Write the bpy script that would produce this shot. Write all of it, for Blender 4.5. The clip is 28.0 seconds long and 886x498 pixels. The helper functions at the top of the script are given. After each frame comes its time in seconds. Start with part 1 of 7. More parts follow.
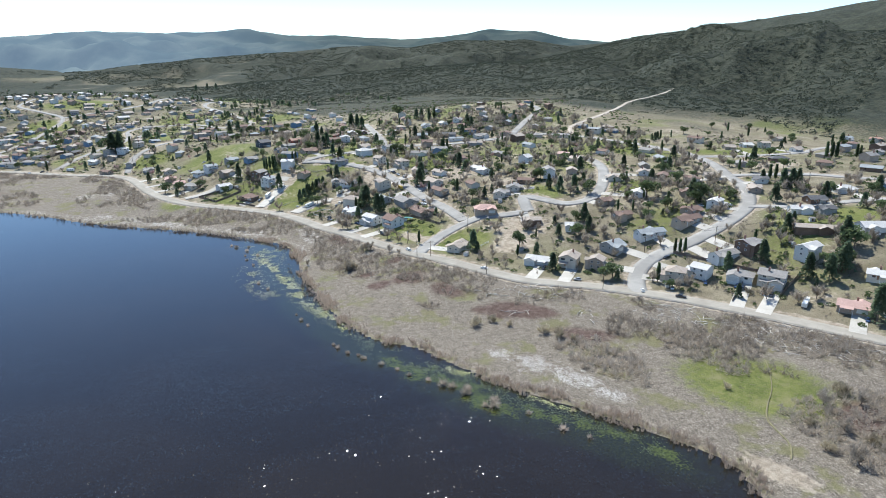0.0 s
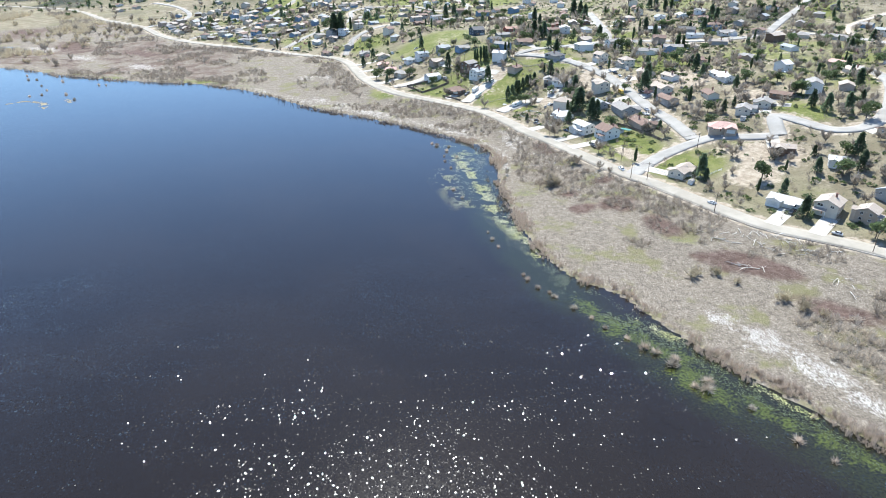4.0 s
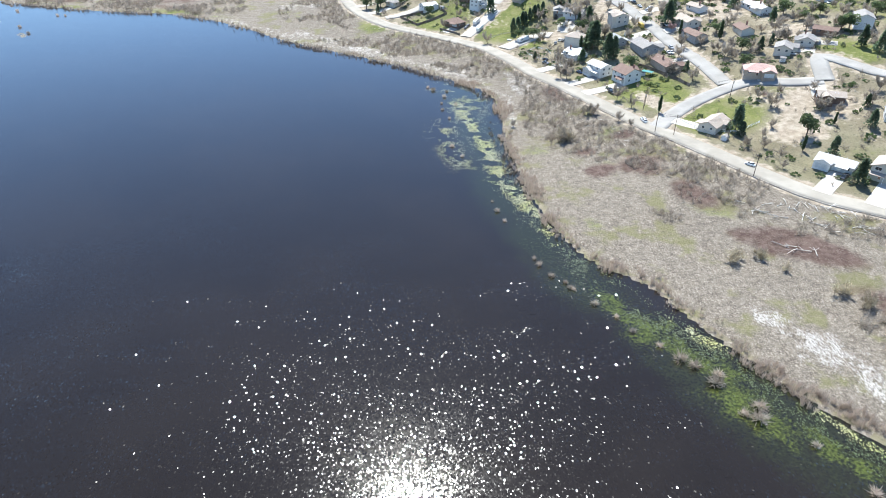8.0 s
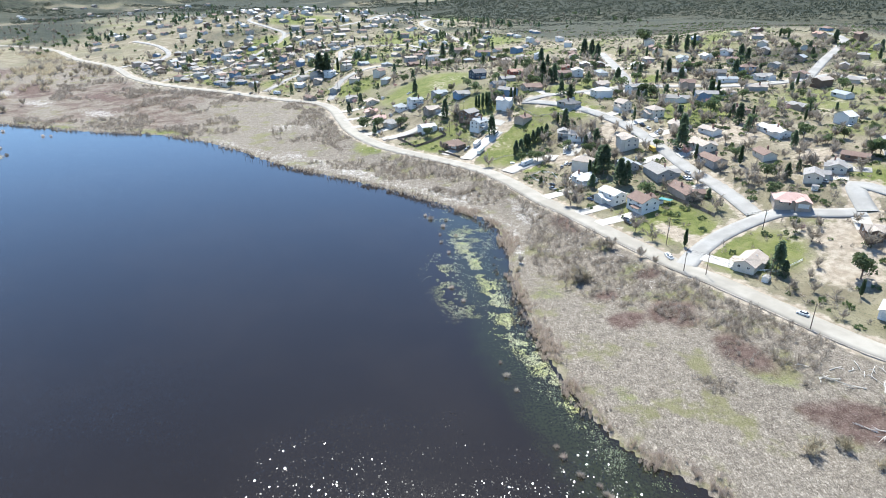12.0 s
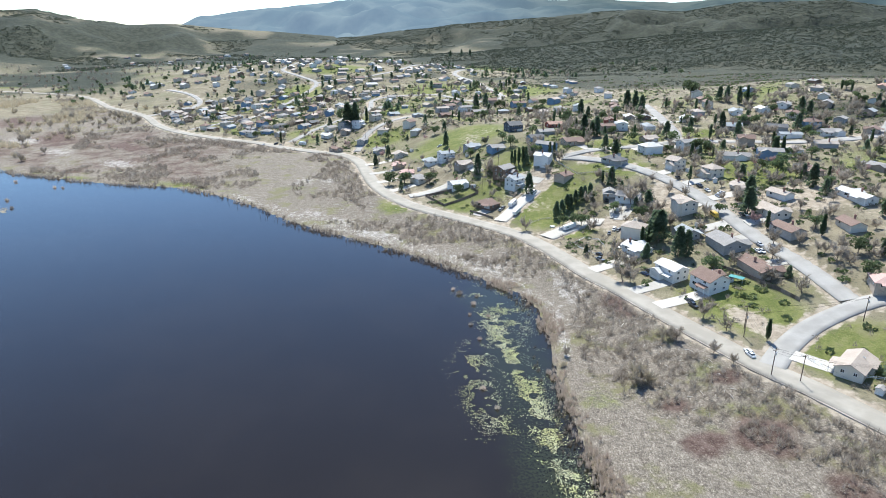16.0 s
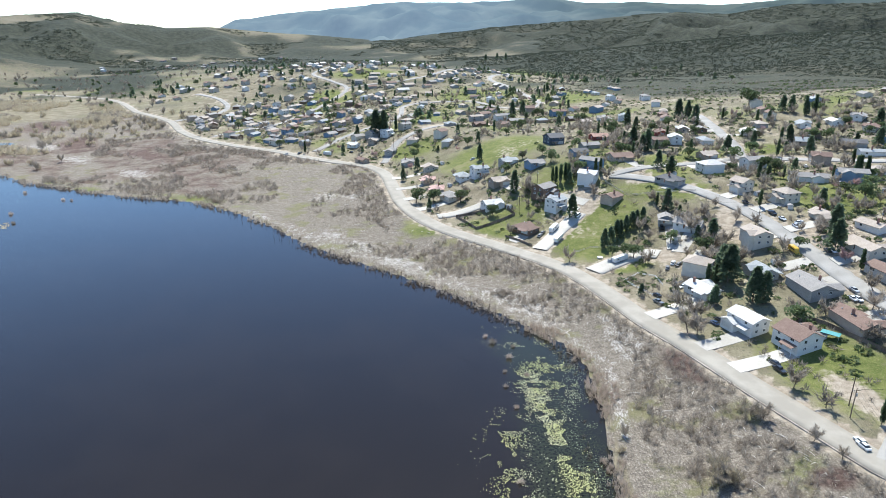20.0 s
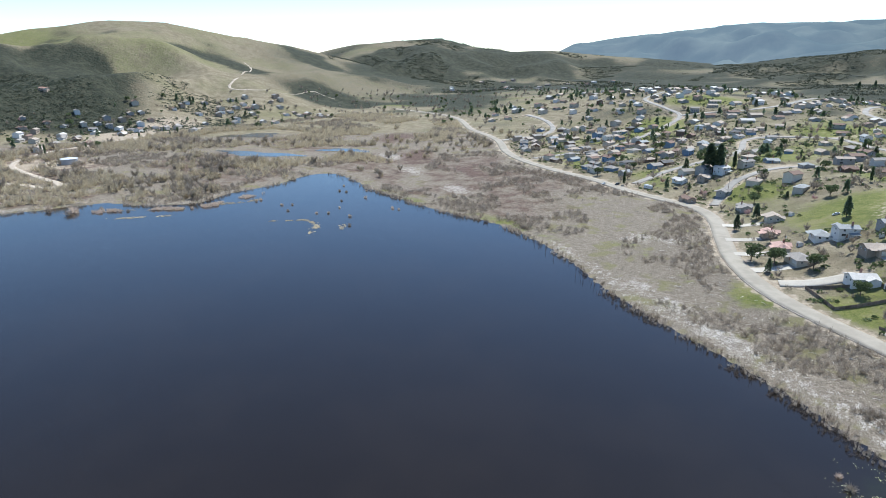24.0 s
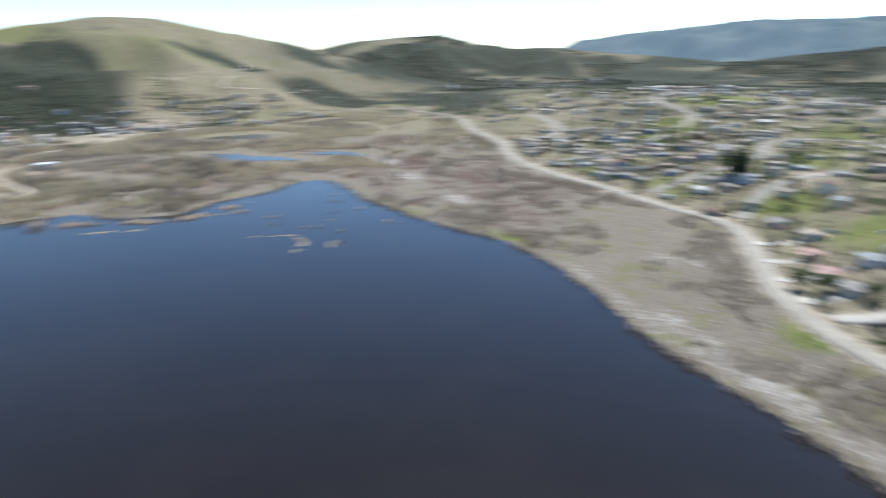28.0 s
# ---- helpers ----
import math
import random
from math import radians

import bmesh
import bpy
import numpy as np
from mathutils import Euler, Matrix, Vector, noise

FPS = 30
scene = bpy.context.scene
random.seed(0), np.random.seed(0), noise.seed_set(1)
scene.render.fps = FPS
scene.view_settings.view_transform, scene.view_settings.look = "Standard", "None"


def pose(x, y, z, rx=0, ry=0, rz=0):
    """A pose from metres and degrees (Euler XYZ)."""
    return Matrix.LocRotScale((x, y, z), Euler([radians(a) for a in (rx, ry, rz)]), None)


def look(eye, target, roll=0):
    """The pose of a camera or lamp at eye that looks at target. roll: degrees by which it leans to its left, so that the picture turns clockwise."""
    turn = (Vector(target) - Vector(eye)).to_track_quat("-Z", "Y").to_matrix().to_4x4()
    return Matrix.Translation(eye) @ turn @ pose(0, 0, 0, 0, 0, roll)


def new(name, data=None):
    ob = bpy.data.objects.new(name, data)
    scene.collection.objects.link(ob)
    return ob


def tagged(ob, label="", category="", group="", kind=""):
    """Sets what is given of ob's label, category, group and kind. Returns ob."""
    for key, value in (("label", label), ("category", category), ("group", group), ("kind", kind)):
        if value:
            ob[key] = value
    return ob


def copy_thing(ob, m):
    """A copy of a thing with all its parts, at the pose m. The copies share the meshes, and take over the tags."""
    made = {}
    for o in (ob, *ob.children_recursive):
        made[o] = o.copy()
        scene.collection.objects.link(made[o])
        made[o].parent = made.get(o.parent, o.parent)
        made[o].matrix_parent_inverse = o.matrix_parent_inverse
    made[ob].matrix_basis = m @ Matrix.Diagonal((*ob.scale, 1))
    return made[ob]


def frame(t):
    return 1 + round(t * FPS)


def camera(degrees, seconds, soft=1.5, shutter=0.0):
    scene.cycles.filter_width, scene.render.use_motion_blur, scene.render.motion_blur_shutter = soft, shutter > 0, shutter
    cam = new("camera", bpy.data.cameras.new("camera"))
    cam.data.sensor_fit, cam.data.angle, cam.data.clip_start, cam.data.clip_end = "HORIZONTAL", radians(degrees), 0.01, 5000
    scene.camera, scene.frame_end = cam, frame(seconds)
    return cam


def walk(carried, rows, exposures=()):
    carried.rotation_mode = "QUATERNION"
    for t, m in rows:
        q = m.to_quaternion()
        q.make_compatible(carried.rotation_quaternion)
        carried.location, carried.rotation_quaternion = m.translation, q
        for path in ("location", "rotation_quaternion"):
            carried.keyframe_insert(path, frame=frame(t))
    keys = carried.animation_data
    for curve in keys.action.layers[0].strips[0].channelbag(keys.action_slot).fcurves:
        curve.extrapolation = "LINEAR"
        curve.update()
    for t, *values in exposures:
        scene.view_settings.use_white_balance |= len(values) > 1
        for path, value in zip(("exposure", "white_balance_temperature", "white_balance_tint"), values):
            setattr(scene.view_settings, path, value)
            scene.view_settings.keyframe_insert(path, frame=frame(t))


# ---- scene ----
cam = camera(70.71, 28.0, 0.5, 0.2)
PATH = [
    (0, -15.56, -187.45, 126.89, 73.227, -22.059),
    (0.5, -13.67, -182.83, 126.95, 73.207, -22.058),
    (1, -11.95, -178.18, 127.00, 73.194, -22.087),
    (1.5, -10.67, -173.52, 127.04, 73.200, -20.142),
    (2, -9.69, -169.05, 127.04, 71.866, -10.134),
    (2.5, -8.85, -164.52, 127.05, 69.324, -4.815),
    (3, -8.48, -159.90, 127.05, 66.765, -3.030),
    (3.5, -8.30, -154.95, 127.10, 63.479, -2.808),
    (4, -8.23, -149.71, 127.15, 63.428, -2.866),
    (4.5, -8.06, -144.50, 127.11, 61.120, -2.901),
    (6.5, -6.78, -122.30, 125.52, 56.798, -3.052),
    (7, -6.37, -116.92, 125.43, 56.831, -3.039),
    (7.5, -6.03, -111.36, 125.39, 56.865, -3.057),
    (8, -5.63, -105.66, 125.34, 56.889, -3.063),
    (8.5, -5.23, -99.90, 125.20, 56.927, -3.073),
    (9, -4.84, -94.11, 124.89, 56.966, -3.070),
    (9.5, -4.43, -88.28, 124.44, 56.954, -3.084),
    (10, -4.02, -82.35, 123.90, 56.917, -3.087),
    (10.5, -3.57, -76.38, 123.34, 58.804, -3.049),
    (11, -3.08, -70.62, 122.83, 61.624, -3.011),
    (11.5, -2.71, -64.86, 122.40, 64.081, -3.040),
    (12, -2.48, -59.00, 122.02, 66.395, -3.073),
    (12.5, -2.38, -53.08, 121.64, 68.567, -3.138),
    (14.5, -0.57, -29.01, 119.15, 70.586, -3.182),
    (15, -0.41, -23.32, 119.11, 70.572, -2.037),
    (15.5, -0.24, -17.65, 119.11, 70.558, -0.118),
    (16, -0.25, -11.80, 119.11, 70.535, -0.089),
    (16.5, -0.21, -5.90, 119.06, 70.508, -0.042),
    (17, -0.00, 0.00, 119.00, 70.496, -0.000),
    (17.5, 0.18, 5.79, 118.93, 70.480, 0.084),
    (18, 0.21, 11.53, 118.88, 70.473, 0.318),
    (18.5, 0.13, 17.26, 118.85, 70.464, 1.043),
    (19, 0.03, 22.93, 118.85, 70.449, 1.903),
    (19.5, -0.06, 28.46, 118.91, 70.743, 2.438),
    (20, -0.24, 34.00, 119.01, 70.801, 2.986),
    (20.5, -0.38, 39.69, 119.11, 71.612, 3.415),
    (21, -0.81, 45.26, 119.14, 72.773, 3.773),
    (21.5, -1.89, 50.49, 119.11, 72.795, 12.730),
    (22, -3.01, 55.13, 119.06, 72.838, 22.141),
    (22.5, -4.60, 59.56, 118.98, 72.892, 28.527),
    (24.5, -15.40, 76.64, 119.06, 72.721, 31.765),
    (25, -18.54, 81.69, 119.05, 72.674, 31.764),
    (25.5, -21.62, 86.81, 119.04, 72.611, 31.763),
    (26, -24.73, 92.03, 119.06, 72.574, 31.761),
    (26.5, -27.92, 97.24, 119.13, 72.545, 31.762),
    (27, -31.10, 102.43, 119.26, 72.518, 31.754),
    (27.5, -34.24, 107.46, 119.46, 72.503, 31.770),
    (27.9, -36.86, 111.53, 119.68, 72.481, 31.765),
    (27.9667, -37.08, 111.93, 119.68, 72.481, 36.165),
    (28, -37.18, 112.13, 119.68, 72.481, 31.765),
]
walk(cam, [(t, pose(x, y, z, rx, 0, rz)) for t, x, y, z, rx, rz in PATH], [(0.0, 0.66, 5800, 6), (1.5, 0.64, 5800, 6), (3.5, 1.18, 5800, 6), (10.0, 1.20, 5800, 6), (12.5, 1.16, 5800, 6), (14.5, 0.98, 5800, 6), (20.2, 0.90, 5800, 6), (21.0, 0.72, 5800, 6), (22.0, 0.62, 5800, 6), (28.0, 0.62, 5800, 6)])

# ---- light, in numbers ----
SUN_EL, SUN_AZ, SUN_POWER, SKY_POWER = 56.0, -1.8, 4.9, 0.125
WATER_BUMP, FAR_HAZE_GLOW = 0.10, 0.26

# ---- plan of the valley ----
SHORE = [(135, -260), (133, -140), (134, -76), (138, -62), (129, -40), (113, -16), (97, 8), (88, 25), (80, 40), (72, 59), (56, 76), (47, 103), (42, 140),
         (41, 190), (43, 232), (36, 260), (15, 283), (-13, 312), (-58, 346), (-99, 378), (-138, 419), (-175, 449), (-212, 470),
         (-276, 485), (-337, 508), (-371, 522), (-411, 547), (-448, 562), (-468, 541), (-458, 490), (-465, 441), (-456, 400),
         (-485, 370), (-520, 360), (-533, 338), (-550, 299), (-610, 180), (-700, 0), (-760, -300), (-500, -700), (0, -700)]
MAIN_ROAD = [(330, -120), (268, -22), (249, 11), (220, 54), (188, 88), (162, 107), (150, 123), (137, 147), (124, 171), (115, 184), (106, 203), (97, 222), (88, 243), (81, 258),
             (72, 275), (64, 297), (48, 332), (23, 359), (0, 380), (-20, 400), (-38, 428), (-54, 467), (-67, 518), (-78, 556), (-97, 583), (-124, 598), (-160, 619),
             (-192, 645), (-215, 659), (-255, 682), (-303, 717), (-335, 750), (-365, 790), (-405, 855), (-460, 915), (-510, 962), (-565, 1038), (-636, 1122), (-720, 1172), (-850, 1220)]


def spread(points, steps):
    """A smooth line through the points, as an array."""
    p = np.array([points[0], *points, points[-1]], float)
    out = []
    for i in range(1, len(p) - 2):
        a, b, c, d = p[i - 1], p[i], p[i + 1], p[i + 2]
        for s in np.arange(steps) / steps:
            out.append(0.5 * (2 * b + (c - a) * s + (2 * a - 5 * b + 4 * c - d) * s * s + (3 * b - a - 3 * c + d) * s ** 3))
    out.append(p[-2])
    return np.array(out)


def line_distance(x, y, line):
    """The distance to a line of points, and the side: positive to its right."""
    if np.size(x) <= 400:
        px, py = np.reshape(x, (-1, 1)), np.reshape(y, (-1, 1))
        a, d = line[:-1], np.diff(line, axis=0)
        s = np.clip(((px - a[:, 0]) * d[:, 0] + (py - a[:, 1]) * d[:, 1]) / (d ** 2).sum(1), 0, 1)
        dist = np.hypot(px - a[:, 0] - s * d[:, 0], py - a[:, 1] - s * d[:, 1])
        k = dist.argmin(1)
        cross = (px[:, 0] - a[k, 0]) * d[k, 1] - (py[:, 0] - a[k, 1]) * d[k, 0]
        return dist.min(1).reshape(np.shape(x)), np.sign(cross).reshape(np.shape(x))
    best, side = np.full(np.shape(x), 1e9), np.zeros(np.shape(x))
    for a, b in zip(line[:-1], line[1:]):
        d = b - a
        s = np.clip(((x - a[0]) * d[0] + (y - a[1]) * d[1]) / (d @ d), 0, 1)
        dist = np.hypot(x - a[0] - s * d[0], y - a[1] - s * d[1])
        cross = (x - a[0]) * d[1] - (y - a[1]) * d[0]
        near = dist < best
        best, side = np.where(near, dist, best), np.where(near, np.sign(cross), side)
    return best, side


SHORE_LINE = spread(SHORE + SHORE[:1], 3)
ROAD_LINE = spread(MAIN_ROAD, 2)


def step(a, b, v):
    s = np.clip((v - a) / (b - a), 0, 1)
    return s * s * (3 - 2 * s)


def shore_distance(x, y):
    """Metres from the water's edge, positive on land."""
    x, y = np.asarray(x, float), np.asarray(y, float)
    d, _ = line_distance(x, y, SHORE_LINE)
    inside = np.zeros(x.shape, bool)
    if x.size <= 400:
        ax, ay, bx, by = SHORE_LINE[:-1, 0], SHORE_LINE[:-1, 1], SHORE_LINE[1:, 0], SHORE_LINE[1:, 1]
        px, py = x.reshape(-1, 1), y.reshape(-1, 1)
        hit = ((ay > py) != (by > py)) & (px < (bx - ax) * (py - ay) / (by - ay + 1e-9) + ax)
        return np.where(hit.sum(1) % 2 == 1, -1, 1).reshape(x.shape) * d
    for (ax, ay), (bx, by) in zip(SHORE_LINE[:-1], SHORE_LINE[1:]):
        hit = ((ay > y) != (by > y)) & (x < (bx - ax) * (y - ay) / (by - ay + 1e-9) + ax)
        inside ^= hit
    return np.where(inside, -d, d)


def road_distance(x, y):
    """Metres from the shore road, positive on the town's side."""
    d, side = line_distance(np.asarray(x, float), np.asarray(y, float), ROAD_LINE)
    return d * side


# knolls of the town: x, y, radius, height
KNOLLS = [(100, 420, 120, 6.4), (60, 560, 120, 7.9), (-80, 700, 120, 11.1), (180, 480, 120, 1.7), (260, 620, 120, 6.4), (230, 380, 120, 6.8), (300, 60, 120, 7.5), (380, 140, 120, 3.5), (510, 230, 120, 6.0), (440, 640, 120, 24.4), (310, 260, 120, 10.1), (-60, 500, 120, 13.9), (-90, 1310, 230, 11.7), (-260, 1330, 230, 28.4), (-370, 1170, 230, 2.2), (50, 1500, 230, -5.3), (-300, 870, 230, -2.9), (250, 900, 230, 16.3), (50, 850, 230, -3.9), (-150, 1000, 230, -8.6), (600, 450, 120, 14.5), (600, 50, 120, 17.6), (650, 750, 120, 21.7), (-420, 1500, 230, -8.9), (250, 1300, 230, -9.4), (0, 1800, 230, -10.8), (600, 1150, 230, 21.5), (420, -150, 120, 35.2)]
# marsh ponds: x, y, half lengths, turn
PONDS = ((-774, 745, 42, 24, 52), (-622, 616, 56, 17, 12), (-550, 697, 34, 13, 18))
OPEN_PONDS = [(px, py, pa * 1.15, pb * 1.7, turn) for px, py, pa, pb, turn in PONDS]
# ridges, by bearing from the lake: bearing, foot, crest's distance, crest's height
EAST_RIDGE = [(2, 1650, 2000, 15), (6, 1550, 2000, 28), (11, 1480, 2000, 42), (18, 1420, 2050, 68), (25, 1350, 2100, 86), (32, 1250, 2300, 100), (36, 1150, 2450, 140), (41, 950, 2550, 190), (47, 880, 2550, 228), (51, 870, 2500, 247), (55, 850, 2450, 268), (62, 820, 2400, 295), (80, 800, 2300, 310), (120, 800, 2300, 280)]
SOUTH_RIDGE = [(-24, 3200, 4500, 60), (-20, 3200, 4500, 190), (-14, 3000, 4500, 252), (-8, 2800, 4500, 300), (-4, 2800, 4500, 312), (1, 2700, 4500, 305), (6, 2600, 4450, 335), (9, 2600, 4400, 305),
               (13, 2600, 4300, 296), (19, 2600, 4200, 270), (22, 2600, 4200, 280), (27, 2600, 4200, 328), (31, 2600, 4200, 312), (34, 2700, 4200, 268), (38, 2800, 4200, 240), (43, 2900, 4200, 190), (55, 3000, 4200, 190), (120, 3000, 4200, 190)]
MID_RIDGE = [(-14, 2300, 3000, 20), (-6, 2300, 3200, 60), (2, 2300, 3300, 110), (9, 2250, 3300, 140), (16, 2200, 3300, 172), (20, 2200, 3300, 160), (24, 2250, 3300, 200), (31, 2300, 3400, 205), (34, 2400, 3400, 178), (40, 2600, 3500, 186), (70, 2800, 3500, 180)]
WEST_RIDGE = [(-130, 1000, 1900, 182), (-90, 1000, 1900, 172), (-70, 1050, 2000, 147), (-65, 1100, 2000, 157), (-61, 1150, 2050, 182), (-56, 1200, 2100, 206), (-52, 1240, 2110, 203), (-49, 1280, 2150, 182), (-46, 1320, 2220, 160),
              (-43, 1380, 2300, 143), (-41, 1450, 2350, 124), (-38, 1550, 2400, 92), (-34, 1700, 2450, 50), (-28, 1800, 2500, 14)]
NORTH_RIDGE = [(-47, 2050, 3200, 20), (-44, 2050, 3200, 90), (-42, 2000, 3200, 112), (-40, 2000, 3200, 140), (-38, 2050, 3200, 164), (-34.5, 2100, 3200, 180), (-31, 2100, 3200, 188), (-28, 2200, 3200, 148), (-25, 2300, 3300, 130),
               (-22, 2400, 3300, 136), (-18, 2500, 3400, 116), (-12, 2600, 3400, 68), (-5, 2600, 3400, 28)]


def noise2(x, y, scale, seed):
    """Smooth value noise, from -1 to 1."""
    u, v = np.asarray(x, float) / scale + seed * 17.3, np.asarray(y, float) / scale - seed * 9.1
    i, j = np.floor(u), np.floor(v)
    fu, fv = u - i, v - j
    fu, fv = fu * fu * (3 - 2 * fu), fv * fv * (3 - 2 * fv)

    def cell(a, b):
        h = np.sin(a * 127.1 + b * 311.7 + seed * 74.7) * 43758.5453
        return (h - np.floor(h)) * 2 - 1
    return (cell(i, j) * (1 - fu) + cell(i + 1, j) * fu) * (1 - fv) + (cell(i, j + 1) * (1 - fu) + cell(i + 1, j + 1) * fu) * fv


def ridge(x, y, table, seed, rough):
    x0, y0 = x + 10, y + 40
    r, th = np.hypot(x0, y0), np.degrees(np.arctan2(x0, y0))
    t = np.array(table, float)
    foot, crest, top = (np.interp(th, t[:, 0], t[:, k]) for k in (1, 2, 3))
    fade = step(t[0, 0] - 6, t[0, 0], th) * (1 - step(t[-1, 0], t[-1, 0] + 6, th))
    s = np.clip((r - foot) / (crest - foot), 0, 1)
    down = 1 - 0.45 * step(0, 900, r - crest)
    spur = 1 - np.abs(noise2(x, y, 330, seed)) * 1.3 + 0.4 * noise2(x, y, 140, seed + 1) + 0.08 * noise2(x, y, 60, seed + 2)
    shape = s ** 0.85 * (0.8 + 0.2 * s)
    bell = np.clip(4 * s * (1 - s), 0, 1)
    arc = np.radians(th) * 2000
    gully = 1 - 2 * np.abs(noise2(arc, r * 0.45, 190, seed + 3)) + 0.5 * (1 - 2 * np.abs(noise2(arc, r * 0.5, 75, seed + 4)))
    return fade * (top * shape * down + rough * top * bell * 0.07 * gully + rough * top * bell * (spur - 0.6) * 0.32 + 0.03 * top * s * noise2(x, y, 120, seed + 5))


def base_height(x, y):
    x, y = np.asarray(x, float), np.asarray(y, float)
    ds, dr = shore_distance(x, y), road_distance(x, y)
    land = np.where(ds < 0, np.maximum(-4, ds * 0.05), 0.05 + 0.5 * step(0, 25, ds) + 4.4 * np.maximum(step(20, 90, ds) * step(-130, -5, dr), step(6, 34, ds) * step(-32, -8, dr)))
    settled = step(-1100, -640, x)
    town = step(8, 120, dr) * settled
    land = land + 0.048 * np.clip(dr, 0, 60) * (1 - town) * settled
    return land, town, ds, dr


def ground(x, y):
    x, y = np.asarray(x, float), np.asarray(y, float)
    land, town, ds, dr = base_height(x, y)
    z = land + town * (22 * step(40, 420, dr) + 2.0)
    for kx, ky, kr, kh in KNOLLS:
        z = z + town * kh * np.exp(-((x - kx) ** 2 + (y - ky) ** 2) / (2 * kr * kr))
    z = z + town * 0.9 * noise2(x, y, 55, 3)
    wild = step(60, 160, ds) * (1 - step(-300, -120, dr)) * step(-4000, -3000, -np.abs(x))
    z = z + 1.5 * wild * noise2(x, y, 90, 8)
    basin = step(0.25, 0.6, patches(x, y, PONDS))
    z = z * (1 - basin) + 0.2 * basin
    hills = np.maximum(np.maximum(ridge(x, y, EAST_RIDGE, 1, 0.95), ridge(x, y, MID_RIDGE, 11, 1.2)), np.maximum(ridge(x, y, WEST_RIDGE, 7, 0.75), ridge(x, y, NORTH_RIDGE, 9, 0.9)))
    return np.maximum(z, np.where(ds > 0, 0.05, -4)) + np.maximum(hills, 0) * step(150, 500, ds)


# ---- light ----
SUN_DIR = Vector((math.sin(radians(SUN_AZ)) * math.cos(radians(SUN_EL)), math.cos(radians(SUN_AZ)) * math.cos(radians(SUN_EL)), math.sin(radians(SUN_EL))))
sun_data = bpy.data.lights.new("sun", "SUN")
sun_data.energy, sun_data.angle, sun_data.color = SUN_POWER, radians(0.53), (1.0, 0.92, 0.80)
sun = new("sun", sun_data)
sun.matrix_world = look(SUN_DIR * 900, (0, 0, 0))
world = bpy.data.worlds.new("sky")
scene.world = world
world.use_nodes = True
wn = world.node_tree.nodes
sky = wn.new("ShaderNodeTexSky")
sky.sky_type, sky.sun_disc = "NISHITA", False
sky.sun_elevation, sky.sun_rotation = radians(SUN_EL), radians(SUN_AZ)
sky.altitude, sky.air_density, sky.dust_density, sky.ozone_density = 900, 1.0, 0.1, 3.0
world.node_tree.links.new(sky.outputs[0], wn["Background"].inputs[0])
wn["Background"].inputs[1].default_value = SKY_POWER


# ---- materials ----
class Nodes:
    """A small builder of node materials."""

    def __init__(self, name, rough=0.9, metal=0.0, spec=0.3):
        self.mat = bpy.data.materials.new(name)
        self.mat.use_nodes = True
        self.tree = self.mat.node_tree
        self.bsdf = self.tree.nodes["Principled BSDF"]
        self.bsdf.inputs["Roughness"].default_value = rough
        self.bsdf.inputs["Metallic"].default_value = metal
        self.bsdf.inputs["Specular IOR Level"].default_value = spec

    def add(self, kind, **inputs):
        n = self.tree.nodes.new(kind)
        for key, value in inputs.items():
            self.put(n, key.replace("_", " "), value)
        return n

    def put(self, n, key, value):
        slot = n.inputs[int(key)] if key.isdigit() else n.inputs[key]
        if isinstance(value, bpy.types.NodeSocket):
            self.tree.links.new(value, slot)
        else:
            slot.default_value = value

    def place(self):
        return self.add("ShaderNodeTexCoord").outputs["Object"]

    def world_place(self):
        return self.add("ShaderNodeNewGeometry").outputs["Position"]

    def noise(self, scale, detail=4.0, vec=None, rough=0.6):
        n = self.add("ShaderNodeTexNoise", Scale=scale, Detail=detail, Roughness=rough)
        if vec is not None:
            self.put(n, "Vector", vec)
        return n.outputs["Fac"]

    def cells(self, scale, vec=None, out="Distance", randomness=1.0):
        n = self.add("ShaderNodeTexVoronoi", Scale=scale, Randomness=randomness)
        if vec is not None:
            self.put(n, "Vector", vec)
        return n.outputs[out]

    def range(self, value, a, b, lo=0.0, hi=1.0):
        n = self.tree.nodes.new("ShaderNodeMapRange")
        n.interpolation_type = "SMOOTHSTEP"
        for i, v in enumerate((value, a, b, lo, hi)):
            self.put(n, str(i), v)
        return n.outputs[0]

    def math(self, op, a, b=0.0):
        n = self.tree.nodes.new("ShaderNodeMath")
        n.operation = op
        self.put(n, "0", a), self.put(n, "1", b)
        return n.outputs[0]

    def mix(self, fac, a, b):
        n = self.tree.nodes.new("ShaderNodeMix")
        n.data_type = "RGBA"
        for slot, v in zip((n.inputs[0], n.inputs[6], n.inputs[7]), (fac, a, b)):
            if isinstance(v, bpy.types.NodeSocket):
                self.tree.links.new(v, slot)
            else:
                slot.default_value = v if slot is n.inputs[0] else (*v[:3], 1)
        return n.outputs[2]

    def scale_vec(self, vec, s):
        n = self.add("ShaderNodeMapping")
        self.put(n, "Vector", vec)
        n.inputs["Scale"].default_value = s
        return n.outputs[0]

    def bump(self, height, strength=0.4, distance=0.1):
        n = self.add("ShaderNodeBump", Strength=strength, Distance=distance, Height=height)
        self.put(self.bsdf, "Normal", n.outputs[0])

    def colour(self, value):
        self.put(self.bsdf, "Base Color", value if isinstance(value, bpy.types.NodeSocket) else (*value[:3], 1))
        return self.mat


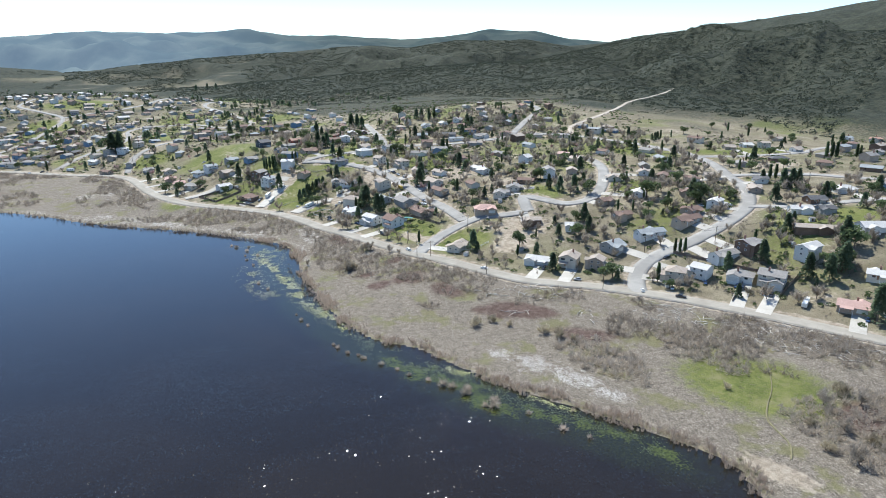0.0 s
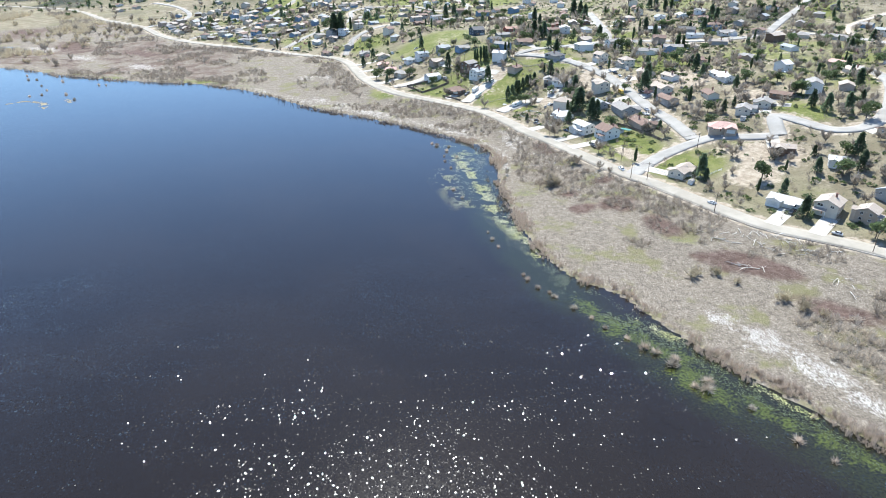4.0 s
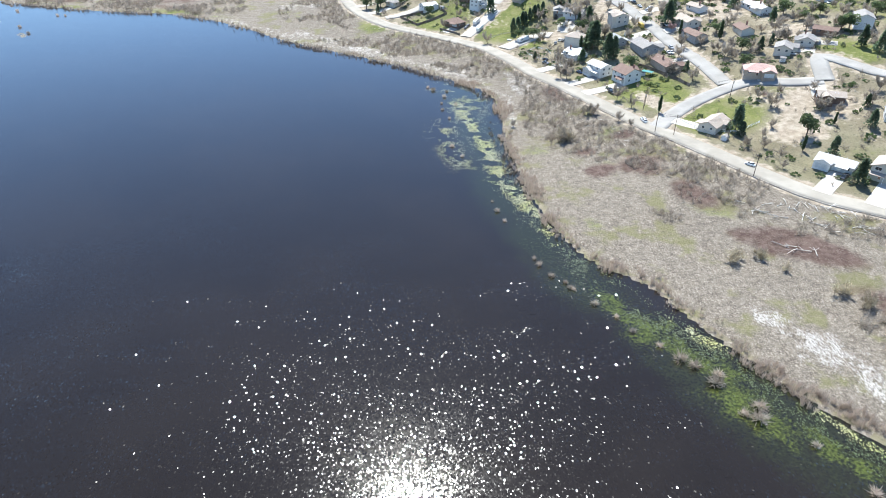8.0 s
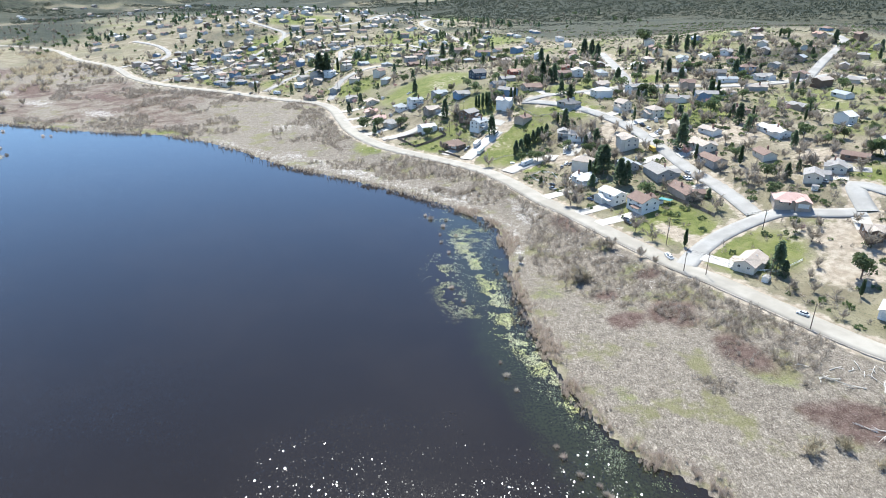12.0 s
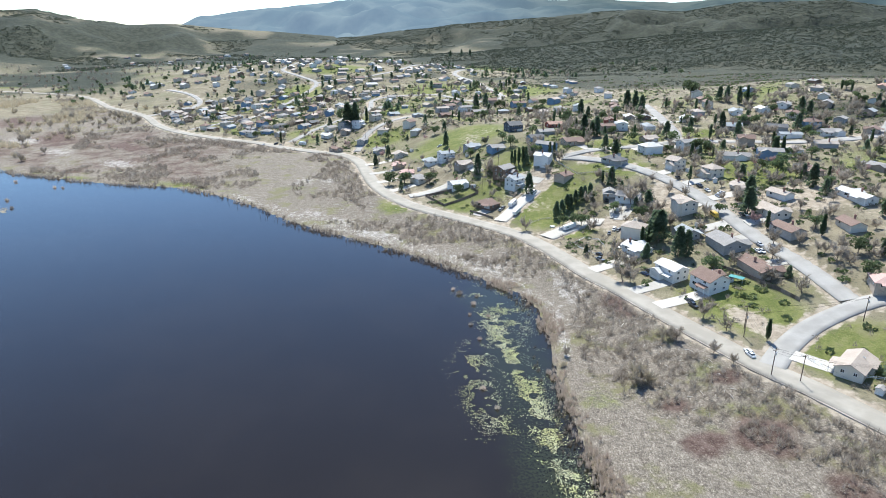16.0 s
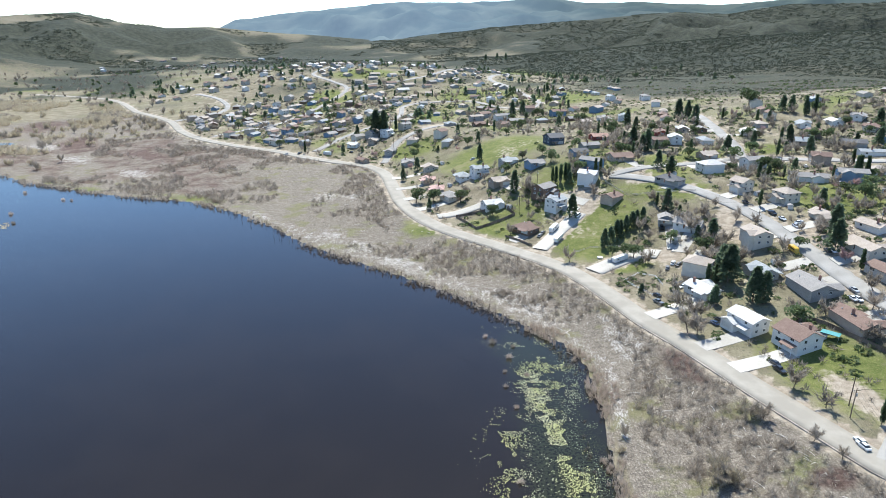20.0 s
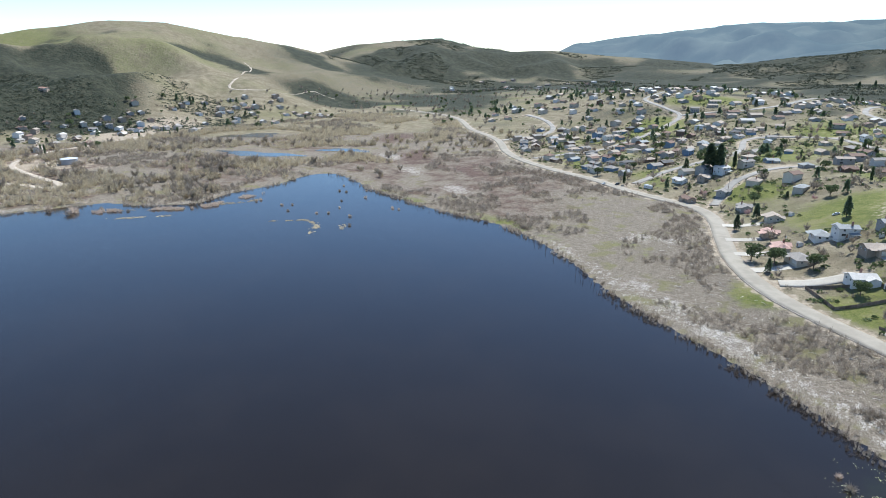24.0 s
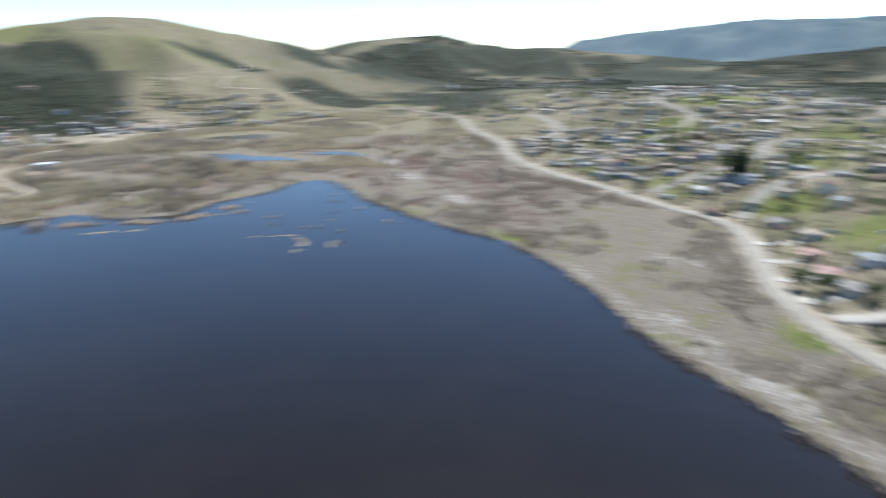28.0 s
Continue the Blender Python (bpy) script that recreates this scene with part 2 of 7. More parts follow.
def varied(name, a, b, fine=3.0, coarse=0.25, rough=0.9, bump=0.3, depth=0.05, spec=0.3, by_object=0.25, metal=0.0):
    """A surface of two tones, mottled at two scales, each object a little lighter or darker."""
    m = Nodes(name, rough, metal, spec)
    p = m.world_place()
    f, c = m.noise(fine, 5.0, p), m.noise(coarse, 3.0, p)
    fac = m.range(m.math("ADD", m.math("MULTIPLY", f, 0.6), m.math("MULTIPLY", c, 0.6)), 0.35, 0.85)
    col = m.mix(fac, a, b)
    rnd = m.add("ShaderNodeObjectInfo").outputs["Random"]
    hsv = m.add("ShaderNodeHueSaturation", Color=col, Value=m.range(rnd, 0.0, 1.0, 1 - by_object, 1 + by_object))
    if bump:
        m.bump(f, bump, depth)
    return m.colour(hsv.outputs[0])


def lapped(name, a, b, pitch, rough=0.85):
    """Boards or shingle courses: level bands that step outwards."""
    m = Nodes(name, rough)
    p = m.world_place()
    sep = m.add("ShaderNodeSeparateXYZ", Vector=p)
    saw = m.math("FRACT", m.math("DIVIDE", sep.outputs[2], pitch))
    n1, n2 = m.noise(2.2, 5.0, p), m.noise(0.35, 3.0, p)
    spots = m.cells(2.4, m.scale_vec(p, (1, 1, 1 / max(pitch * 3, 0.3))), "Color")
    grey = m.add("ShaderNodeRGBToBW", Color=spots).outputs[0]
    fac = m.math("ADD", m.math("MULTIPLY", n1, 0.4), m.math("ADD", m.math("MULTIPLY", n2, 0.45), m.math("MULTIPLY", grey, 0.25)))
    col = m.mix(m.range(fac, 0.3, 0.85), a, b)
    # dark line at each step: painted lap shade on boards, joints on brick
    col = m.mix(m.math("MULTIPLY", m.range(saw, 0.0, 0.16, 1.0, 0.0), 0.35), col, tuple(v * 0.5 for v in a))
    m.bump(m.math("ADD", saw, m.math("MULTIPLY", n1, 0.3)), 0.5, pitch * 0.25)
    return m.colour(col)


def foliage(name, a, b, c, rough=0.75, thin=0.4):
    m = Nodes(name, rough, spec=0.25)
    g = m.add("ShaderNodeNewGeometry")
    isl = g.outputs["Random Per Island"]
    col = m.mix(isl, a, b)
    col = m.mix(m.range(m.noise(0.35, 3.0, g.outputs["Position"]), 0.4, 0.7), col, c)
    rnd = m.add("ShaderNodeObjectInfo").outputs["Random"]
    hsv = m.add("ShaderNodeHueSaturation", Color=col, Value=m.range(rnd, 0.0, 1.0, 0.75, 1.25))
    glow = m.add("ShaderNodeBsdfTranslucent", Color=hsv.outputs[0])
    both = m.add("ShaderNodeMixShader", Fac=thin)
    m.tree.links.new(m.bsdf.outputs[0], both.inputs[1]), m.tree.links.new(glow.outputs[0], both.inputs[2])
    m.tree.links.new(both.outputs[0], m.tree.nodes["Material Output"].inputs[0])
    return m.colour(hsv.outputs[0])


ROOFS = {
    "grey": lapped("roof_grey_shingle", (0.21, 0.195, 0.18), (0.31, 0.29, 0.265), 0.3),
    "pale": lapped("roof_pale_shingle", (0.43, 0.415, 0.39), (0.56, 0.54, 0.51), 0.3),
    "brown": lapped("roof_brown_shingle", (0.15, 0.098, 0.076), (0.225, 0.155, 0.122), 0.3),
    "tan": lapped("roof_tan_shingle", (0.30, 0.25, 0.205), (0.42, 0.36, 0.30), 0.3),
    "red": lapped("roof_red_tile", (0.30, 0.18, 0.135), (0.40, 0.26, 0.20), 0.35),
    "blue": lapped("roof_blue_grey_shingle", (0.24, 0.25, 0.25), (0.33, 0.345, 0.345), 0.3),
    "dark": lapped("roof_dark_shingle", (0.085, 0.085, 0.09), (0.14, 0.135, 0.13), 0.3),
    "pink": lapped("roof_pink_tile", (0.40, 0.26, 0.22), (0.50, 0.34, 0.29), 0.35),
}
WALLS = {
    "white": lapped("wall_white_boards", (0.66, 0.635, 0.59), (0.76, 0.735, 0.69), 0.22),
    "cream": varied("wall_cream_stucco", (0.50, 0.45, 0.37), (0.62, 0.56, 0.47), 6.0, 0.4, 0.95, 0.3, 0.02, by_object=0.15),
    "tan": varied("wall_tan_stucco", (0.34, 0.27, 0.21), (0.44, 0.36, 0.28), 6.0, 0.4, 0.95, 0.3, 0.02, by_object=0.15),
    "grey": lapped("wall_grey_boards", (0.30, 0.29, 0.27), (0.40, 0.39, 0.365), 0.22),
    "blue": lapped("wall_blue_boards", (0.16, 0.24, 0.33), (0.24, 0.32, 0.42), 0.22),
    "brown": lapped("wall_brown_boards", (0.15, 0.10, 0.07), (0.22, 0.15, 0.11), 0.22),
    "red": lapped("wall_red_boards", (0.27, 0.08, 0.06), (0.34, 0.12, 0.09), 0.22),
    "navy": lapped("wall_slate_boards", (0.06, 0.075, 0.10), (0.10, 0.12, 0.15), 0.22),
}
M_TRIM = varied("white_trim_paint", (0.62, 0.62, 0.60), (0.75, 0.75, 0.73), 8.0, 0.5, 0.6, 0.1, 0.01)
M_DOOR = varied("painted_door", (0.20, 0.11, 0.07), (0.30, 0.18, 0.12), 6.0, 0.7, 0.55, 0.1, 0.01, by_object=0.4)
M_GARAGE = lapped("garage_door_panels", (0.55, 0.54, 0.51), (0.66, 0.65, 0.62), 0.5, 0.6)
M_BRICK = lapped("chimney_brick", (0.24, 0.13, 0.10), (0.36, 0.22, 0.17), 0.09)
M_WOOD = varied("weathered_wood", (0.13, 0.095, 0.07), (0.24, 0.19, 0.15), 4.0, 0.4, 0.9, 0.4, 0.03)
M_POST = varied("pole_wood", (0.09, 0.065, 0.05), (0.16, 0.12, 0.09), 5.0, 0.5, 0.9, 0.4, 0.03)
M_CONCRETE = varied("pale_concrete", (0.34, 0.315, 0.27), (0.46, 0.43, 0.38), 1.6, 0.12, 0.92, 0.25, 0.02, by_object=0.12)
M_METAL = varied("galvanised_metal", (0.42, 0.43, 0.44), (0.55, 0.56, 0.57), 5.0, 0.6, 0.4, 0.1, 0.01, metal=0.7)
M_TYRE = varied("tyre_rubber", (0.02, 0.02, 0.02), (0.04, 0.04, 0.04), 9.0, 1.0, 0.85, 0.2, 0.01)
glass = Nodes("window_glass", 0.05, 0.0, 0.6)
M_GLASS = glass.colour((0.025, 0.03, 0.035))
M_TRUNK = varied("bark", (0.10, 0.075, 0.055), (0.19, 0.15, 0.12), 6.0, 0.8, 0.95, 0.6, 0.06)
M_CONIFER = foliage("conifer_needles", (0.095, 0.134, 0.076), (0.183, 0.226, 0.131), (0.131, 0.168, 0.099), thin=0.55)
M_CYPRESS = foliage("cypress_needles", (0.087, 0.124, 0.064), (0.153, 0.197, 0.099), (0.102, 0.142, 0.076), thin=0.55)
M_OAK = foliage("oak_leaves", (0.084, 0.119, 0.050), (0.168, 0.203, 0.091), (0.119, 0.147, 0.077))
M_TWIG = foliage("bare_grey_twigs", (0.27, 0.23, 0.18), (0.46, 0.40, 0.325), (0.35, 0.30, 0.24), 0.95)
M_WILLOW = foliage("budding_willow_twigs", (0.35, 0.30, 0.20), (0.55, 0.48, 0.34), (0.31, 0.26, 0.19), 0.95, 0.5)
M_BLOSSOM = foliage("pink_blossom_twigs", (0.36, 0.23, 0.22), (0.48, 0.34, 0.32), (0.32, 0.24, 0.22), 0.95)
M_SCRUB = foliage("grey_brown_scrub", (0.28, 0.232, 0.18), (0.54, 0.475, 0.39), (0.22, 0.178, 0.138), 0.95, 0.45)
M_MAT = foliage("matted_grey_stems", (0.28, 0.24, 0.19), (0.43, 0.376, 0.305), (0.335, 0.283, 0.225), 0.95, 0.4)
M_REED = foliage("russet_reeds", (0.34, 0.275, 0.22), (0.64, 0.54, 0.44), (0.46, 0.37, 0.30), 0.95, 0.7)
M_DROWNED = foliage("drowned_brush_twigs", (0.09, 0.07, 0.055), (0.24, 0.195, 0.15), (0.13, 0.10, 0.08), 0.95, 0.4)
M_TRODDEN = varied("trodden_earth", (0.17, 0.155, 0.08), (0.26, 0.23, 0.13), 2.0, 0.2)
M_FLOAT = varied("floating_debris", (0.15, 0.125, 0.08), (0.25, 0.215, 0.145), 3.0, 0.3)
M_DRIFT = foliage("bleached_dead_wood", (0.46, 0.435, 0.395), (0.64, 0.605, 0.555), (0.52, 0.49, 0.445), 0.9)
M_BUSH = foliage("garden_bush_leaves", (0.069, 0.105, 0.041), (0.155, 0.189, 0.077), (0.105, 0.125, 0.063))
M_CHAP = foliage("chaparral_leaves", (0.052, 0.063, 0.044), (0.098, 0.109, 0.075), (0.070, 0.078, 0.057), thin=0.35)

# asphalt, sun-bleached, with patches and cracks
road_n = Nodes("bleached_asphalt", 0.93)
rp = road_n.world_place()
ra, rb = road_n.noise(0.09, 4.0, rp), road_n.noise(5.0, 5.0, rp)
rc = road_n.mix(road_n.range(ra, 0.35, 0.65), (0.25, 0.227, 0.186), (0.325, 0.297, 0.247))
rc = road_n.mix(road_n.range(rb, 0.3, 0.75, 0.0, 0.45), rc, (0.27, 0.245, 0.205))
road_n.bump(rb, 0.25, 0.02)
M_ROAD = road_n.colour(rc)
street_n = Nodes("grey_asphalt", 0.93)
sp = street_n.world_place()
sa, sb = street_n.noise(0.07, 4.0, sp), street_n.noise(5.0, 5.0, sp)
sc_col = street_n.mix(street_n.range(sa, 0.35, 0.65), (0.25, 0.236, 0.212), (0.33, 0.314, 0.285))
sc_col = street_n.mix(street_n.range(sb, 0.3, 0.75, 0.0, 0.4), sc_col, (0.21, 0.20, 0.185))
street_n.bump(sb, 0.25, 0.02)
M_STREET = street_n.colour(sc_col)
dirt_n = Nodes("pale_dirt", 0.97)
dp = dirt_n.world_place()
dc = dirt_n.mix(dirt_n.range(dirt_n.noise(0.2, 5.0, dp), 0.35, 0.65), (0.33, 0.28, 0.22), (0.46, 0.40, 0.33))
dirt_n.bump(dirt_n.noise(2.0, 6.0, dp), 0.5, 0.1)
M_DIRT = dirt_n.colour(dc)

# ground: cover masks laid out in the plan, broken up by growth patterns
g = Nodes("valley_ground", 0.97, spec=0.15)
gp = g.world_place()
flat = g.scale_vec(gp, (1, 1, 0.4))
ca = g.add("ShaderNodeSeparateColor", Color=g.add("ShaderNodeVertexColor").outputs[0])
ca_attr = ca.inputs[0].links[0].from_node
ca_attr.layer_name = "cover_a"
cb_attr = g.add("ShaderNodeVertexColor")
cb_attr.layer_name = "cover_b"
cb = g.add("ShaderNodeSeparateColor", Color=cb_attr.outputs[0])
n_big, n_mid, n_fine, n_tiny = g.noise(0.012, 5.0, flat), g.noise(0.06, 5.0, flat), g.noise(0.35, 6.0, flat), g.noise(1.6, 5.0, flat)
streak = g.noise(1.7, 5.0, g.scale_vec(gp, (1.3, 0.5, 1)), 0.75)
tufts = g.range(streak, 0.3, 0.62)
bushes = g.cells(0.16, flat)


def edge(mask, n, soft=0.18):
    """A mask with a ragged edge."""
    return g.range(g.math("ADD", mask, g.math("MULTIPLY", g.math("SUBTRACT", n, 0.5), 1.1)), 0.5 - soft, 0.5 + soft)


mix_n = g.math("ADD", g.math("MULTIPLY", n_mid, 0.5), g.math("MULTIPLY", n_fine, 0.5))
# wind-laid stems: thin crooked ridges with dark gaps between them
laid = g.noise(0.9, 5.0, g.scale_vec(gp, (1.2, 0.6, 1)), 0.7)
gaps = g.range(g.math("ABSOLUTE", g.math("SUBTRACT", laid, 0.5)), 0.0, 0.09, 1.0, 0.0)
speck = g.cells(0.55, flat)
col = g.mix(g.range(n_mid, 0.35, 0.68), (0.175, 0.148, 0.098), (0.275, 0.237, 0.165))
col = g.mix(g.range(n_big, 0.45, 0.65, 0.0, 0.4), col, (0.165, 0.165, 0.08))
col = g.mix(g.range(tufts, 0.0, 0.6, 0.55, 0.0), col, (0.095, 0.087, 0.058))
col = g.mix(g.range(speck, 0.16, 0.36, 0.5, 0.0), col, (0.085, 0.085, 0.056))
# marsh: matted dead stems, ash grey to straw
marsh = g.mix(g.range(n_fine, 0.33, 0.68), (0.132, 0.110, 0.085), (0.275, 0.238, 0.188))
marsh = g.mix(g.range(n_tiny, 0.42, 0.66, 0.0, 0.8), marsh, (0.38, 0.333, 0.268))
marsh = g.mix(g.range(tufts, 0.0, 0.7, 0.7, 0.0), marsh, (0.105, 0.086, 0.066))
marsh = g.mix(g.math("MULTIPLY", gaps, 0.5), marsh, (0.085, 0.07, 0.055))
marsh = g.mix(g.range(n_mid, 0.52, 0.64, 0.0, 0.75), marsh, (0.165, 0.155, 0.07))
col = g.mix(edge(cb.outputs[2], n_mid), col, marsh)
grass = g.mix(g.range(mix_n, 0.36, 0.64), (0.092, 0.114, 0.027), (0.172, 0.182, 0.057))
grass = g.mix(g.range(n_tiny, 0.45, 0.75, 0.0, 0.55), grass, (0.245, 0.22, 0.105))
grass = g.mix(g.range(n_mid, 0.55, 0.7, 0.0, 0.5), grass, (0.235, 0.20, 0.12))
col = g.mix(edge(ca.outputs[0], g.math("ADD", g.math("MULTIPLY", n_fine, 0.6), g.math("MULTIPLY", n_mid, 0.4)), 0.22), col, grass)
dirt = g.mix(g.range(n_fine, 0.35, 0.7), (0.28, 0.23, 0.17), (0.42, 0.36, 0.28))
col = g.mix(edge(ca.outputs[1], n_fine), col, dirt)
maroon = g.mix(g.range(n_fine, 0.35, 0.7), (0.078, 0.050, 0.040), (0.145, 0.102, 0.083))
maroon = g.mix(g.range(n_tiny, 0.5, 0.7, 0.0, 0.6), maroon, (0.23, 0.185, 0.15))
col = g.mix(edge(cb.outputs[1], n_mid), col, maroon)
# salt crust: small ragged white patches between the stems
crust = g.math("ADD", g.math("MULTIPLY", g.noise(0.30, 6.0, g.scale_vec(gp, (1.0, 0.7, 1)), 0.72), 0.6), g.math("MULTIPLY", streak, 0.4))
salt = g.mix(g.range(streak, 0.40, 0.56), (0.14, 0.12, 0.098), (0.47, 0.44, 0.395))
col = g.mix(g.range(g.math("ADD", cb.outputs[0], g.math("MULTIPLY", g.math("SUBTRACT", crust, 0.5), 2.6)), 0.40, 0.72), col, salt)
# chaparral: rounded bushes over soil, both darkened to hold the bushes' self-shade
crown = g.range(g.math("ADD", bushes, g.math("MULTIPLY", g.math("SUBTRACT", n_fine, 0.5), 0.5)), 0.28, 0.62, 1.0, 0.0)
leaf = g.mix(g.range(n_mid, 0.3, 0.7), (0.022, 0.029, 0.020), (0.040, 0.047, 0.032))
chap = g.mix(g.math("MULTIPLY", crown, 0.8), g.mix(g.range(n_mid, 0.4, 0.62), (0.033, 0.037, 0.025), (0.056, 0.058, 0.039)), leaf)
col = g.mix(edge(ca.outputs[2], mix_n, 0.2), col, chap)
hump = g.math("MULTIPLY", g.math("MULTIPLY", crown, ca.outputs[2]), 1.1)
g.bump(g.math("ADD", hump, g.math("SUBTRACT", g.math("ADD", g.math("MULTIPLY", n_fine, 0.5), g.math("MULTIPLY", n_tiny, 0.3)), g.math("MULTIPLY", gaps, 0.15))), 0.8, 1.0)
M_GROUND = g.colour(col)

# lake: dark peaty water, small wind ripples; most facets lie nearly level, a few lean far over
def water(name, weedy=False):
    w = Nodes(name, 0.092, 0.0, 0.5)
    wp = w.world_place()
    w.bsdf.inputs["IOR"].default_value = 1.333
    streaks = w.add("ShaderNodeMapping")
    w.put(streaks, "Vector", wp)
    streaks.inputs["Rotation"].default_value = (0, 0, radians(-28))
    streaks.inputs["Scale"].default_value = (0.25, 1.0, 1.0)
    band = w.range(w.noise(0.09, 4.0, streaks.outputs[0]), 0.36, 0.64, 0.45, 1.15)
    # the breeze ruffles the open water at the lake's near end; the sheltered head lies smooth
    breeze = w.range(w.math("ADD", w.add("ShaderNodeSeparateXYZ", Vector=wp).outputs[1], w.range(w.noise(0.012, 3.0, wp), 0.3, 0.7, -30.0, 30.0)), 30.0, 130.0, 1.0, 0.22)
    sway = w.math("MULTIPLY", band, breeze)
    lean_x, lean_y = 0.0, 0.0
    for sc, flat_part, tall_part, squash in ((3.2, 0.013, 0.20, (1, 0.75, 1)), (1.3, 0.004, 0.016, (0.8, 1, 1))):
        cell = w.add("ShaderNodeSeparateColor", Color=w.cells(sc, w.scale_vec(wp, squash), "Color"))
        size = w.math("MULTIPLY", sway, w.math("ADD", flat_part, w.math("MULTIPLY", w.math("POWER", cell.outputs[2], 2.6), tall_part)))
        lean_x = w.math("ADD", lean_x, w.math("MULTIPLY", w.math("MULTIPLY", w.math("SUBTRACT", cell.outputs[0], 0.5), 2.0 * 15.0 * WATER_BUMP), size))
        lean_y = w.math("ADD", lean_y, w.math("MULTIPLY", w.math("MULTIPLY", w.math("SUBTRACT", cell.outputs[1], 0.5), 2.0 * 10.0 * WATER_BUMP), size))
    unit = w.tree.nodes.new("ShaderNodeVectorMath")
    unit.operation = "NORMALIZE"
    w.put(unit, "0", w.add("ShaderNodeCombineXYZ", X=lean_x, Y=lean_y, Z=1.0).outputs[0])
    w.put(w.bsdf, "Normal", unit.outputs[0])
    col = w.mix(w.range(w.noise(0.015, 3.0, wp), 0.4, 0.65), (0.0118, 0.0086, 0.0056), (0.0146, 0.0108, 0.0072))
    if weedy:
        bed = w.add("ShaderNodeVertexColor")
        bed.layer_name = "weed"
        thick = w.add("ShaderNodeSeparateColor", Color=bed.outputs[0])
        clumps, fine = w.noise(0.16, 5.0, wp), w.noise(1.1, 5.0, wp, 0.7)
        ragged = w.math("ADD", w.math("MULTIPLY", clumps, 0.6), w.math("MULTIPLY", fine, 0.4))
        col = w.mix(w.range(w.math("ADD", thick.outputs[1], w.math("MULTIPLY", w.math("SUBTRACT", ragged, 0.5), 1.6)), 0.1, 1.0, 0.0, 0.75), col, w.mix(w.range(fine, 0.35, 0.65), (0.012, 0.013, 0.006), (0.027, 0.030, 0.012)))
        moss = w.mix(w.range(fine, 0.36, 0.64), (0.020, 0.026, 0.006), (0.080, 0.092, 0.018))
        col = w.mix(w.range(w.math("ADD", thick.outputs[0], w.math("MULTIPLY", w.math("SUBTRACT", ragged, 0.5), 2.2)), 0.35, 0.75), col, moss)
    return w.colour(col)


M_WATER, M_SHALLOWS = water("lake_water"), water("weedy_shallows", True)

algae_n = Nodes("floating_algae", 0.7, spec=0.3)
ap = algae_n.world_place()
rnd_i = algae_n.add("ShaderNodeNewGeometry").outputs["Random Per Island"]
M_ALGAE = algae_n.colour(algae_n.mix(algae_n.range(algae_n.noise(0.08, 3.0, ap), 0.42, 0.6), algae_n.mix(rnd_i, (0.24, 0.235, 0.12), (0.38, 0.37, 0.22)), algae_n.mix(rnd_i, (0.24, 0.24, 0.075), (0.38, 0.37, 0.15))))
weed_n = Nodes("sunken_green_weed", 0.35, spec=0.4)
wv = weed_n.world_place()
rnd_w = weed_n.add("ShaderNodeNewGeometry").outputs["Random Per Island"]
M_WEED = weed_n.colour(weed_n.mix(rnd_w, (0.030, 0.038, 0.011), (0.075, 0.09, 0.024)))
# far range, blue with distance: its haze is painted as emission, weaker eastwards
far_n = Nodes("distant_range_haze_glow", 1.0, spec=0.0)
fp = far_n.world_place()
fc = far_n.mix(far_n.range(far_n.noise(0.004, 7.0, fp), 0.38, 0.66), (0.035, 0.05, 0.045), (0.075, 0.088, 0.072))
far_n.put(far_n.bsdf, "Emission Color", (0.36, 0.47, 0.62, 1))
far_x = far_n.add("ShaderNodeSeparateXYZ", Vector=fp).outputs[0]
far_n.put(far_n.bsdf, "Emission Strength", far_n.range(far_x, -300.0, 1300.0, FAR_HAZE_GLOW, 0.055))
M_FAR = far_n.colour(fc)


# ---- mesh helpers ----
def mesh_of(name, verts, faces, material, smooth=False):
    me = bpy.data.meshes.new(name)
    me.from_pydata([tuple(v) for v in verts], [], [tuple(f) for f in faces])
    me.materials.append(material)
    if smooth:
        me.polygons.foreach_set("use_smooth", [True] * len(me.polygons))
    me.update()
    return me


def fast_mesh(name, verts, tris, material, smooth=False):
    """A mesh of triangles out of arrays."""
    me = bpy.data.meshes.new(name)
    verts, tris = np.asarray(verts, np.float32), np.asarray(tris, np.int32)
    me.vertices.add(len(verts)), me.loops.add(tris.size), me.polygons.add(len(tris))
    me.vertices.foreach_set("co", verts.ravel())
    me.loops.foreach_set("vertex_index", tris.ravel())
    me.polygons.foreach_set("loop_start", np.arange(0, tris.size, 3, dtype=np.int32))
    me.materials.append(material)
    if smooth:
        me.polygons.foreach_set("use_smooth", np.ones(len(tris), bool))
    me.update(calc_edges=True)
    return me


def part(name, me, parent, label="", m=None):
    ob = new(name, me)
    ob.parent = parent
    if m is not None:
        ob.matrix_basis = m
    if label:
        tagged(ob, label)
    return ob


def box(x0, x1, y0, y1, z0, z1):
    v = [(x, y, z) for z in (z0, z1) for y in (y0, y1) for x in (x0, x1)]
    f = [(0, 2, 3, 1), (4, 5, 7, 6), (0, 1, 5, 4), (2, 6, 7, 3), (0, 4, 6, 2), (1, 3, 7, 5)]
    return v, f


def join(*pieces):
    verts, faces = [], []
    for v, f in pieces:
        n = len(verts)
        verts += list(v)
        faces += [tuple(i + n for i in q) for q in f]
    return verts, faces


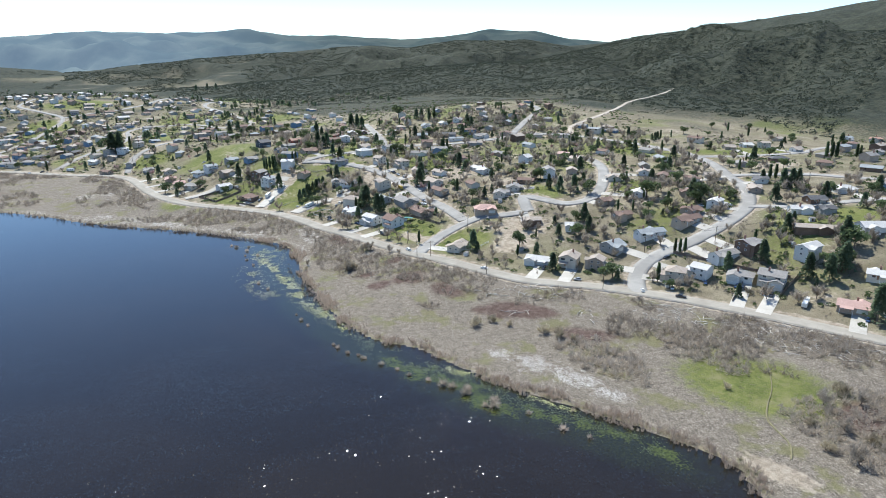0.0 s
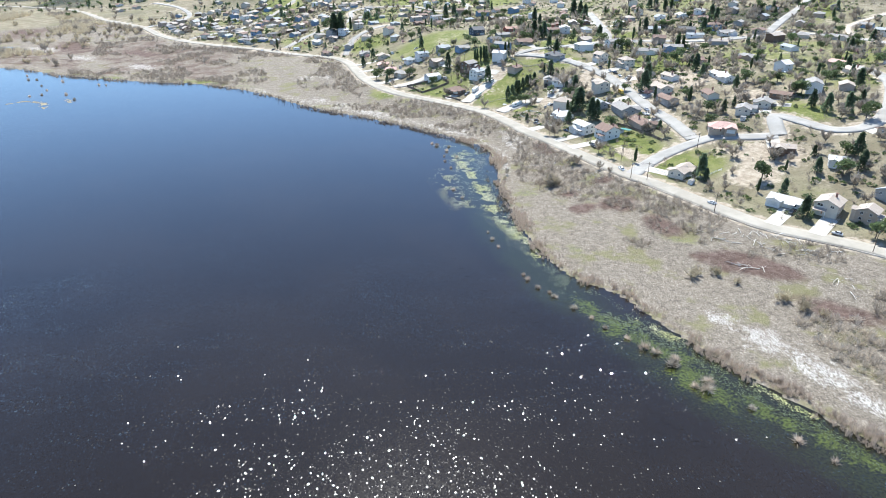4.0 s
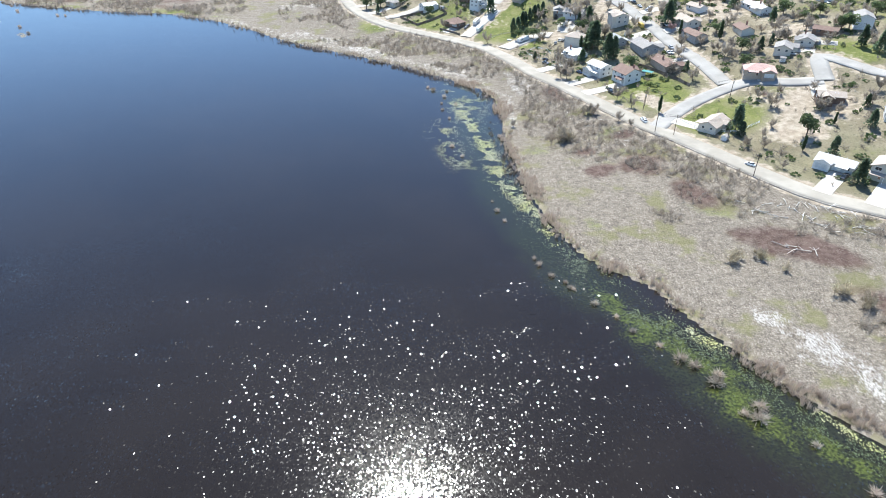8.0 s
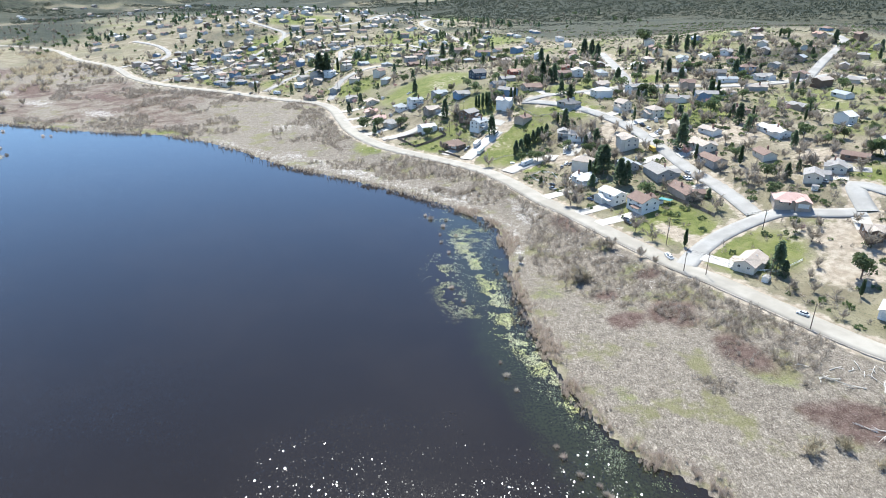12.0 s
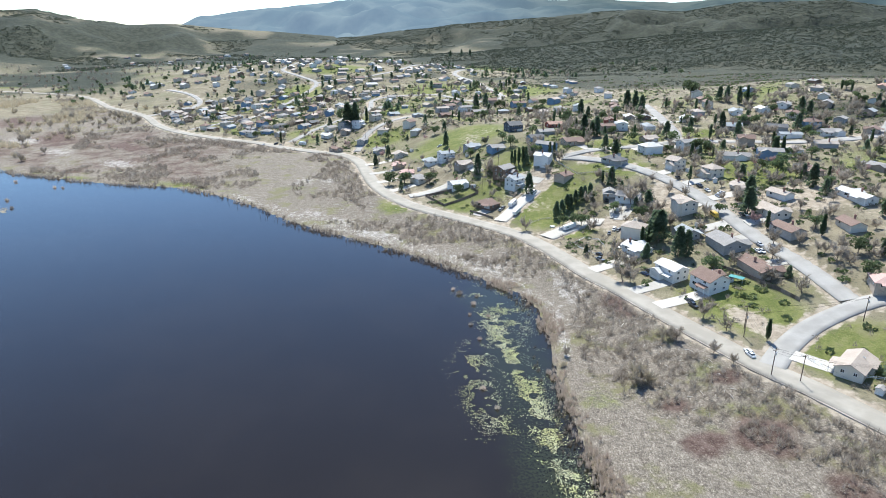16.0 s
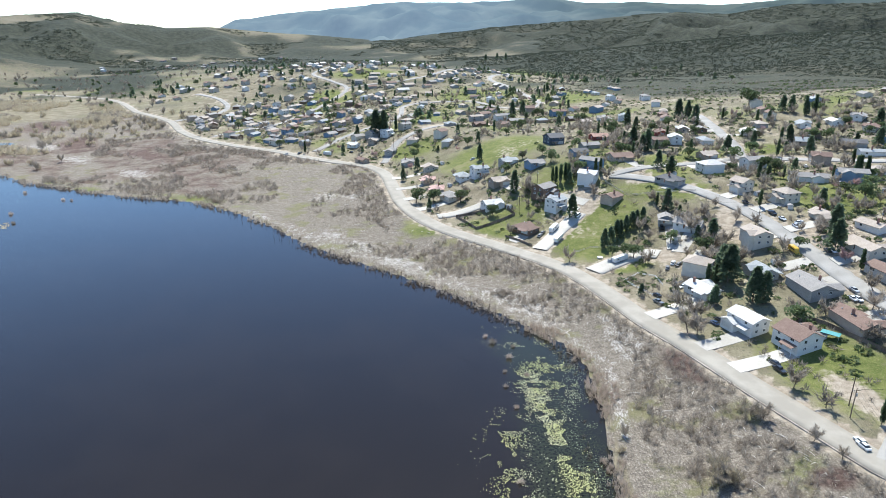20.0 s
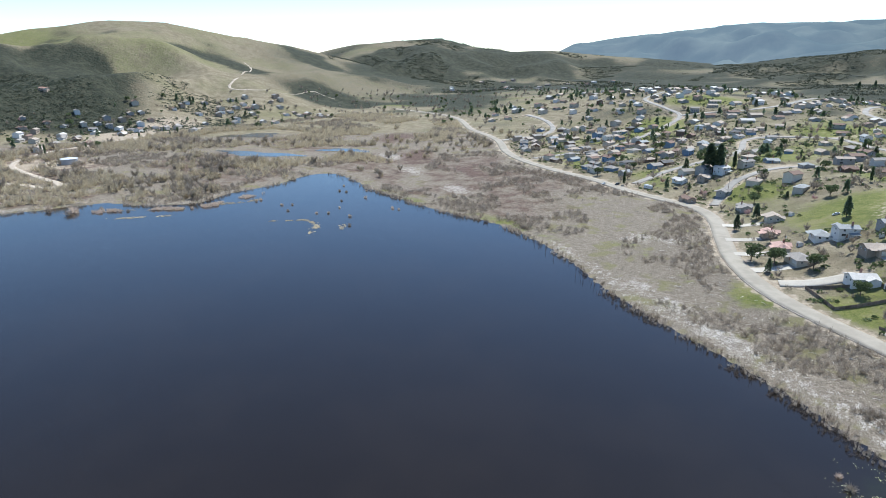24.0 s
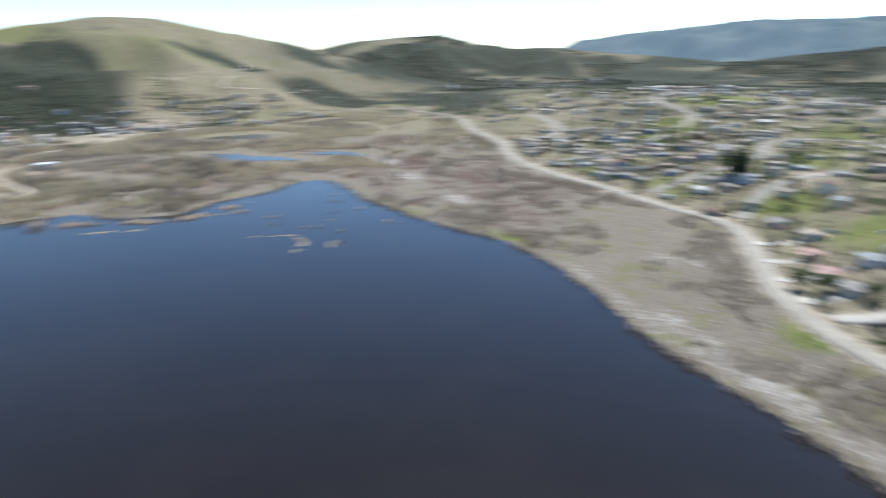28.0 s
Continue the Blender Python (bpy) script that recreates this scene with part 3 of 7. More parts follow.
def tube(points, radii, sides=6):
    """A tapered round bar through the points."""
    verts, faces = [], []
    for k, (p, r) in enumerate(zip(points, radii)):
        a = Vector(points[max(k - 1, 0)])
        b = Vector(points[min(k + 1, len(points) - 1)])
        d = (b - a).normalized()
        u = d.orthogonal().normalized()
        v = d.cross(u)
        for i in range(sides):
            t = 2 * math.pi * i / sides
            verts.append(tuple(Vector(p) + u * (math.cos(t) * r) + v * (math.sin(t) * r)))
    for k in range(len(points) - 1):
        for i in range(sides):
            j = (i + 1) % sides
            faces.append((k * sides + i, k * sides + j, (k + 1) * sides + j, (k + 1) * sides + i))
    faces.append(tuple(range(sides - 1, -1, -1)))
    faces.append(tuple((len(points) - 1) * sides + i for i in range(sides)))
    return verts, faces


def height(x, y):
    return float(ground(np.array([float(x)]), np.array([float(y)]))[0])


# ---- streets: width, then the line ----
STREETS = {
    "hill_street": (10, [(205, 70), (214, 84), (228, 97), (246, 104), (266, 104), (292, 107), (314, 112), (337, 124), (359, 144), (377, 169), (390, 195), (404, 220), (414, 244), (424, 278), (421, 327), (412, 381), (397, 424), (356, 466)]),
    "corner_street": (9, [(118, 185), (130, 198), (146, 210), (166, 218), (181, 220), (196, 212), (212, 206)]),
    "curved_street": (9, [(88, 440), (102, 433), (115, 424), (131, 406), (143, 383), (151, 358), (155, 334), (158, 310), (161, 285), (166, 255), (168, 220)]),
    "loop_street": (9, [(212, 206), (222, 232), (231, 218), (240, 200), (257, 197), (279, 212), (304, 243), (324, 276), (332, 310), (322, 345)]),
    "field_street": (8, [(334, 463), (373, 508), (415, 553), (442, 588), (443, 622)]),
    "long_street": (9, [(206, 640), (203, 611), (195, 552), (189, 500), (185, 473), (212, 463), (238, 456), (270, 449), (310, 452), (356, 466)]),
    "upper_street": (8, [(390, 192), (420, 178), (445, 162), (460, 139), (478, 115), (520, 80)]),
    "ridge_street": (7, [(424, 262), (461, 242), (513, 230), (549, 243), (600, 260)]),
    "east_street": (8, [(337, 124), (365, 104), (392, 96), (420, 84), (470, 60)]),
    "village_street": (7, [(88, 440), (115, 450), (155, 461), (185, 473)]),
    "south_street": (8, [(81, 842), (68, 933), (54, 1055), (23, 1154), (40, 1300), (90, 1420)]),
    "drive_one": (9, [(36, 362), (48, 382), (58, 395), (66, 404)]),
    "drive_two": (11, [(60, 330), (74, 340), (88, 345), (98, 340)]),
    "drive_three": (9, [(-24, 424), (-8, 428), (11, 437)]),
    "bend_street": (8, [(-404, 862), (-385, 900), (-372, 940), (-380, 990), (-420, 1050), (-480, 1110)]),
    "mid_street": (7, [(-83, 592), (-78, 640), (-63, 666), (-43, 684), (-15, 700)]),
    "terrace_street": (7, [(-160, 645), (-140, 690), (-110, 740), (-95, 820), (-98, 900), (-59, 921), (-14, 909), (11, 870), (27, 836), (60, 800), (81, 842)]),
    "knoll_street": (7, [(-300, 735), (-270, 800), (-235, 900), (-215, 1000), (-211, 1070), (-248, 1121), (-299, 1201), (-280, 1290)]),
    "crest_street": (7, [(-211, 1070), (-174, 1084), (-125, 1112), (-80, 1187), (-60, 1290), (-40, 1420)]),
}
TRAILS = {
    "hill_trail": (5, [(397, 424), (421, 473), (495, 520), (560, 575), (649, 660), (743, 704), (850, 780)]),
    "west_trail": (6, [(-1421, 1309), (-1340, 1260), (-1200, 1090), (-1153, 1029), (-1110, 1060), (-1090, 1140), (-1100, 1234), (-1060, 1269)]),
    "bank_track": (7, [(-720, 340), (-664, 357), (-620, 366), (-640, 382), (-700, 390), (-790, 410), (-850, 470), (-870, 540), (-897, 626), (-917, 700), (-930, 790)]),
    "shore_path": (0.55, [(158, -66), (165, -60), (168, -52), (171, -45), (179, -38), (189, -31), (199, -21), (206, -12)]),
}
LINES = {k: (wd, spread(p, 4)) for k, (wd, p) in {**STREETS, **TRAILS}.items()}
ROAD_WIDTH = 13.0
# grass: x, y, half lengths, turn
GRASS = [(70, 380, 38, 22, 50), (58, 366, 16, 26, 30), (118, 412, 26, 16, -20), (17, 541, 45, 40, 0), (131, 468, 18, 14, 0), (200, 381, 26, 30, 0), (205, 492, 34, 14, 0),
         (128, 232, 20, 30, 20), (152, 190, 24, 18, 20), (130, 1640, 170, 120, 10), (-830, 1340, 150, 60, 20), (-700, 1250, 60, 34, 0), (-660, 1420, 90, 50, 30), (186, -26, 22, 30, 30), (-30, 400, 12, 16, 40),
         (340, 90, 16, 20, 0), (368, 75, 26, 16, 0), (300, 205, 20, 20, 0), (240, 232, 14, 20, 0), (430, 545, 20, 60, -35), (-60, 620, 30, 24, 0), (-235, 715, 40, 14, -36), (-60, 780, 40, 60, 0),
         (0, 960, 60, 60, 0), (-200, 1180, 60, 50, 0), (-230, 1010, 40, 50, 0), (480, 262, 60, 18, -20), (400, 330, 30, 60, 0), (500, 90, 50, 30, 0), (110, 880, 50, 60, 0), (78, 333, 12, 8, 0),
         (10, 395, 20, 8, -45)]
MARSH_GRASS = [(-98, 449, 6, 14, 25), (-69, 417, 5, 16, 40), (-118, 464, 20, 9, 0), (-165, 457, 26, 7, -20), (94, 185, 11, 7, 20), (100, 160, 14, 8, -20), (54, 170, 11, 9, 0), (84, 152, 6, 5, 0), (92, 214, 9, 6, 0), (112, 105, 16, 6, -40), (120, 140, 12, 5, -50), (-210, 482, 26, 6, -15), (64, 100, 5, 8, 20)]
DIRT = [(196, 186, 20, 18, 0), (178, 165, 14, 12, 0), (127, 216, 6, 16, 20), (174, 330, 12, 24, 0), (68, 418, 14, 14, 0), (-950, 690, 60, 130, 20), (-760, 430, 70, 40, 20), (-170, 620, 24, 16, -30), (205, 330, 24, 20, 0), (-40, 690, 18, 14, 0),
        (10, 680, 16, 14, 0), (149, -69, 5, 12, 20), (230, 270, 16, 14, 0), (450, 200, 20, 12, 0), (135, 355, 8, 20, 0)]
SALT = [(114, 26, 13, 10, -60), (123, 8, 17, 9, -60), (129, -8, 10, 7, -55), (104, 40, 8, 6, -50), (22, 300, 9, 30, 45), (-40, 351, 9, 32, 55), (-67, 376, 10, 16, 50), (-88, 397, 8, 16, 40), (60, 262, 7, 22, 10), (48, 220, 4, 30, 0),
        (-89, 481, 10, 12, 0), (-144, 432, 14, 7, -45), (-110, 480, 14, 14, 0), (-470, 690, 40, 20, -40), (-390, 620, 30, 16, -40), (-300, 560, 30, 14, -40)]
MAROON = [(132, 78, 22, 9, -35), (98, 148, 12, 12, 30), (110, 118, 9, 14, 10), (79, 146, 12, 7, 30), (77, 166, 7, 5, 20), (100, 180, 8, 5, 0), (-600, 900, 40, 150, 25), (-440, 700, 24, 70, 30), (-330, 640, 60, 10, -38), (150, 40, 16, 8, -30), (78, 240, 8, 20, 10), (203, -60, 12, 12, 0)]


def patches(x, y, rows):
    out = np.zeros(np.shape(x))
    for px, py, a, b, turn in rows:
        c, s = math.cos(radians(turn)), math.sin(radians(turn))
        u, v = (x - px) * c + (y - py) * s, -(x - px) * s + (y - py) * c
        out = np.maximum(out, 1.25 - 0.75 * np.sqrt((u / a) ** 2 + (v / b) ** 2))
    return np.clip(out, 0, 1)


def clearance(x, y):
    """Metres from the edge of the nearest street or track."""
    d = np.abs(road_distance(x, y)) - ROAD_WIDTH / 2
    for wd, line in LINES.values():
        d = np.minimum(d, line_distance(x, y, line)[0] - wd / 2)
    return d


# ---- ground, one sheet to the horizon ----
rings = np.concatenate([np.arange(12, 60, 12), np.geomspace(60, 900, 190), np.geomspace(910, 4850, 130)])
turns = np.radians(np.concatenate([np.linspace(-95, 85, 470), np.linspace(88, 262, 60)]))
rr, tt = np.meshgrid(rings, turns, indexing="ij")
gx, gy = (rr * np.sin(tt) - 10).ravel(), (rr * np.cos(tt) - 130).ravel()
gz = ground(gx, gy)
clear = clearance(gx, gy)
near = np.hypot(gx, gy) < 1500
gz = gz - 0.45 * (1 - step(-1.5, 2.0, clear)) * near
ds_all, dr_all = shore_distance(gx, gy), road_distance(gx, gy)
nr, nt = len(rings), len(turns)
idx = np.arange(nr * nt).reshape(nr, nt)
a, b = idx[:-1, :], idx[1:, :]
a2, b2 = np.roll(a, -1, 1), np.roll(b, -1, 1)
tris = np.concatenate([np.stack([a, a2, b2], -1).reshape(-1, 3), np.stack([a, b2, b], -1).reshape(-1, 3), np.stack([idx[0, 1:-1], idx[0, :-2] * 0 + idx[0, 0], idx[0, 2:]], -1)])
tris = tris[:, [0, 2, 1]]
SHEET = gz.reshape(nr, nt)


def sheet(x, y):
    """The height of the ground sheet itself, between its corners."""
    i = np.clip(np.interp(np.hypot(x + 10, y + 130), rings, np.arange(nr)), 0, nr - 1.001)
    j = np.clip(np.interp(np.arctan2(x + 10, y + 130), turns[:470], np.arange(470)), 0, 468.999)
    a0, b0 = i.astype(int), j.astype(int)
    u, v = i - a0, j - b0
    return (SHEET[a0, b0] * (1 - u) + SHEET[a0 + 1, b0] * u) * (1 - v) + (SHEET[a0, b0 + 1] * (1 - u) + SHEET[a0 + 1, b0 + 1] * u) * v


ground_me = fast_mesh("ground", np.stack([gx, gy, gz], -1), tris, M_GROUND, True)
rad, brg = np.hypot(gx + 10, gy + 40), np.degrees(np.arctan2(gx + 10, gy + 40))
east = np.array(EAST_RIDGE, float)
west = np.array(WEST_RIDGE, float)
foot_e, foot_w = np.interp(brg, east[:, 0], east[:, 1]), np.interp(brg, west[:, 0], west[:, 1])
chap_e = step(-120, 220, rad - foot_e + 120 * noise2(gx, gy, 160, 31)) * step(-6, 10, brg + 5 * noise2(gx, gy, 150, 33))
chap_w = step(100, 600, rad - foot_w + 300 * noise2(gx, gy, 300, 32)) * (1 - step(0, 8, brg))
west_slope = step(-72, -64, brg) * (1 - step(-57, -49, brg)) * step(1130, 1230, rad) * (1 - step(1500, 1800, rad + 200 * noise2(gx, gy, 200, 12)))
grassy_w = (1 - step(-48, -40, brg)) * step(1400, 1700, rad)
plain_s = step(1450, 1700, rad) * step(-10, 0, brg) * (1 - chap_e)
chap = np.clip(np.maximum(np.maximum(chap_e, chap_w * (0.45 + 0.3 * noise2(gx, gy, 220, 9)) * (1 - 0.55 * grassy_w)), np.maximum(west_slope * 0.9, np.maximum(plain_s * 0.6, 0.62 * step(260, 420, dr_all) * step(700, 950, rad) * step(0, 12, brg) * (1 - patches(gx, gy, GRASS))))), 0, 1)
far_brush = np.clip(0.85 + 0.5 * noise2(gx, gy, 210, 18) + 0.3 * noise2(gx, gy, 70, 19), 0, 1) * step(-44, -35, brg) * step(1450, 1750, rad) * 0.85
hill_brush = np.clip(0.26 + 1.3 * noise2(gx, gy, 190, 15) + 0.6 * noise2(gx, gy, 60, 16), 0, 1) * (1 - step(-30, -14, brg)) * step(1250, 1500, rad) * 0.8
valley_brush = np.clip(0.35 + 0.6 * noise2(gx, gy, 80, 17), 0, 1) * step(950, 1150, rad) * step(-45, -35, brg) * 0.75 * (1 - patches(gx, gy, GRASS))
chap = np.maximum(chap, np.maximum.reduce([hill_brush, valley_brush, far_brush * (1 - patches(gx, gy, GRASS))]))
knoll_brush = np.clip(noise2(gx, gy, 120, 14) * 1.2, 0, 1) * step(200, 420, dr_all) * (1 - step(1300, 1600, rad)) * 0.75
chap = np.maximum(chap, np.maximum(knoll_brush, 0.44 * step(1350, 1750, rad) * (1 - 0.25 * grassy_w)))
town_zone = step(6, 30, dr_all) * (1 - step(1000, 1400, rad))
marsh_zone = np.clip(step(0.5, 6, ds_all) * (1 - step(-14, 2, dr_all)) * (1 - step(1050, 1150, rad)) * step(-72, -58, brg), 0, 1)
marsh_zone = np.maximum(marsh_zone, (ds_all < 1) * 1.0)
lawn = np.clip(0.42 + 0.55 * noise2(gx, gy, 34, 21) + 0.3 * noise2(gx, gy, 90, 22), 0, 1) * town_zone
bank_green = np.clip(0.25 + 0.6 * noise2(gx, gy, 40, 23), 0, 1) * step(1.5, 4, ds_all) * (1 - step(14, 26, ds_all)) * (1 - step(-230, -140, gx)) * step(-470, -420, gx)
grass_m = np.maximum.reduce([patches(gx, gy, GRASS[:12] + GRASS[13:]), 0.52 * patches(gx, gy, GRASS[12:13]), 0.5 * patches(gx, gy, MARSH_GRASS), lawn * 0.72, bank_green * 1.2, grassy_w * (0.24 + 0.35 * noise2(gx, gy, 260, 25)), np.clip(0.02 + 0.45 * noise2(gx, gy, 200, 26), 0, 1) * step(1000, 1300, rad) * step(-60, -40, brg) * (1 - step(5, 15, brg))])
verge = (1 - step(0.5, 3.5, clear)) * near * (line_distance(gx, gy, LINES["shore_path"][1])[0] > 6)
dirt_m = np.maximum.reduce([patches(gx, gy, DIRT), verge * 0.85, town_zone * np.clip(0.06 + 0.55 * noise2(gx, gy, 26, 27), 0, 1)])
salt_m = np.maximum(patches(gx, gy, SALT) * 0.62, 0.46 * step(1, 4, ds_all) * (1 - step(12, 24, ds_all + 8 * noise2(gx, gy, 30, 28))) * step(200, 240, gy) * (1 - step(440, 480, gy)))
mar_m = (np.maximum(patches(gx, gy, MAROON[:1]), 0.78 * patches(gx, gy, MAROON[1:]))) * marsh_zone
# under the thickets: dark litter with the bushes' shade painted into the ground
litter_shade = np.clip(0.42 + 0.5 * noise2(gx, gy, 60, 56) + 0.3 * noise2(gx, gy, 20, 57), 0, 0.5) * (1 - step(-220, -120, gx)) * step(8, 20, ds_all) * marsh_zone
mar_m = np.maximum(mar_m, litter_shade)
for layer, cols in (("cover_a", (grass_m, dirt_m, chap)), ("cover_b", (salt_m * marsh_zone, mar_m, marsh_zone))):
    at = ground_me.color_attributes.new(layer, "FLOAT_COLOR", "POINT")
    at.data.foreach_set("color", np.stack([*np.clip(cols, 0, 1), np.ones(len(gx))], -1).astype(np.float32).ravel())
land = tagged(new("ground", ground_me), "dry winter valley floor and brushy hills with patches of grass", "ground", kind="structure")

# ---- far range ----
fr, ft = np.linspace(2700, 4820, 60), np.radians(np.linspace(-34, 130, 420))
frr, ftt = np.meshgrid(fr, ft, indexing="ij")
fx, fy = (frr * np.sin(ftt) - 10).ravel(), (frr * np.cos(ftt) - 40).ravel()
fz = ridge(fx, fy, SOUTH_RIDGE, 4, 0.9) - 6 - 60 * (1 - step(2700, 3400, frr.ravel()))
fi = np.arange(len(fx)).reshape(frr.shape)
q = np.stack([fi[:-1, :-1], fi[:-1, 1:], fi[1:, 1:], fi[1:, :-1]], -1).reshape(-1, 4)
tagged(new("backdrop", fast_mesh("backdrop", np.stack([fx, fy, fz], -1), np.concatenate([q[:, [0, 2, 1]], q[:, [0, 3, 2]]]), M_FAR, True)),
       "distant mountain range on the horizon, blue haze painted as glow", "mountains", kind="structure")

# ---- lake and marsh ponds ----
lake = [(p[0], p[1], 0.0) for p in SHORE_LINE[:-1]]
bm = bmesh.new()
cx, cy = -220.0, -60.0
loop_in = [bm.verts.new((cx + (x - cx) * 1.02, cy + (y - cy) * 1.02, 0)) for x, y, _ in lake]
face = bm.faces.new(loop_in)
bmesh.ops.triangulate(bm, faces=[face])
me = bpy.data.meshes.new("water")
bm.to_mesh(me), bm.free()
me.materials.append(M_WATER)
tagged(new("water", me), "dark still lake water with fine wind ripples", "lake", kind="structure")
# shallows along the near shore: weed beds under a thin sheet of the same water
WEED = [(66, 36, 17, 8, 122), (78, 20, 15, 7, 122), (82, 4, 18, 8, 125), (96, -10, 16, 5, 125), (110, -26, 17, 5, 125), (122, -46, 14, 4, 110), (57, 52, 9, 5, 115)]
MURKY = WEED + [(50, 64, 22, 12, 115), (40, 92, 22, 10, 105), (32, 130, 34, 11, 98), (28, 190, 44, 14, 92), (24, 245, 26, 14, 100), (84, 6, 40, 16, 124), (112, -34, 34, 12, 118)]
ux, uy = np.meshgrid(np.arange(-16, 152, 2.4), np.arange(-90, 292, 2.4), indexing="ij")
deep = shore_distance(ux, uy)
keep = (deep < 3.0) & (deep > -40)
cell_ok = keep[:-1, :-1] & keep[1:, :-1] & keep[1:, 1:] & keep[:-1, 1:]
ui = np.arange(ux.size).reshape(ux.shape)
qa = np.stack([ui[:-1, :-1], ui[1:, :-1], ui[1:, 1:], ui[:-1, 1:]], -1)[cell_ok]
used, back = np.unique(qa, return_inverse=True)
qa = back.reshape(-1, 4)
vx, vy, vd = ux.ravel()[used], uy.ravel()[used], deep.ravel()[used]
shallow_me = fast_mesh("shallows", np.stack([vx, vy, np.full(len(vx), 0.03)], -1), np.concatenate([qa[:, [0, 1, 2]], qa[:, [0, 2, 3]]]), M_SHALLOWS)
rim = step(-37, -22, vd)
at = shallow_me.color_attributes.new("weed", "FLOAT_COLOR", "POINT")
at.data.foreach_set("color", np.stack([patches(vx, vy, WEED) * rim * 0.62, patches(vx, vy, MURKY) * rim, rim * 0, rim * 0 + 1], -1).astype(np.float32).ravel())
tagged(new("water", shallow_me), "shallow lake water over mossy green weed", "lake", kind="structure")
for px, py, pa, pb, turn in PONDS:
    ring = []
    for i in range(40):
        t = 2 * math.pi * i / 40
        k = 1 + 0.25 * math.sin(3 * t + px) + 0.12 * math.sin(7 * t + py)
        u, v = pa * k * math.cos(t), pb * k * math.sin(t)
        c, s = math.cos(radians(turn)), math.sin(radians(turn))
        ring.append((px + u * c - v * s, py + u * s + v * c))
    tagged(new("pond", mesh_of("pond", [(x, y, 0.62) for x, y in ring], [tuple(range(40))], M_WATER)), "shallow blue pond lying in grey marsh scrub", "pond", kind="structure")


# ---- roads ----
def ribbon(name, line, width, material, lift, kind, label, category, skirt=0.5):
    line = np.asarray(line)
    seg = np.hypot(*np.diff(line, axis=0).T)
    s = np.concatenate([[0], np.cumsum(seg)])
    t = np.arange(0, s[-1], 4.0)
    px, py = np.interp(t, s, line[:, 0]), np.interp(t, s, line[:, 1])
    tx, ty = np.gradient(px), np.gradient(py)
    n = np.hypot(tx, ty)
    nx, ny = ty / n, -tx / n
    zc = ground(px, py)
    zc = np.convolve(np.pad(zc, 2, "edge"), np.ones(5) / 5, "valid")
    cross = [(-0.5, -skirt, 0), (-0.5, 0, 0), (-0.25, 0.05, 0), (0, 0.08, 0), (0.25, 0.05, 0), (0.5, 0, 0), (0.5, -skirt, 0)]
    wob = 0.25 * noise2(px * 1.0, py, 7.0, 40)
    verts, k = [], len(cross)
    rows = []
    for o, dz, _ in cross:
        off = o * (width + (wob if abs(o) == 0.5 else 0))
        x, y = px + nx * off, py + ny * off
        z = 0.35 * zc + 0.65 * ground(x, y)
        rows.append(np.stack([x, y, z + lift + dz], -1))
    v = np.stack(rows, 1).reshape(-1, 3)
    i = np.arange(len(px) - 1)
    tr = []
    for c in range(k - 1):
        a0, a1, b0, b1 = i * k + c, i * k + c + 1, (i + 1) * k + c, (i + 1) * k + c + 1
        tr += [np.stack([a0, a1, b1], -1), np.stack([a0, b1, b0], -1)]
    return tagged(new(name, fast_mesh(name, v, np.concatenate(tr), material, True)), label, category, kind=kind)


ribbon("road", ROAD_LINE, ROAD_WIDTH - 2.5, M_ROAD, 0.10, "structure", "sun-bleached two-lane shore road without markings", "road")
for name, (wd, line) in LINES.items():
    if name in TRAILS:
        ribbon("dirt_track", line, wd, M_TRODDEN if name == "shore_path" else M_DIRT, 0.06, "structure", "pale dirt track across brushy ground", "track")
    else:
        ribbon("road", line, wd, M_STREET if not name.startswith("drive") else M_CONCRETE, 0.07, "structure", "sun-bleached residential street of old asphalt", "road")
# low kerb along the lake side of the shore road
off = []
for p0, p1 in zip(ROAD_LINE[:-1], ROAD_LINE[1:]):
    d = (p1 - p0) / np.linalg.norm(p1 - p0)
    off.append(p0 + np.array((-d[1], d[0])) * (ROAD_WIDTH / 2 - 0.7))
ribbon("kerb", off[2:52], 0.4, M_DIRT, 0.15, "structure", "pale concrete kerb along the lake side of the road", "kerb", 0.7)


# ---- houses ----
def roof_solid(style, x0, x1, y0, y1, z, rise, over, thick=0.22):
    """A pitched roof with eaves; the ridge runs along x, or along y for a gable to the front."""
    ax, bx, ay, by = x0 - over, x1 + over, y0 - over, y1 + over
    swap = style == "gablefront"
    if swap:
        ax, bx, ay, by = ay, by, ax, bx
    ym = (ay + by) / 2
    drop = rise * over / ((by - ay) / 2 - over)
    ze = z - drop
    inset = min((by - ay) / 2, (bx - ax) / 2 - 0.8) if style == "hip" else 0.0
    top = [(ax, ay, ze), (bx, ay, ze), (bx, by, ze), (ax, by, ze), (ax + inset, ym, z + rise), (bx - inset, ym, z + rise)]
    low = [(x, y, h - thick) for x, y, h in top]
    v = top + low
    f = [(0, 1, 5, 4), (2, 3, 4, 5), (7, 6, 10, 11), (9, 8, 11, 10), (0, 6, 7, 1), (2, 8, 9, 3)]
    if style == "hip":
        f += [(1, 2, 5), (3, 0, 4), (8, 7, 11), (6, 9, 10), (1, 7, 8, 2), (3, 9, 6, 0)]
    else:
        f += [(1, 7, 11, 5), (5, 11, 8, 2), (3, 9, 10, 4), (4, 10, 6, 0)]
    if swap:
        v = [(y, x, h) for x, y, h in v]
        f = [q[::-1] for q in f]
    return v, f


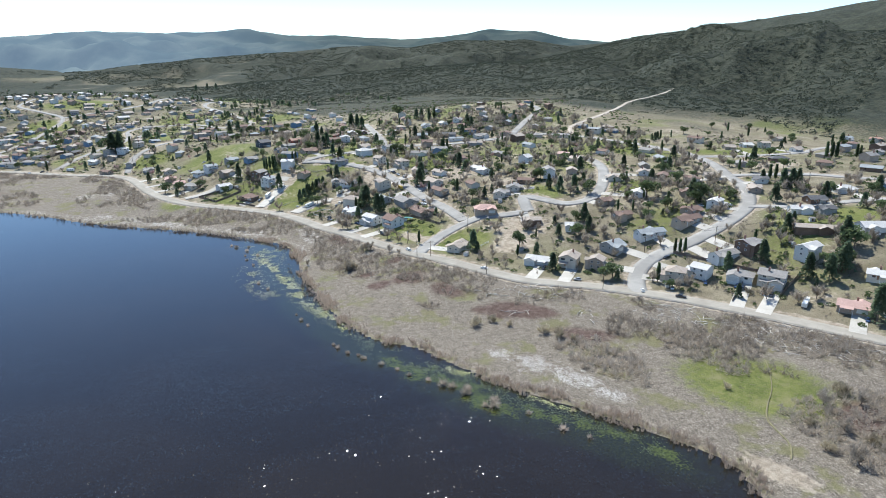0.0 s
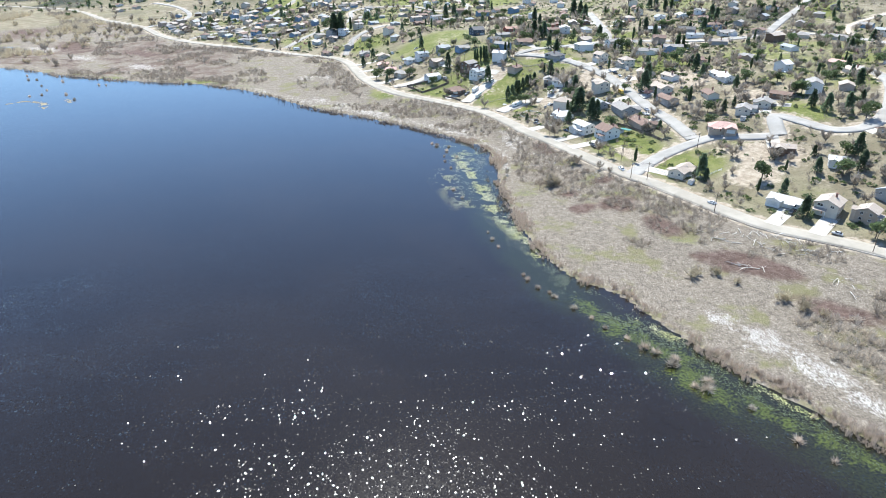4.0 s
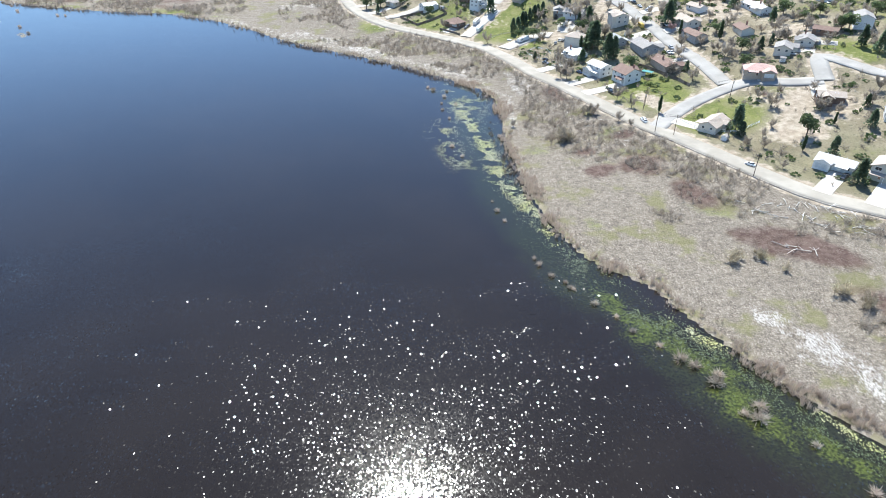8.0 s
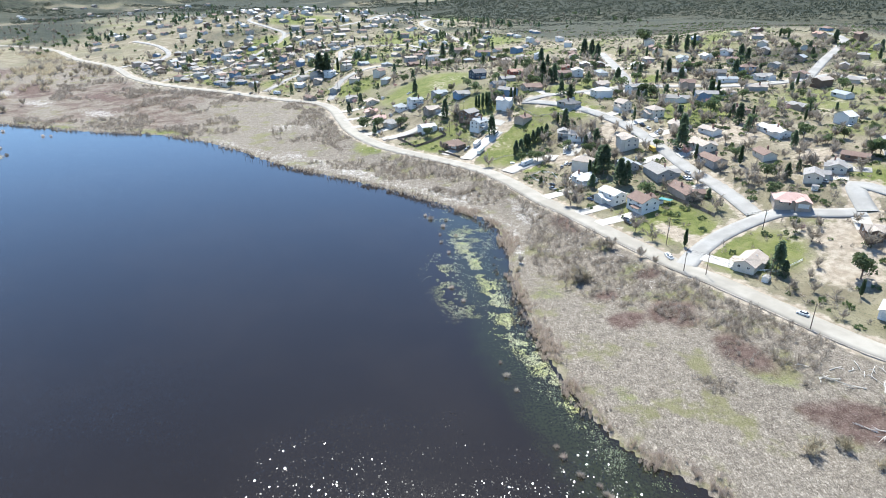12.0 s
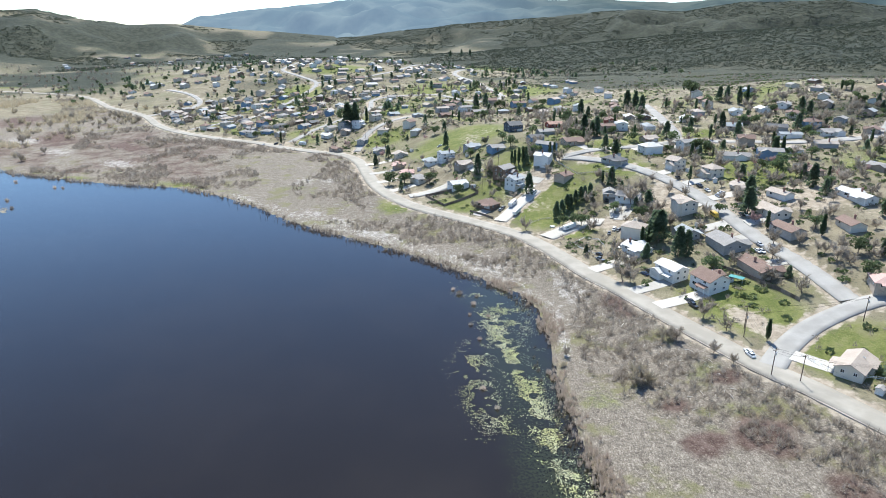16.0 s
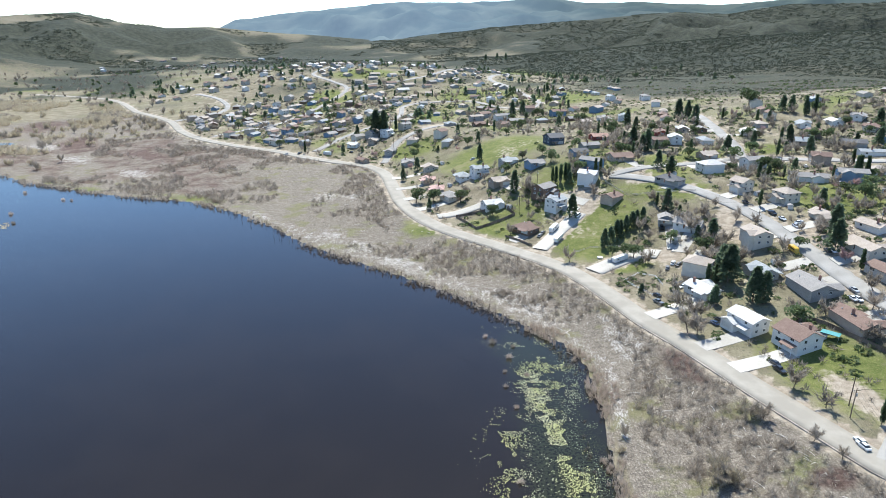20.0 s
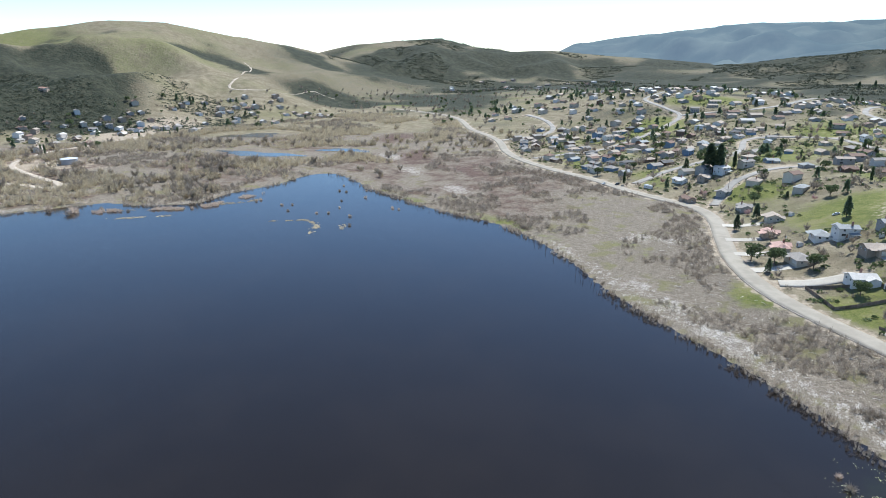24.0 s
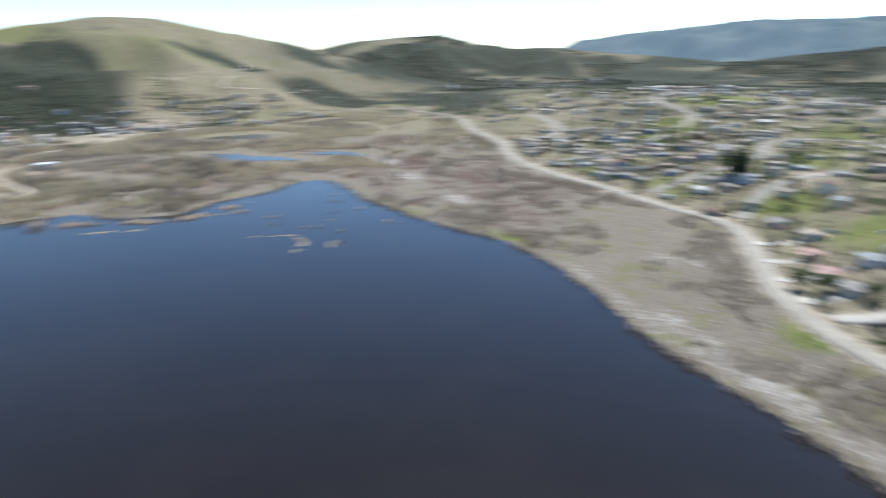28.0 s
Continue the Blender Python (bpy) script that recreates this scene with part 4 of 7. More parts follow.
def wall_solid(style, x0, x1, y0, y1, z0, z1, rise):
    """Walls up to the eaves, and the gables over them."""
    v, f = box(x0, x1, y0, y1, z0, z1)
    if style != "hip":
        n = len(v)
        if style == "gablefront":
            xm = (x0 + x1) / 2
            v = v + [(xm, y0, z1 + rise), (xm, y1, z1 + rise)]
            f = [q for q in f if q != (4, 5, 7, 6)] + [(4, 5, n), (7, 6, n + 1), (5, 7, n + 1, n), (6, 4, n, n + 1)]
        else:
            ym = (y0 + y1) / 2
            v = v + [(x0, ym, z1 + rise), (x1, ym, z1 + rise)]
            f = [q for q in f if q != (4, 5, 7, 6)] + [(6, 4, n), (5, 7, n + 1), (4, 5, n + 1, n), (7, 6, n, n + 1)]
    return v, f


def lean_to(x0, x1, y, out, z):
    """A shallow sloping porch roof along the front wall."""
    v = [(x0, y + 0.02, z + 0.35), (x1, y + 0.02, z + 0.35), (x1, y - out - 0.3, z - 0.25), (x0, y - out - 0.3, z - 0.25)]
    return v + [(a, b, c - 0.14) for a, b, c in v], [(3, 2, 1, 0), (4, 5, 6, 7), (0, 1, 5, 4), (1, 2, 6, 5), (2, 3, 7, 6), (3, 0, 4, 7)]


def window_meshes(w, h):
    """A framed window in the xz plane that faces -y: the frame, and its pane."""
    b = 0.09
    frame_me = mesh_of("window", *join(box(-w / 2 - b, w / 2 + b, -0.09, 0.04, h, h + b), box(-w / 2 - b, w / 2 + b, -0.12, 0.04, -b, 0), box(-w / 2 - b, -w / 2, -0.09, 0.04, 0, h),
                                       box(w / 2, w / 2 + b, -0.09, 0.04, 0, h), box(-0.03, 0.03, -0.07, 0.03, 0, h)), M_TRIM)
    pane_me = mesh_of("pane", *box(-w / 2, w / 2, -0.035, 0.02, 0, h), M_GLASS)
    return frame_me, pane_me


WINDOWS = {k: window_meshes(*k) for k in ((1.6, 1.2), (1.1, 1.1), (2.4, 1.3))}
DOOR_ME = mesh_of("front_door", *join(box(-0.48, 0.48, -0.08, 0.03, 0, 2.05), box(-0.3, 0.3, -0.1, -0.07, 1.2, 1.85), box(-0.3, 0.3, -0.1, -0.07, 0.25, 0.95)), M_DOOR)
DOOR_FRAME = mesh_of("door_frame", *join(box(-0.6, -0.48, -0.1, 0.03, 0, 2.17), box(0.48, 0.6, -0.1, 0.03, 0, 2.17), box(-0.48, 0.48, -0.1, 0.03, 2.05, 2.17)), M_TRIM)
GARAGE_ME = {n: mesh_of("garage_door", *join(*[box(-n / 2, n / 2, -0.06 - 0.012 * (i % 2), 0.03, 0.53 * i, 0.53 * i + 0.5) for i in range(4)]), M_GARAGE) for n in (2.6, 4.8)}
CHIMNEY_ME = mesh_of("chimney", *join(box(-0.45, 0.45, -0.35, 0.35, 0, 3.4), box(-0.55, 0.55, -0.45, 0.45, 3.4, 3.55), box(-0.2, 0.2, -0.15, 0.15, 3.55, 3.8)), M_BRICK)
VENT_ME = mesh_of("roof_vent", *tube([(0, 0, 0), (0, 0, 0.7), (0, 0, 0.72), (0, 0, 0.9)], [0.1, 0.1, 0.2, 0.16], 8), M_METAL)
POST_ME = mesh_of("porch_post", *box(-0.07, 0.07, -0.07, 0.07, -1.2, 2.2), M_TRIM)
HOUSES = []
ROOF_WORD = {"grey": "grey shingle", "pale": "pale grey", "brown": "brown shingle", "tan": "tan shingle", "red": "red tile", "blue": "blue-grey shingle", "dark": "dark shingle", "pink": "pinkish tile"}
WALL_WORD = {"white": "white boarded", "cream": "cream stucco", "tan": "tan stucco", "grey": "grey boarded", "blue": "blue boarded", "brown": "brown boarded", "red": "red boarded", "navy": "slate-blue boarded"}


def house(x, y, rot, length, depth, storeys, roof, wall, style="gable", wing=False, far=False):
    rnd = random.Random(x * 7919 + y)
    length, depth = length * 0.87, depth * 0.87
    c, s = math.cos(radians(rot)), math.sin(radians(rot))
    hx, hy = length / 2, depth / 2
    corners = [(x + c * u - s * v, y + s * u + c * v) for u in (-hx, 0, hx) for v in (-hy, 0, hy)]
    zs = ground(np.array([p[0] for p in corners]), np.array([p[1] for p in corners]))
    base = float(0.6 * zs.mean() + 0.4 * zs.max())
    sink = base - float(zs.min()) + 0.8
    root = new("house", None)
    root.matrix_basis = pose(x, y, base, 0, 0, rot)
    label = f"{'two-storey' if storeys == 2 else 'single-storey'} {WALL_WORD[wall]} house with a {ROOF_WORD[roof]} {'hipped' if style == 'hip' else 'gabled'} roof"
    tagged(root, label, "house", "houses of the lakeside town")
    eaves = 2.6 * storeys + 0.1
    span = length if style == "gablefront" else depth
    rise = min(span * rnd.uniform(0.17, 0.24), 3.0)
    part("wall", mesh_of("wall", *wall_solid(style, -hx, hx, -hy, hy, -sink, eaves, rise), WALLS[wall]), root)
    part("roof", mesh_of("roof", *roof_solid(style, -hx, hx, -hy, hy, eaves + 0.17, rise, 0.6), ROOFS[roof]), root)
    HOUSES.append((x, y, math.hypot(hx, hy) + 1.0))
    front = -hy
    if wing:
        wx, wy = rnd.choice((-1, 1)) * (hx - 3.4), -hy - 3.0
        wall_v = wall_solid("gablefront", wx - 3.3, wx + 3.3, wy, -hy + 1.0, -sink - 0.3, 2.75, 1.35)
        part("garage_wing", mesh_of("garage_wing", *wall_v, WALLS[wall]), root)
        part("roof", mesh_of("roof", *roof_solid("gablefront", wx - 3.3, wx + 3.3, wy, -hy + hy * 0.6, 2.75 + 0.16, 1.35, 0.5), ROOFS[roof]), root)
        part("garage_door", GARAGE_ME[4.8], root, "", pose(wx, wy, 0.02))
        if rnd.random() < 0.75:
            ex = -math.copysign(hx * 0.45, wx)
            part("porch_roof", mesh_of("porch_roof", *lean_to(ex - 2.6, ex + 2.6, -hy, 2.3, 2.55), ROOFS[roof]), root)
    elif not far and depth > 6:
        gx0 = rnd.choice((-1, 1)) * hx * 0.42
        if style != "gablefront":
            gw, out = min(3.4, hx * 0.5), rnd.uniform(1.4, 2.6)
            part("gable_wing", mesh_of("gable_wing", *wall_solid("gablefront", gx0 - gw, gx0 + gw, hy - 1.0, hy + out, -sink - 0.3, eaves - 0.12, gw * 0.42), WALLS[wall]), root)
            part("roof", mesh_of("roof", *roof_solid("gablefront", gx0 - gw, gx0 + gw, hy * 0.1, hy + out, eaves + 0.06, gw * 0.42, 0.5), ROOFS[roof]), root)
        part("porch_roof", mesh_of("porch_roof", *lean_to(-gx0 - 3.0, -gx0 + 3.0, -hy, 2.4, 2.55), ROOFS[roof]), root)
        for u in (-2.8, 2.8) if y < 300 else ():
            part("porch_post", POST_ME, root, "", pose(-gx0 + u, -hy - 2.2, 0))
    if not far and not wing and rnd.random() < 0.7:
        part("garage_door", GARAGE_ME[4.8], root, "", pose(hx - 3.2, -hy, 0.02))

    def win(u, v, z, turn, size):
        f, p = WINDOWS[size]
        if far:
            part("window", p, root, "", pose(u, v, z, 0, 0, turn))
            return
        o = part("window", f, root, "", pose(u, v, z, 0, 0, turn))
        part("pane", p, o, "dark reflecting glass")
    per = 2 if far else max(2, int(length / 4.6))
    for st in range(storeys):
        z = st * 2.75 + 1.0
        for i in range(per):
            u = -hx + length * (i + 0.5) / per
            size = rnd.choice(((1.6, 1.2), (1.1, 1.1), (2.4, 1.3)))
            busy = st == 0 and ((wing and abs(u - wx) < 3.6) or (not wing and u > hx - 6.2) or abs(u + 1.2) < 1.6)
            if not busy:
                win(u, -hy, z, 0, size)
        if not far:
            for v in ((-hy * 0.45, hy * 0.45) if depth > 8 else (0,)):
                win(-hx, v, z, -90, (1.1, 1.1))
                win(hx, v, z, 90, (1.1, 1.1))
    if not far and not (wing and abs(wx + 1.2) < 3.9):
        d = part("front_door", DOOR_ME, root, "", pose(-1.2, -hy, 0.05))
        part("door_frame", DOOR_FRAME, d)
    if rnd.random() < 0.45:
        part("chimney", CHIMNEY_ME, root, "brick chimney", pose(rnd.uniform(-0.3, 0.3) * length, rnd.choice((-1, 1)) * hy * 0.35, eaves - 0.6 + rise * 0.35))
    if not far:
        for _ in range(2):
            v = rnd.uniform(0.25, 0.6) * hy
            part("roof_vent", VENT_ME, root, "", pose(rnd.uniform(-0.7, 0.7) * (hx if style == "gable" else hx * 0.3), v if style == "gable" else 0, eaves + (rise * (1 - v / hy) if style == "gable" else rise) - 0.25))
    return root


def slab(name, pts, lift, material, label, category, thick=0.3):
    """A paved patch that follows the ground: quad corners, laid as a grid."""
    p = np.array(pts, float)
    n = 7
    u, v = np.meshgrid(np.linspace(0, 1, n), np.linspace(0, 1, n), indexing="ij")
    xy = ((1 - u) * (1 - v))[..., None] * p[0] + (u * (1 - v))[..., None] * p[1] + (u * v)[..., None] * p[2] + ((1 - u) * v)[..., None] * p[3]
    z = ground(xy[..., 0], xy[..., 1]) + lift
    rim = (u == 0) | (u == 1) | (v == 0) | (v == 1)
    top = np.dstack([xy, z])
    verts = top.reshape(-1, 3).tolist()
    faces = [(i * n + j, (i + 1) * n + j, (i + 1) * n + j + 1, i * n + j + 1) for i in range(n - 1) for j in range(n - 1)]
    ring = [i * n for i in range(n)] + [(n - 1) * n + j for j in range(1, n)] + [i * n + n - 1 for i in range(n - 2, -1, -1)] + [j for j in range(n - 2, 0, -1)]
    k = len(verts)
    verts += [(verts[i][0], verts[i][1], verts[i][2] - thick) for i in ring]
    for a in range(len(ring)):
        b = (a + 1) % len(ring)
        faces.append((ring[a], k + a, k + b, ring[b]))
    return tagged(new(name, mesh_of(name, verts, faces, material)), label, category, kind="structure")


house(178, 132, -48, 17, 9, 1, "pale", "white", "gable", True)
house(193, 121, -47, 12, 14, 2, "tan", "cream", "gablefront")
house(205, 110, 42, 10, 10, 2, "tan", "tan", "gable")
house(235, 76, -138, 11, 12, 2, "tan", "cream", "hip", True)
house(249, 71, -161, 10, 11, 2, "pale", "white", "gablefront", True)
house(264, 57, -54, 15, 11, 1, "grey", "white", "hip", True)
house(273, 44, -59, 15, 12, 2, "grey", "cream", "gable", True)
house(283, 4, -57, 16, 10, 1, "pink", "tan", "gable")
house(228, 126, 19, 15, 12, 1, "blue", "grey", "gable", True)
house(256, 125, -3, 22, 9, 1, "blue", "white", "gable")
house(285, 124, 9, 24, 9, 1, "brown", "tan", "gable")
house(298, 134, 13, 14, 9, 1, "brown", "tan", "gable")
house(272, 78, -175, 20, 9, 1, "grey", "white", "gable")
house(288, 76, -173, 12, 12, 2, "grey", "brown", "gable")
house(308, 52, -170, 17, 9, 2, "pale", "white", "gable")
house(353, 96, 149, 15, 9, 1, "pale", "white", "gable")
house(332, 68, 144, 26, 9, 1, "tan", "brown", "gable")
house(355, 48, 158, 20, 12, 1, "pale", "white", "gable")
house(315, 14, -57, 14, 9, 1, "pale", "cream", "gable")
house(294, 185, -138, 18, 8, 1, "pale", "white", "gable")
house(317, 133, 29, 14, 9, 2, "pale", "white", "gable", True)
house(372, 192, 65, 14, 9, 1, "tan", "cream", "hip")
house(352, 193, 64, 14, 9, 1, "brown", "cream", "hip")
house(393, 165, -119, 13, 9, 1, "dark", "white", "gable")
house(370, 149, -127, 18, 8, 1, "tan", "tan", "gable")
house(418, 115, -24, 18, 10, 1, "pale", "white", "hip", True)
house(379, 106, -15, 14, 9, 1, "dark", "brown", "gable")
house(476, 278, -19, 12, 8, 1, "tan", "tan", "gable")
house(501, 280, -12, 12, 8, 1, "pale", "white", "gable")
house(511, 268, -5, 12, 8, 2, "tan", "cream", "gable")
house(520, 239, 8, 14, 8, 1, "tan", "white", "gable")
house(711, 325, 18, 18, 8, 1, "blue", "white", "gable")
house(733, 306, 18, 16, 8, 1, "red", "cream", "gable")
house(262, 183, -170, 12, 9, 1, "brown", "tan", "gable")
house(257, 156, 176, 14, 9, 1, "brown", "tan", "gable")
house(302, 227, -127, 12, 9, 1, "tan", "cream", "gable")
house(333, 228, -125, 12, 9, 1, "tan", "white", "gable")
house(322, 165, 44, 12, 9, 1, "brown", "tan", "gable")
house(144, 180, -136, 18, 10, 1, "tan", "cream", "gable")
house(186, 226, -20, 18, 13, 1, "pink", "tan", "hip", True)
house(226, 319, -83, 26, 9, 1, "pale", "white", "gable")
house(276, 326, 109, 12, 9, 2, "pale", "white", "gablefront")
house(208, 245, 58, 14, 10, 1, "grey", "cream", "gable", True)
house(224, 251, 58, 14, 10, 1, "grey", "cream", "gable")
house(272, 370, 109, 16, 9, 1, "grey", "tan", "gable")
house(228, 369, -78, 16, 9, 1, "brown", "tan", "hip")
house(204, 187, 160, 14, 9, 1, "tan", "brown", "gable")
house(320, 327, 107, 16, 9, 1, "pink", "tan", "gable")
house(380, 422, 129, 20, 9, 1, "grey", "cream", "gable")
house(295, 466, 6, 18, 10, 1, "grey", "white", "gable", True)
house(328, 466, 49, 14, 9, 1, "brown", "tan", "gable")
house(255, 524, -96, 16, 9, 1, "brown", "tan", "gable")
house(424, 601, 89, 16, 9, 1, "red", "tan", "gable")
house(365, 87, 158, 12, 8, 1, "dark", "grey", "gable")
house(221, 163, 148, 9, 7, 1, "pale", "white", "gable")
house(109, 265, -67, 15, 10, 2, "pale", "white", "gable", True)
house(121, 250, -70, 14, 13, 2, "brown", "white", "gable")
house(106, 317, 146, 13, 12, 2, "tan", "cream", "hip", True)
house(102, 297, -62, 15, 10, 1, "pale", "white", "gable")
house(130, 304, 97, 13, 10, 1, "blue", "grey", "gable")
house(143, 287, 98, 20, 13, 1, "grey", "grey", "gable", True)
house(146, 258, 98, 22, 10, 1, "brown", "tan", "gable", True)
house(139, 335, 98, 15, 11, 2, "tan", "cream", "gable")
house(106, 373, -12, 9, 9, 1, "grey", "grey", "gablefront")
house(115, 362, -34, 16, 10, 1, "grey", "white", "gable")
house(120, 419, -46, 18, 10, 1, "dark", "grey", "hip")
house(73, 436, 155, 13, 11, 2, "pale", "white", "gable")
house(44, 429, 48, 15, 11, 2, "grey", "brown", "gable", True)
house(50, 411, 47, 13, 10, 2, "blue", "white", "gable")
house(30, 388, -45, 15, 11, 1, "brown", "brown", "hip")
house(11, 427, -154, 14, 10, 1, "pale", "white", "gable")
house(-17, 456, -60, 16, 11, 1, "grey", "cream", "hip")
house(-28, 478, -73, 14, 9, 1, "pink", "cream", "hip")
house(-9, 491, -73, 14, 10, 1, "blue", "white", "hip")
house(3, 487, 26, 13, 9, 2, "blue", "white", "gable")
house(16, 460, 26, 13, 10, 1, "tan", "tan", "gable", True)
house(24, 492, 26, 14, 9, 1, "blue", "grey", "gable")
house(42, 473, 26, 13, 9, 1, "grey", "blue", "gable")
house(61, 530, 21, 14, 14, 2, "dark", "navy", "gable")
house(100, 469, 19, 18, 12, 1, "brown", "tan", "gable")
house(98, 540, 16, 15, 9, 1, "red", "red", "gable")
house(151, 440, -164, 16, 12, 2, "pale", "white", "hip", True)
house(160, 473, 22, 14, 9, 1, "tan", "tan", "gable")
house(181, 448, -157, 17, 9, 2, "grey", "white", "gable")
house(156, 401, -64, 11, 10, 2, "tan", "cream", "gable", True)
house(172, 380, -71, 12, 11, 2, "tan", "cream", "hip", True)
house(199, 412, 163, 24, 9, 1, "grey", "white", "gable")
house(221, 407, 166, 18, 9, 2, "grey", "blue", "gable")
house(224, 450, 166, 13, 10, 2, "brown", "tan", "gable")
house(179, 350, -80, 18, 9, 1, "tan", "cream", "gable", True)
house(177, 311, -83, 20, 10, 1, "tan", "cream", "gable")
house(150, 514, 83, 14, 9, 2, "pale", "white", "gable")
house(169, 559, 82, 13, 9, 1, "pale", "tan", "gable")
house(181, 552, 83, 13, 9, 1, "grey", "brown", "gable")
house(149, 548, 83, 16, 9, 1, "brown", "red", "gable")
house(135, 506, 16, 14, 9, 2, "brown", "tan", "gable")
house(261, 553, -98, 16, 9, 1, "blue", "white", "gable")
house(255, 614, -97, 16, 9, 1, "brown", "tan", "gable")
house(212, 538, -97, 14, 9, 1, "pale", "white", "gable")
house(285, 553, -98, 18, 9, 1, "pale", "white", "gable")
house(308, 561, 49, 18, 9, 1, "grey", "white", "gable")
house(299, 527, 49, 16, 9, 1, "brown", "cream", "gable")
house(98, 682, -152, 16, 9, 1, "grey", "brown", "gable")
house(126, 665, 85, 18, 10, 1, "grey", "white", "gable")
house(142, 651, 85, 13, 9, 2, "blue", "white", "gable")
house(17, 773, 133, 15, 9, 2, "brown", "grey", "gable")
house(26, 658, -152, 14, 9, 1, "brown", "tan", "gable")
house(3, 668, -152, 14, 9, 1, "brown", "brown", "gable")
house(-27, 686, -151, 12, 9, 1, "blue", "grey", "hip")
house(-16, 860, 117, 14, 8, 1, "tan", "cream", "gable")
house(-2, 931, -30, 14, 8, 1, "brown", "tan", "gable")
house(-56, 716, 32, 13, 9, 1, "blue", "blue", "gable")
house(-90, 668, 61, 12, 9, 2, "pale", "white", "gable")
house(-102, 653, 70, 13, 8, 1, "tan", "tan", "gable")
house(-81, 617, -96, 14, 8, 1, "grey", "grey", "gable")
house(-60, 578, -66, 15, 9, 1, "grey", "grey", "gable")
house(-38, 545, -76, 12, 11, 1, "tan", "cream", "gable")
house(-37, 508, -74, 12, 9, 1, "pink", "tan", "gable")
house(-121, 648, -30, 13, 8, 1, "pale", "white", "gable")
house(-104, 599, 131, 14, 8, 1, "brown", "tan", "gable")
house(-78, 1170, -113, 14, 9, 1, "blue", "grey", "gable")
house(-370, 1180, 111, 15, 10, 2, "grey", "brown", "gable")
house(-365, 2030, -33, 15, 10, 1, "brown", "brown", "gable")
house(-138, 1054, -157, 14, 9, 1, "tan", "cream", "gable")
house(-100, 949, 32, 14, 9, 1, "tan", "cream", "gable")
house(-133, 847, 96, 13, 9, 1, "blue", "grey", "gable")
house(-872, 480, -44, 14, 9, 2, "tan", "cream", "gable")
house(-1194, 661, 32, 16, 10, 1, "red", "tan", "gable")
house(-1057, 550, -1, 14, 9, 1, "brown", "tan", "gable")
house(-1073, 595, -16, 14, 9, 1, "brown", "tan", "gable")
house(-1013, 634, 41, 14, 9, 1, "grey", "white", "gable")
house(-1016, 663, -16, 14, 9, 2, "grey", "grey", "gable")
house(-980, 679, 0, 16, 9, 1, "grey", "white", "gable")
house(-1028, 846, -3, 16, 9, 1, "grey", "white", "gable")
house(-1029, 898, -8, 14, 9, 1, "blue", "white", "gable")
house(-1019, 959, -1, 16, 9, 1, "brown", "tan", "gable")
house(-1030, 1029, -43, 14, 9, 1, "tan", "tan", "gable")
house(-936, 564, -38, 12, 9, 1, "tan", "brown", "gable")


# driveways from the near houses to their streets
all_lines = [ROAD_LINE] + [line for k, (wd, line) in LINES.items() if k in STREETS]
for ob in [o for o in scene.objects if o.name.startswith("house") and o.parent is None]:
    m = ob.matrix_basis
    hx0, hy0 = m.translation.x, m.translation.y
    if hy0 > 560 or hx0 < -150:
        continue
    pts = np.concatenate(all_lines)
    near_i = np.hypot(pts[:, 0] - hx0, pts[:, 1] - hy0).argmin()
    gap = np.hypot(*(pts[near_i] - (hx0, hy0)))
    if gap > 40:
        continue
    fwd = (m.to_3x3() @ Vector((0, -1, 0))).xy
    side = (m.to_3x3() @ Vector((1, 0, 0))).xy
    wide = 3.6
    at = Vector((hx0, hy0)) + side * 3.2
    a0, a1 = at + fwd * 4.5, at + fwd * max(gap - 3.0, 9.0)
    slab("driveway", [a0 - side * wide, a0 + side * wide, a1 + side * wide, a1 - side * wide], 0.14, M_CONCRETE, "pale concrete driveway leading to a house", "driveway")

# further houses along the outlying streets; the most distant are joined
FAR_WALLS, FAR_ROOFS, FAR_GLASS = [[] for _ in range(4)], [[] for _ in range(4)], []


def far_house(x, y, rot, hx, hy, eaves, tone):
    z = height(x, y)
    m = pose(x, y, z, 0, 0, rot)

    def put(v, f):
        return [tuple(m @ Vector(p)) for p in v], f
    FAR_WALLS[tone].append(put(*wall_solid("gable", -hx, hx, -hy, hy, -2.5, eaves, hy * 0.42)))
    FAR_ROOFS[(tone + x) % 4].append(put(*roof_solid("gable", -hx, hx, -hy, hy, eaves + 0.2, hy * 0.42, 0.6)))
    for u in (-0.6, -0.1, 0.45):
        FAR_GLASS.append(put(*box(u * hx - 0.8, u * hx + 0.8, -hy - 0.06, -hy + 0.05, 1.0, 2.2)))
    HOUSES.append((x, y, hx + 1))


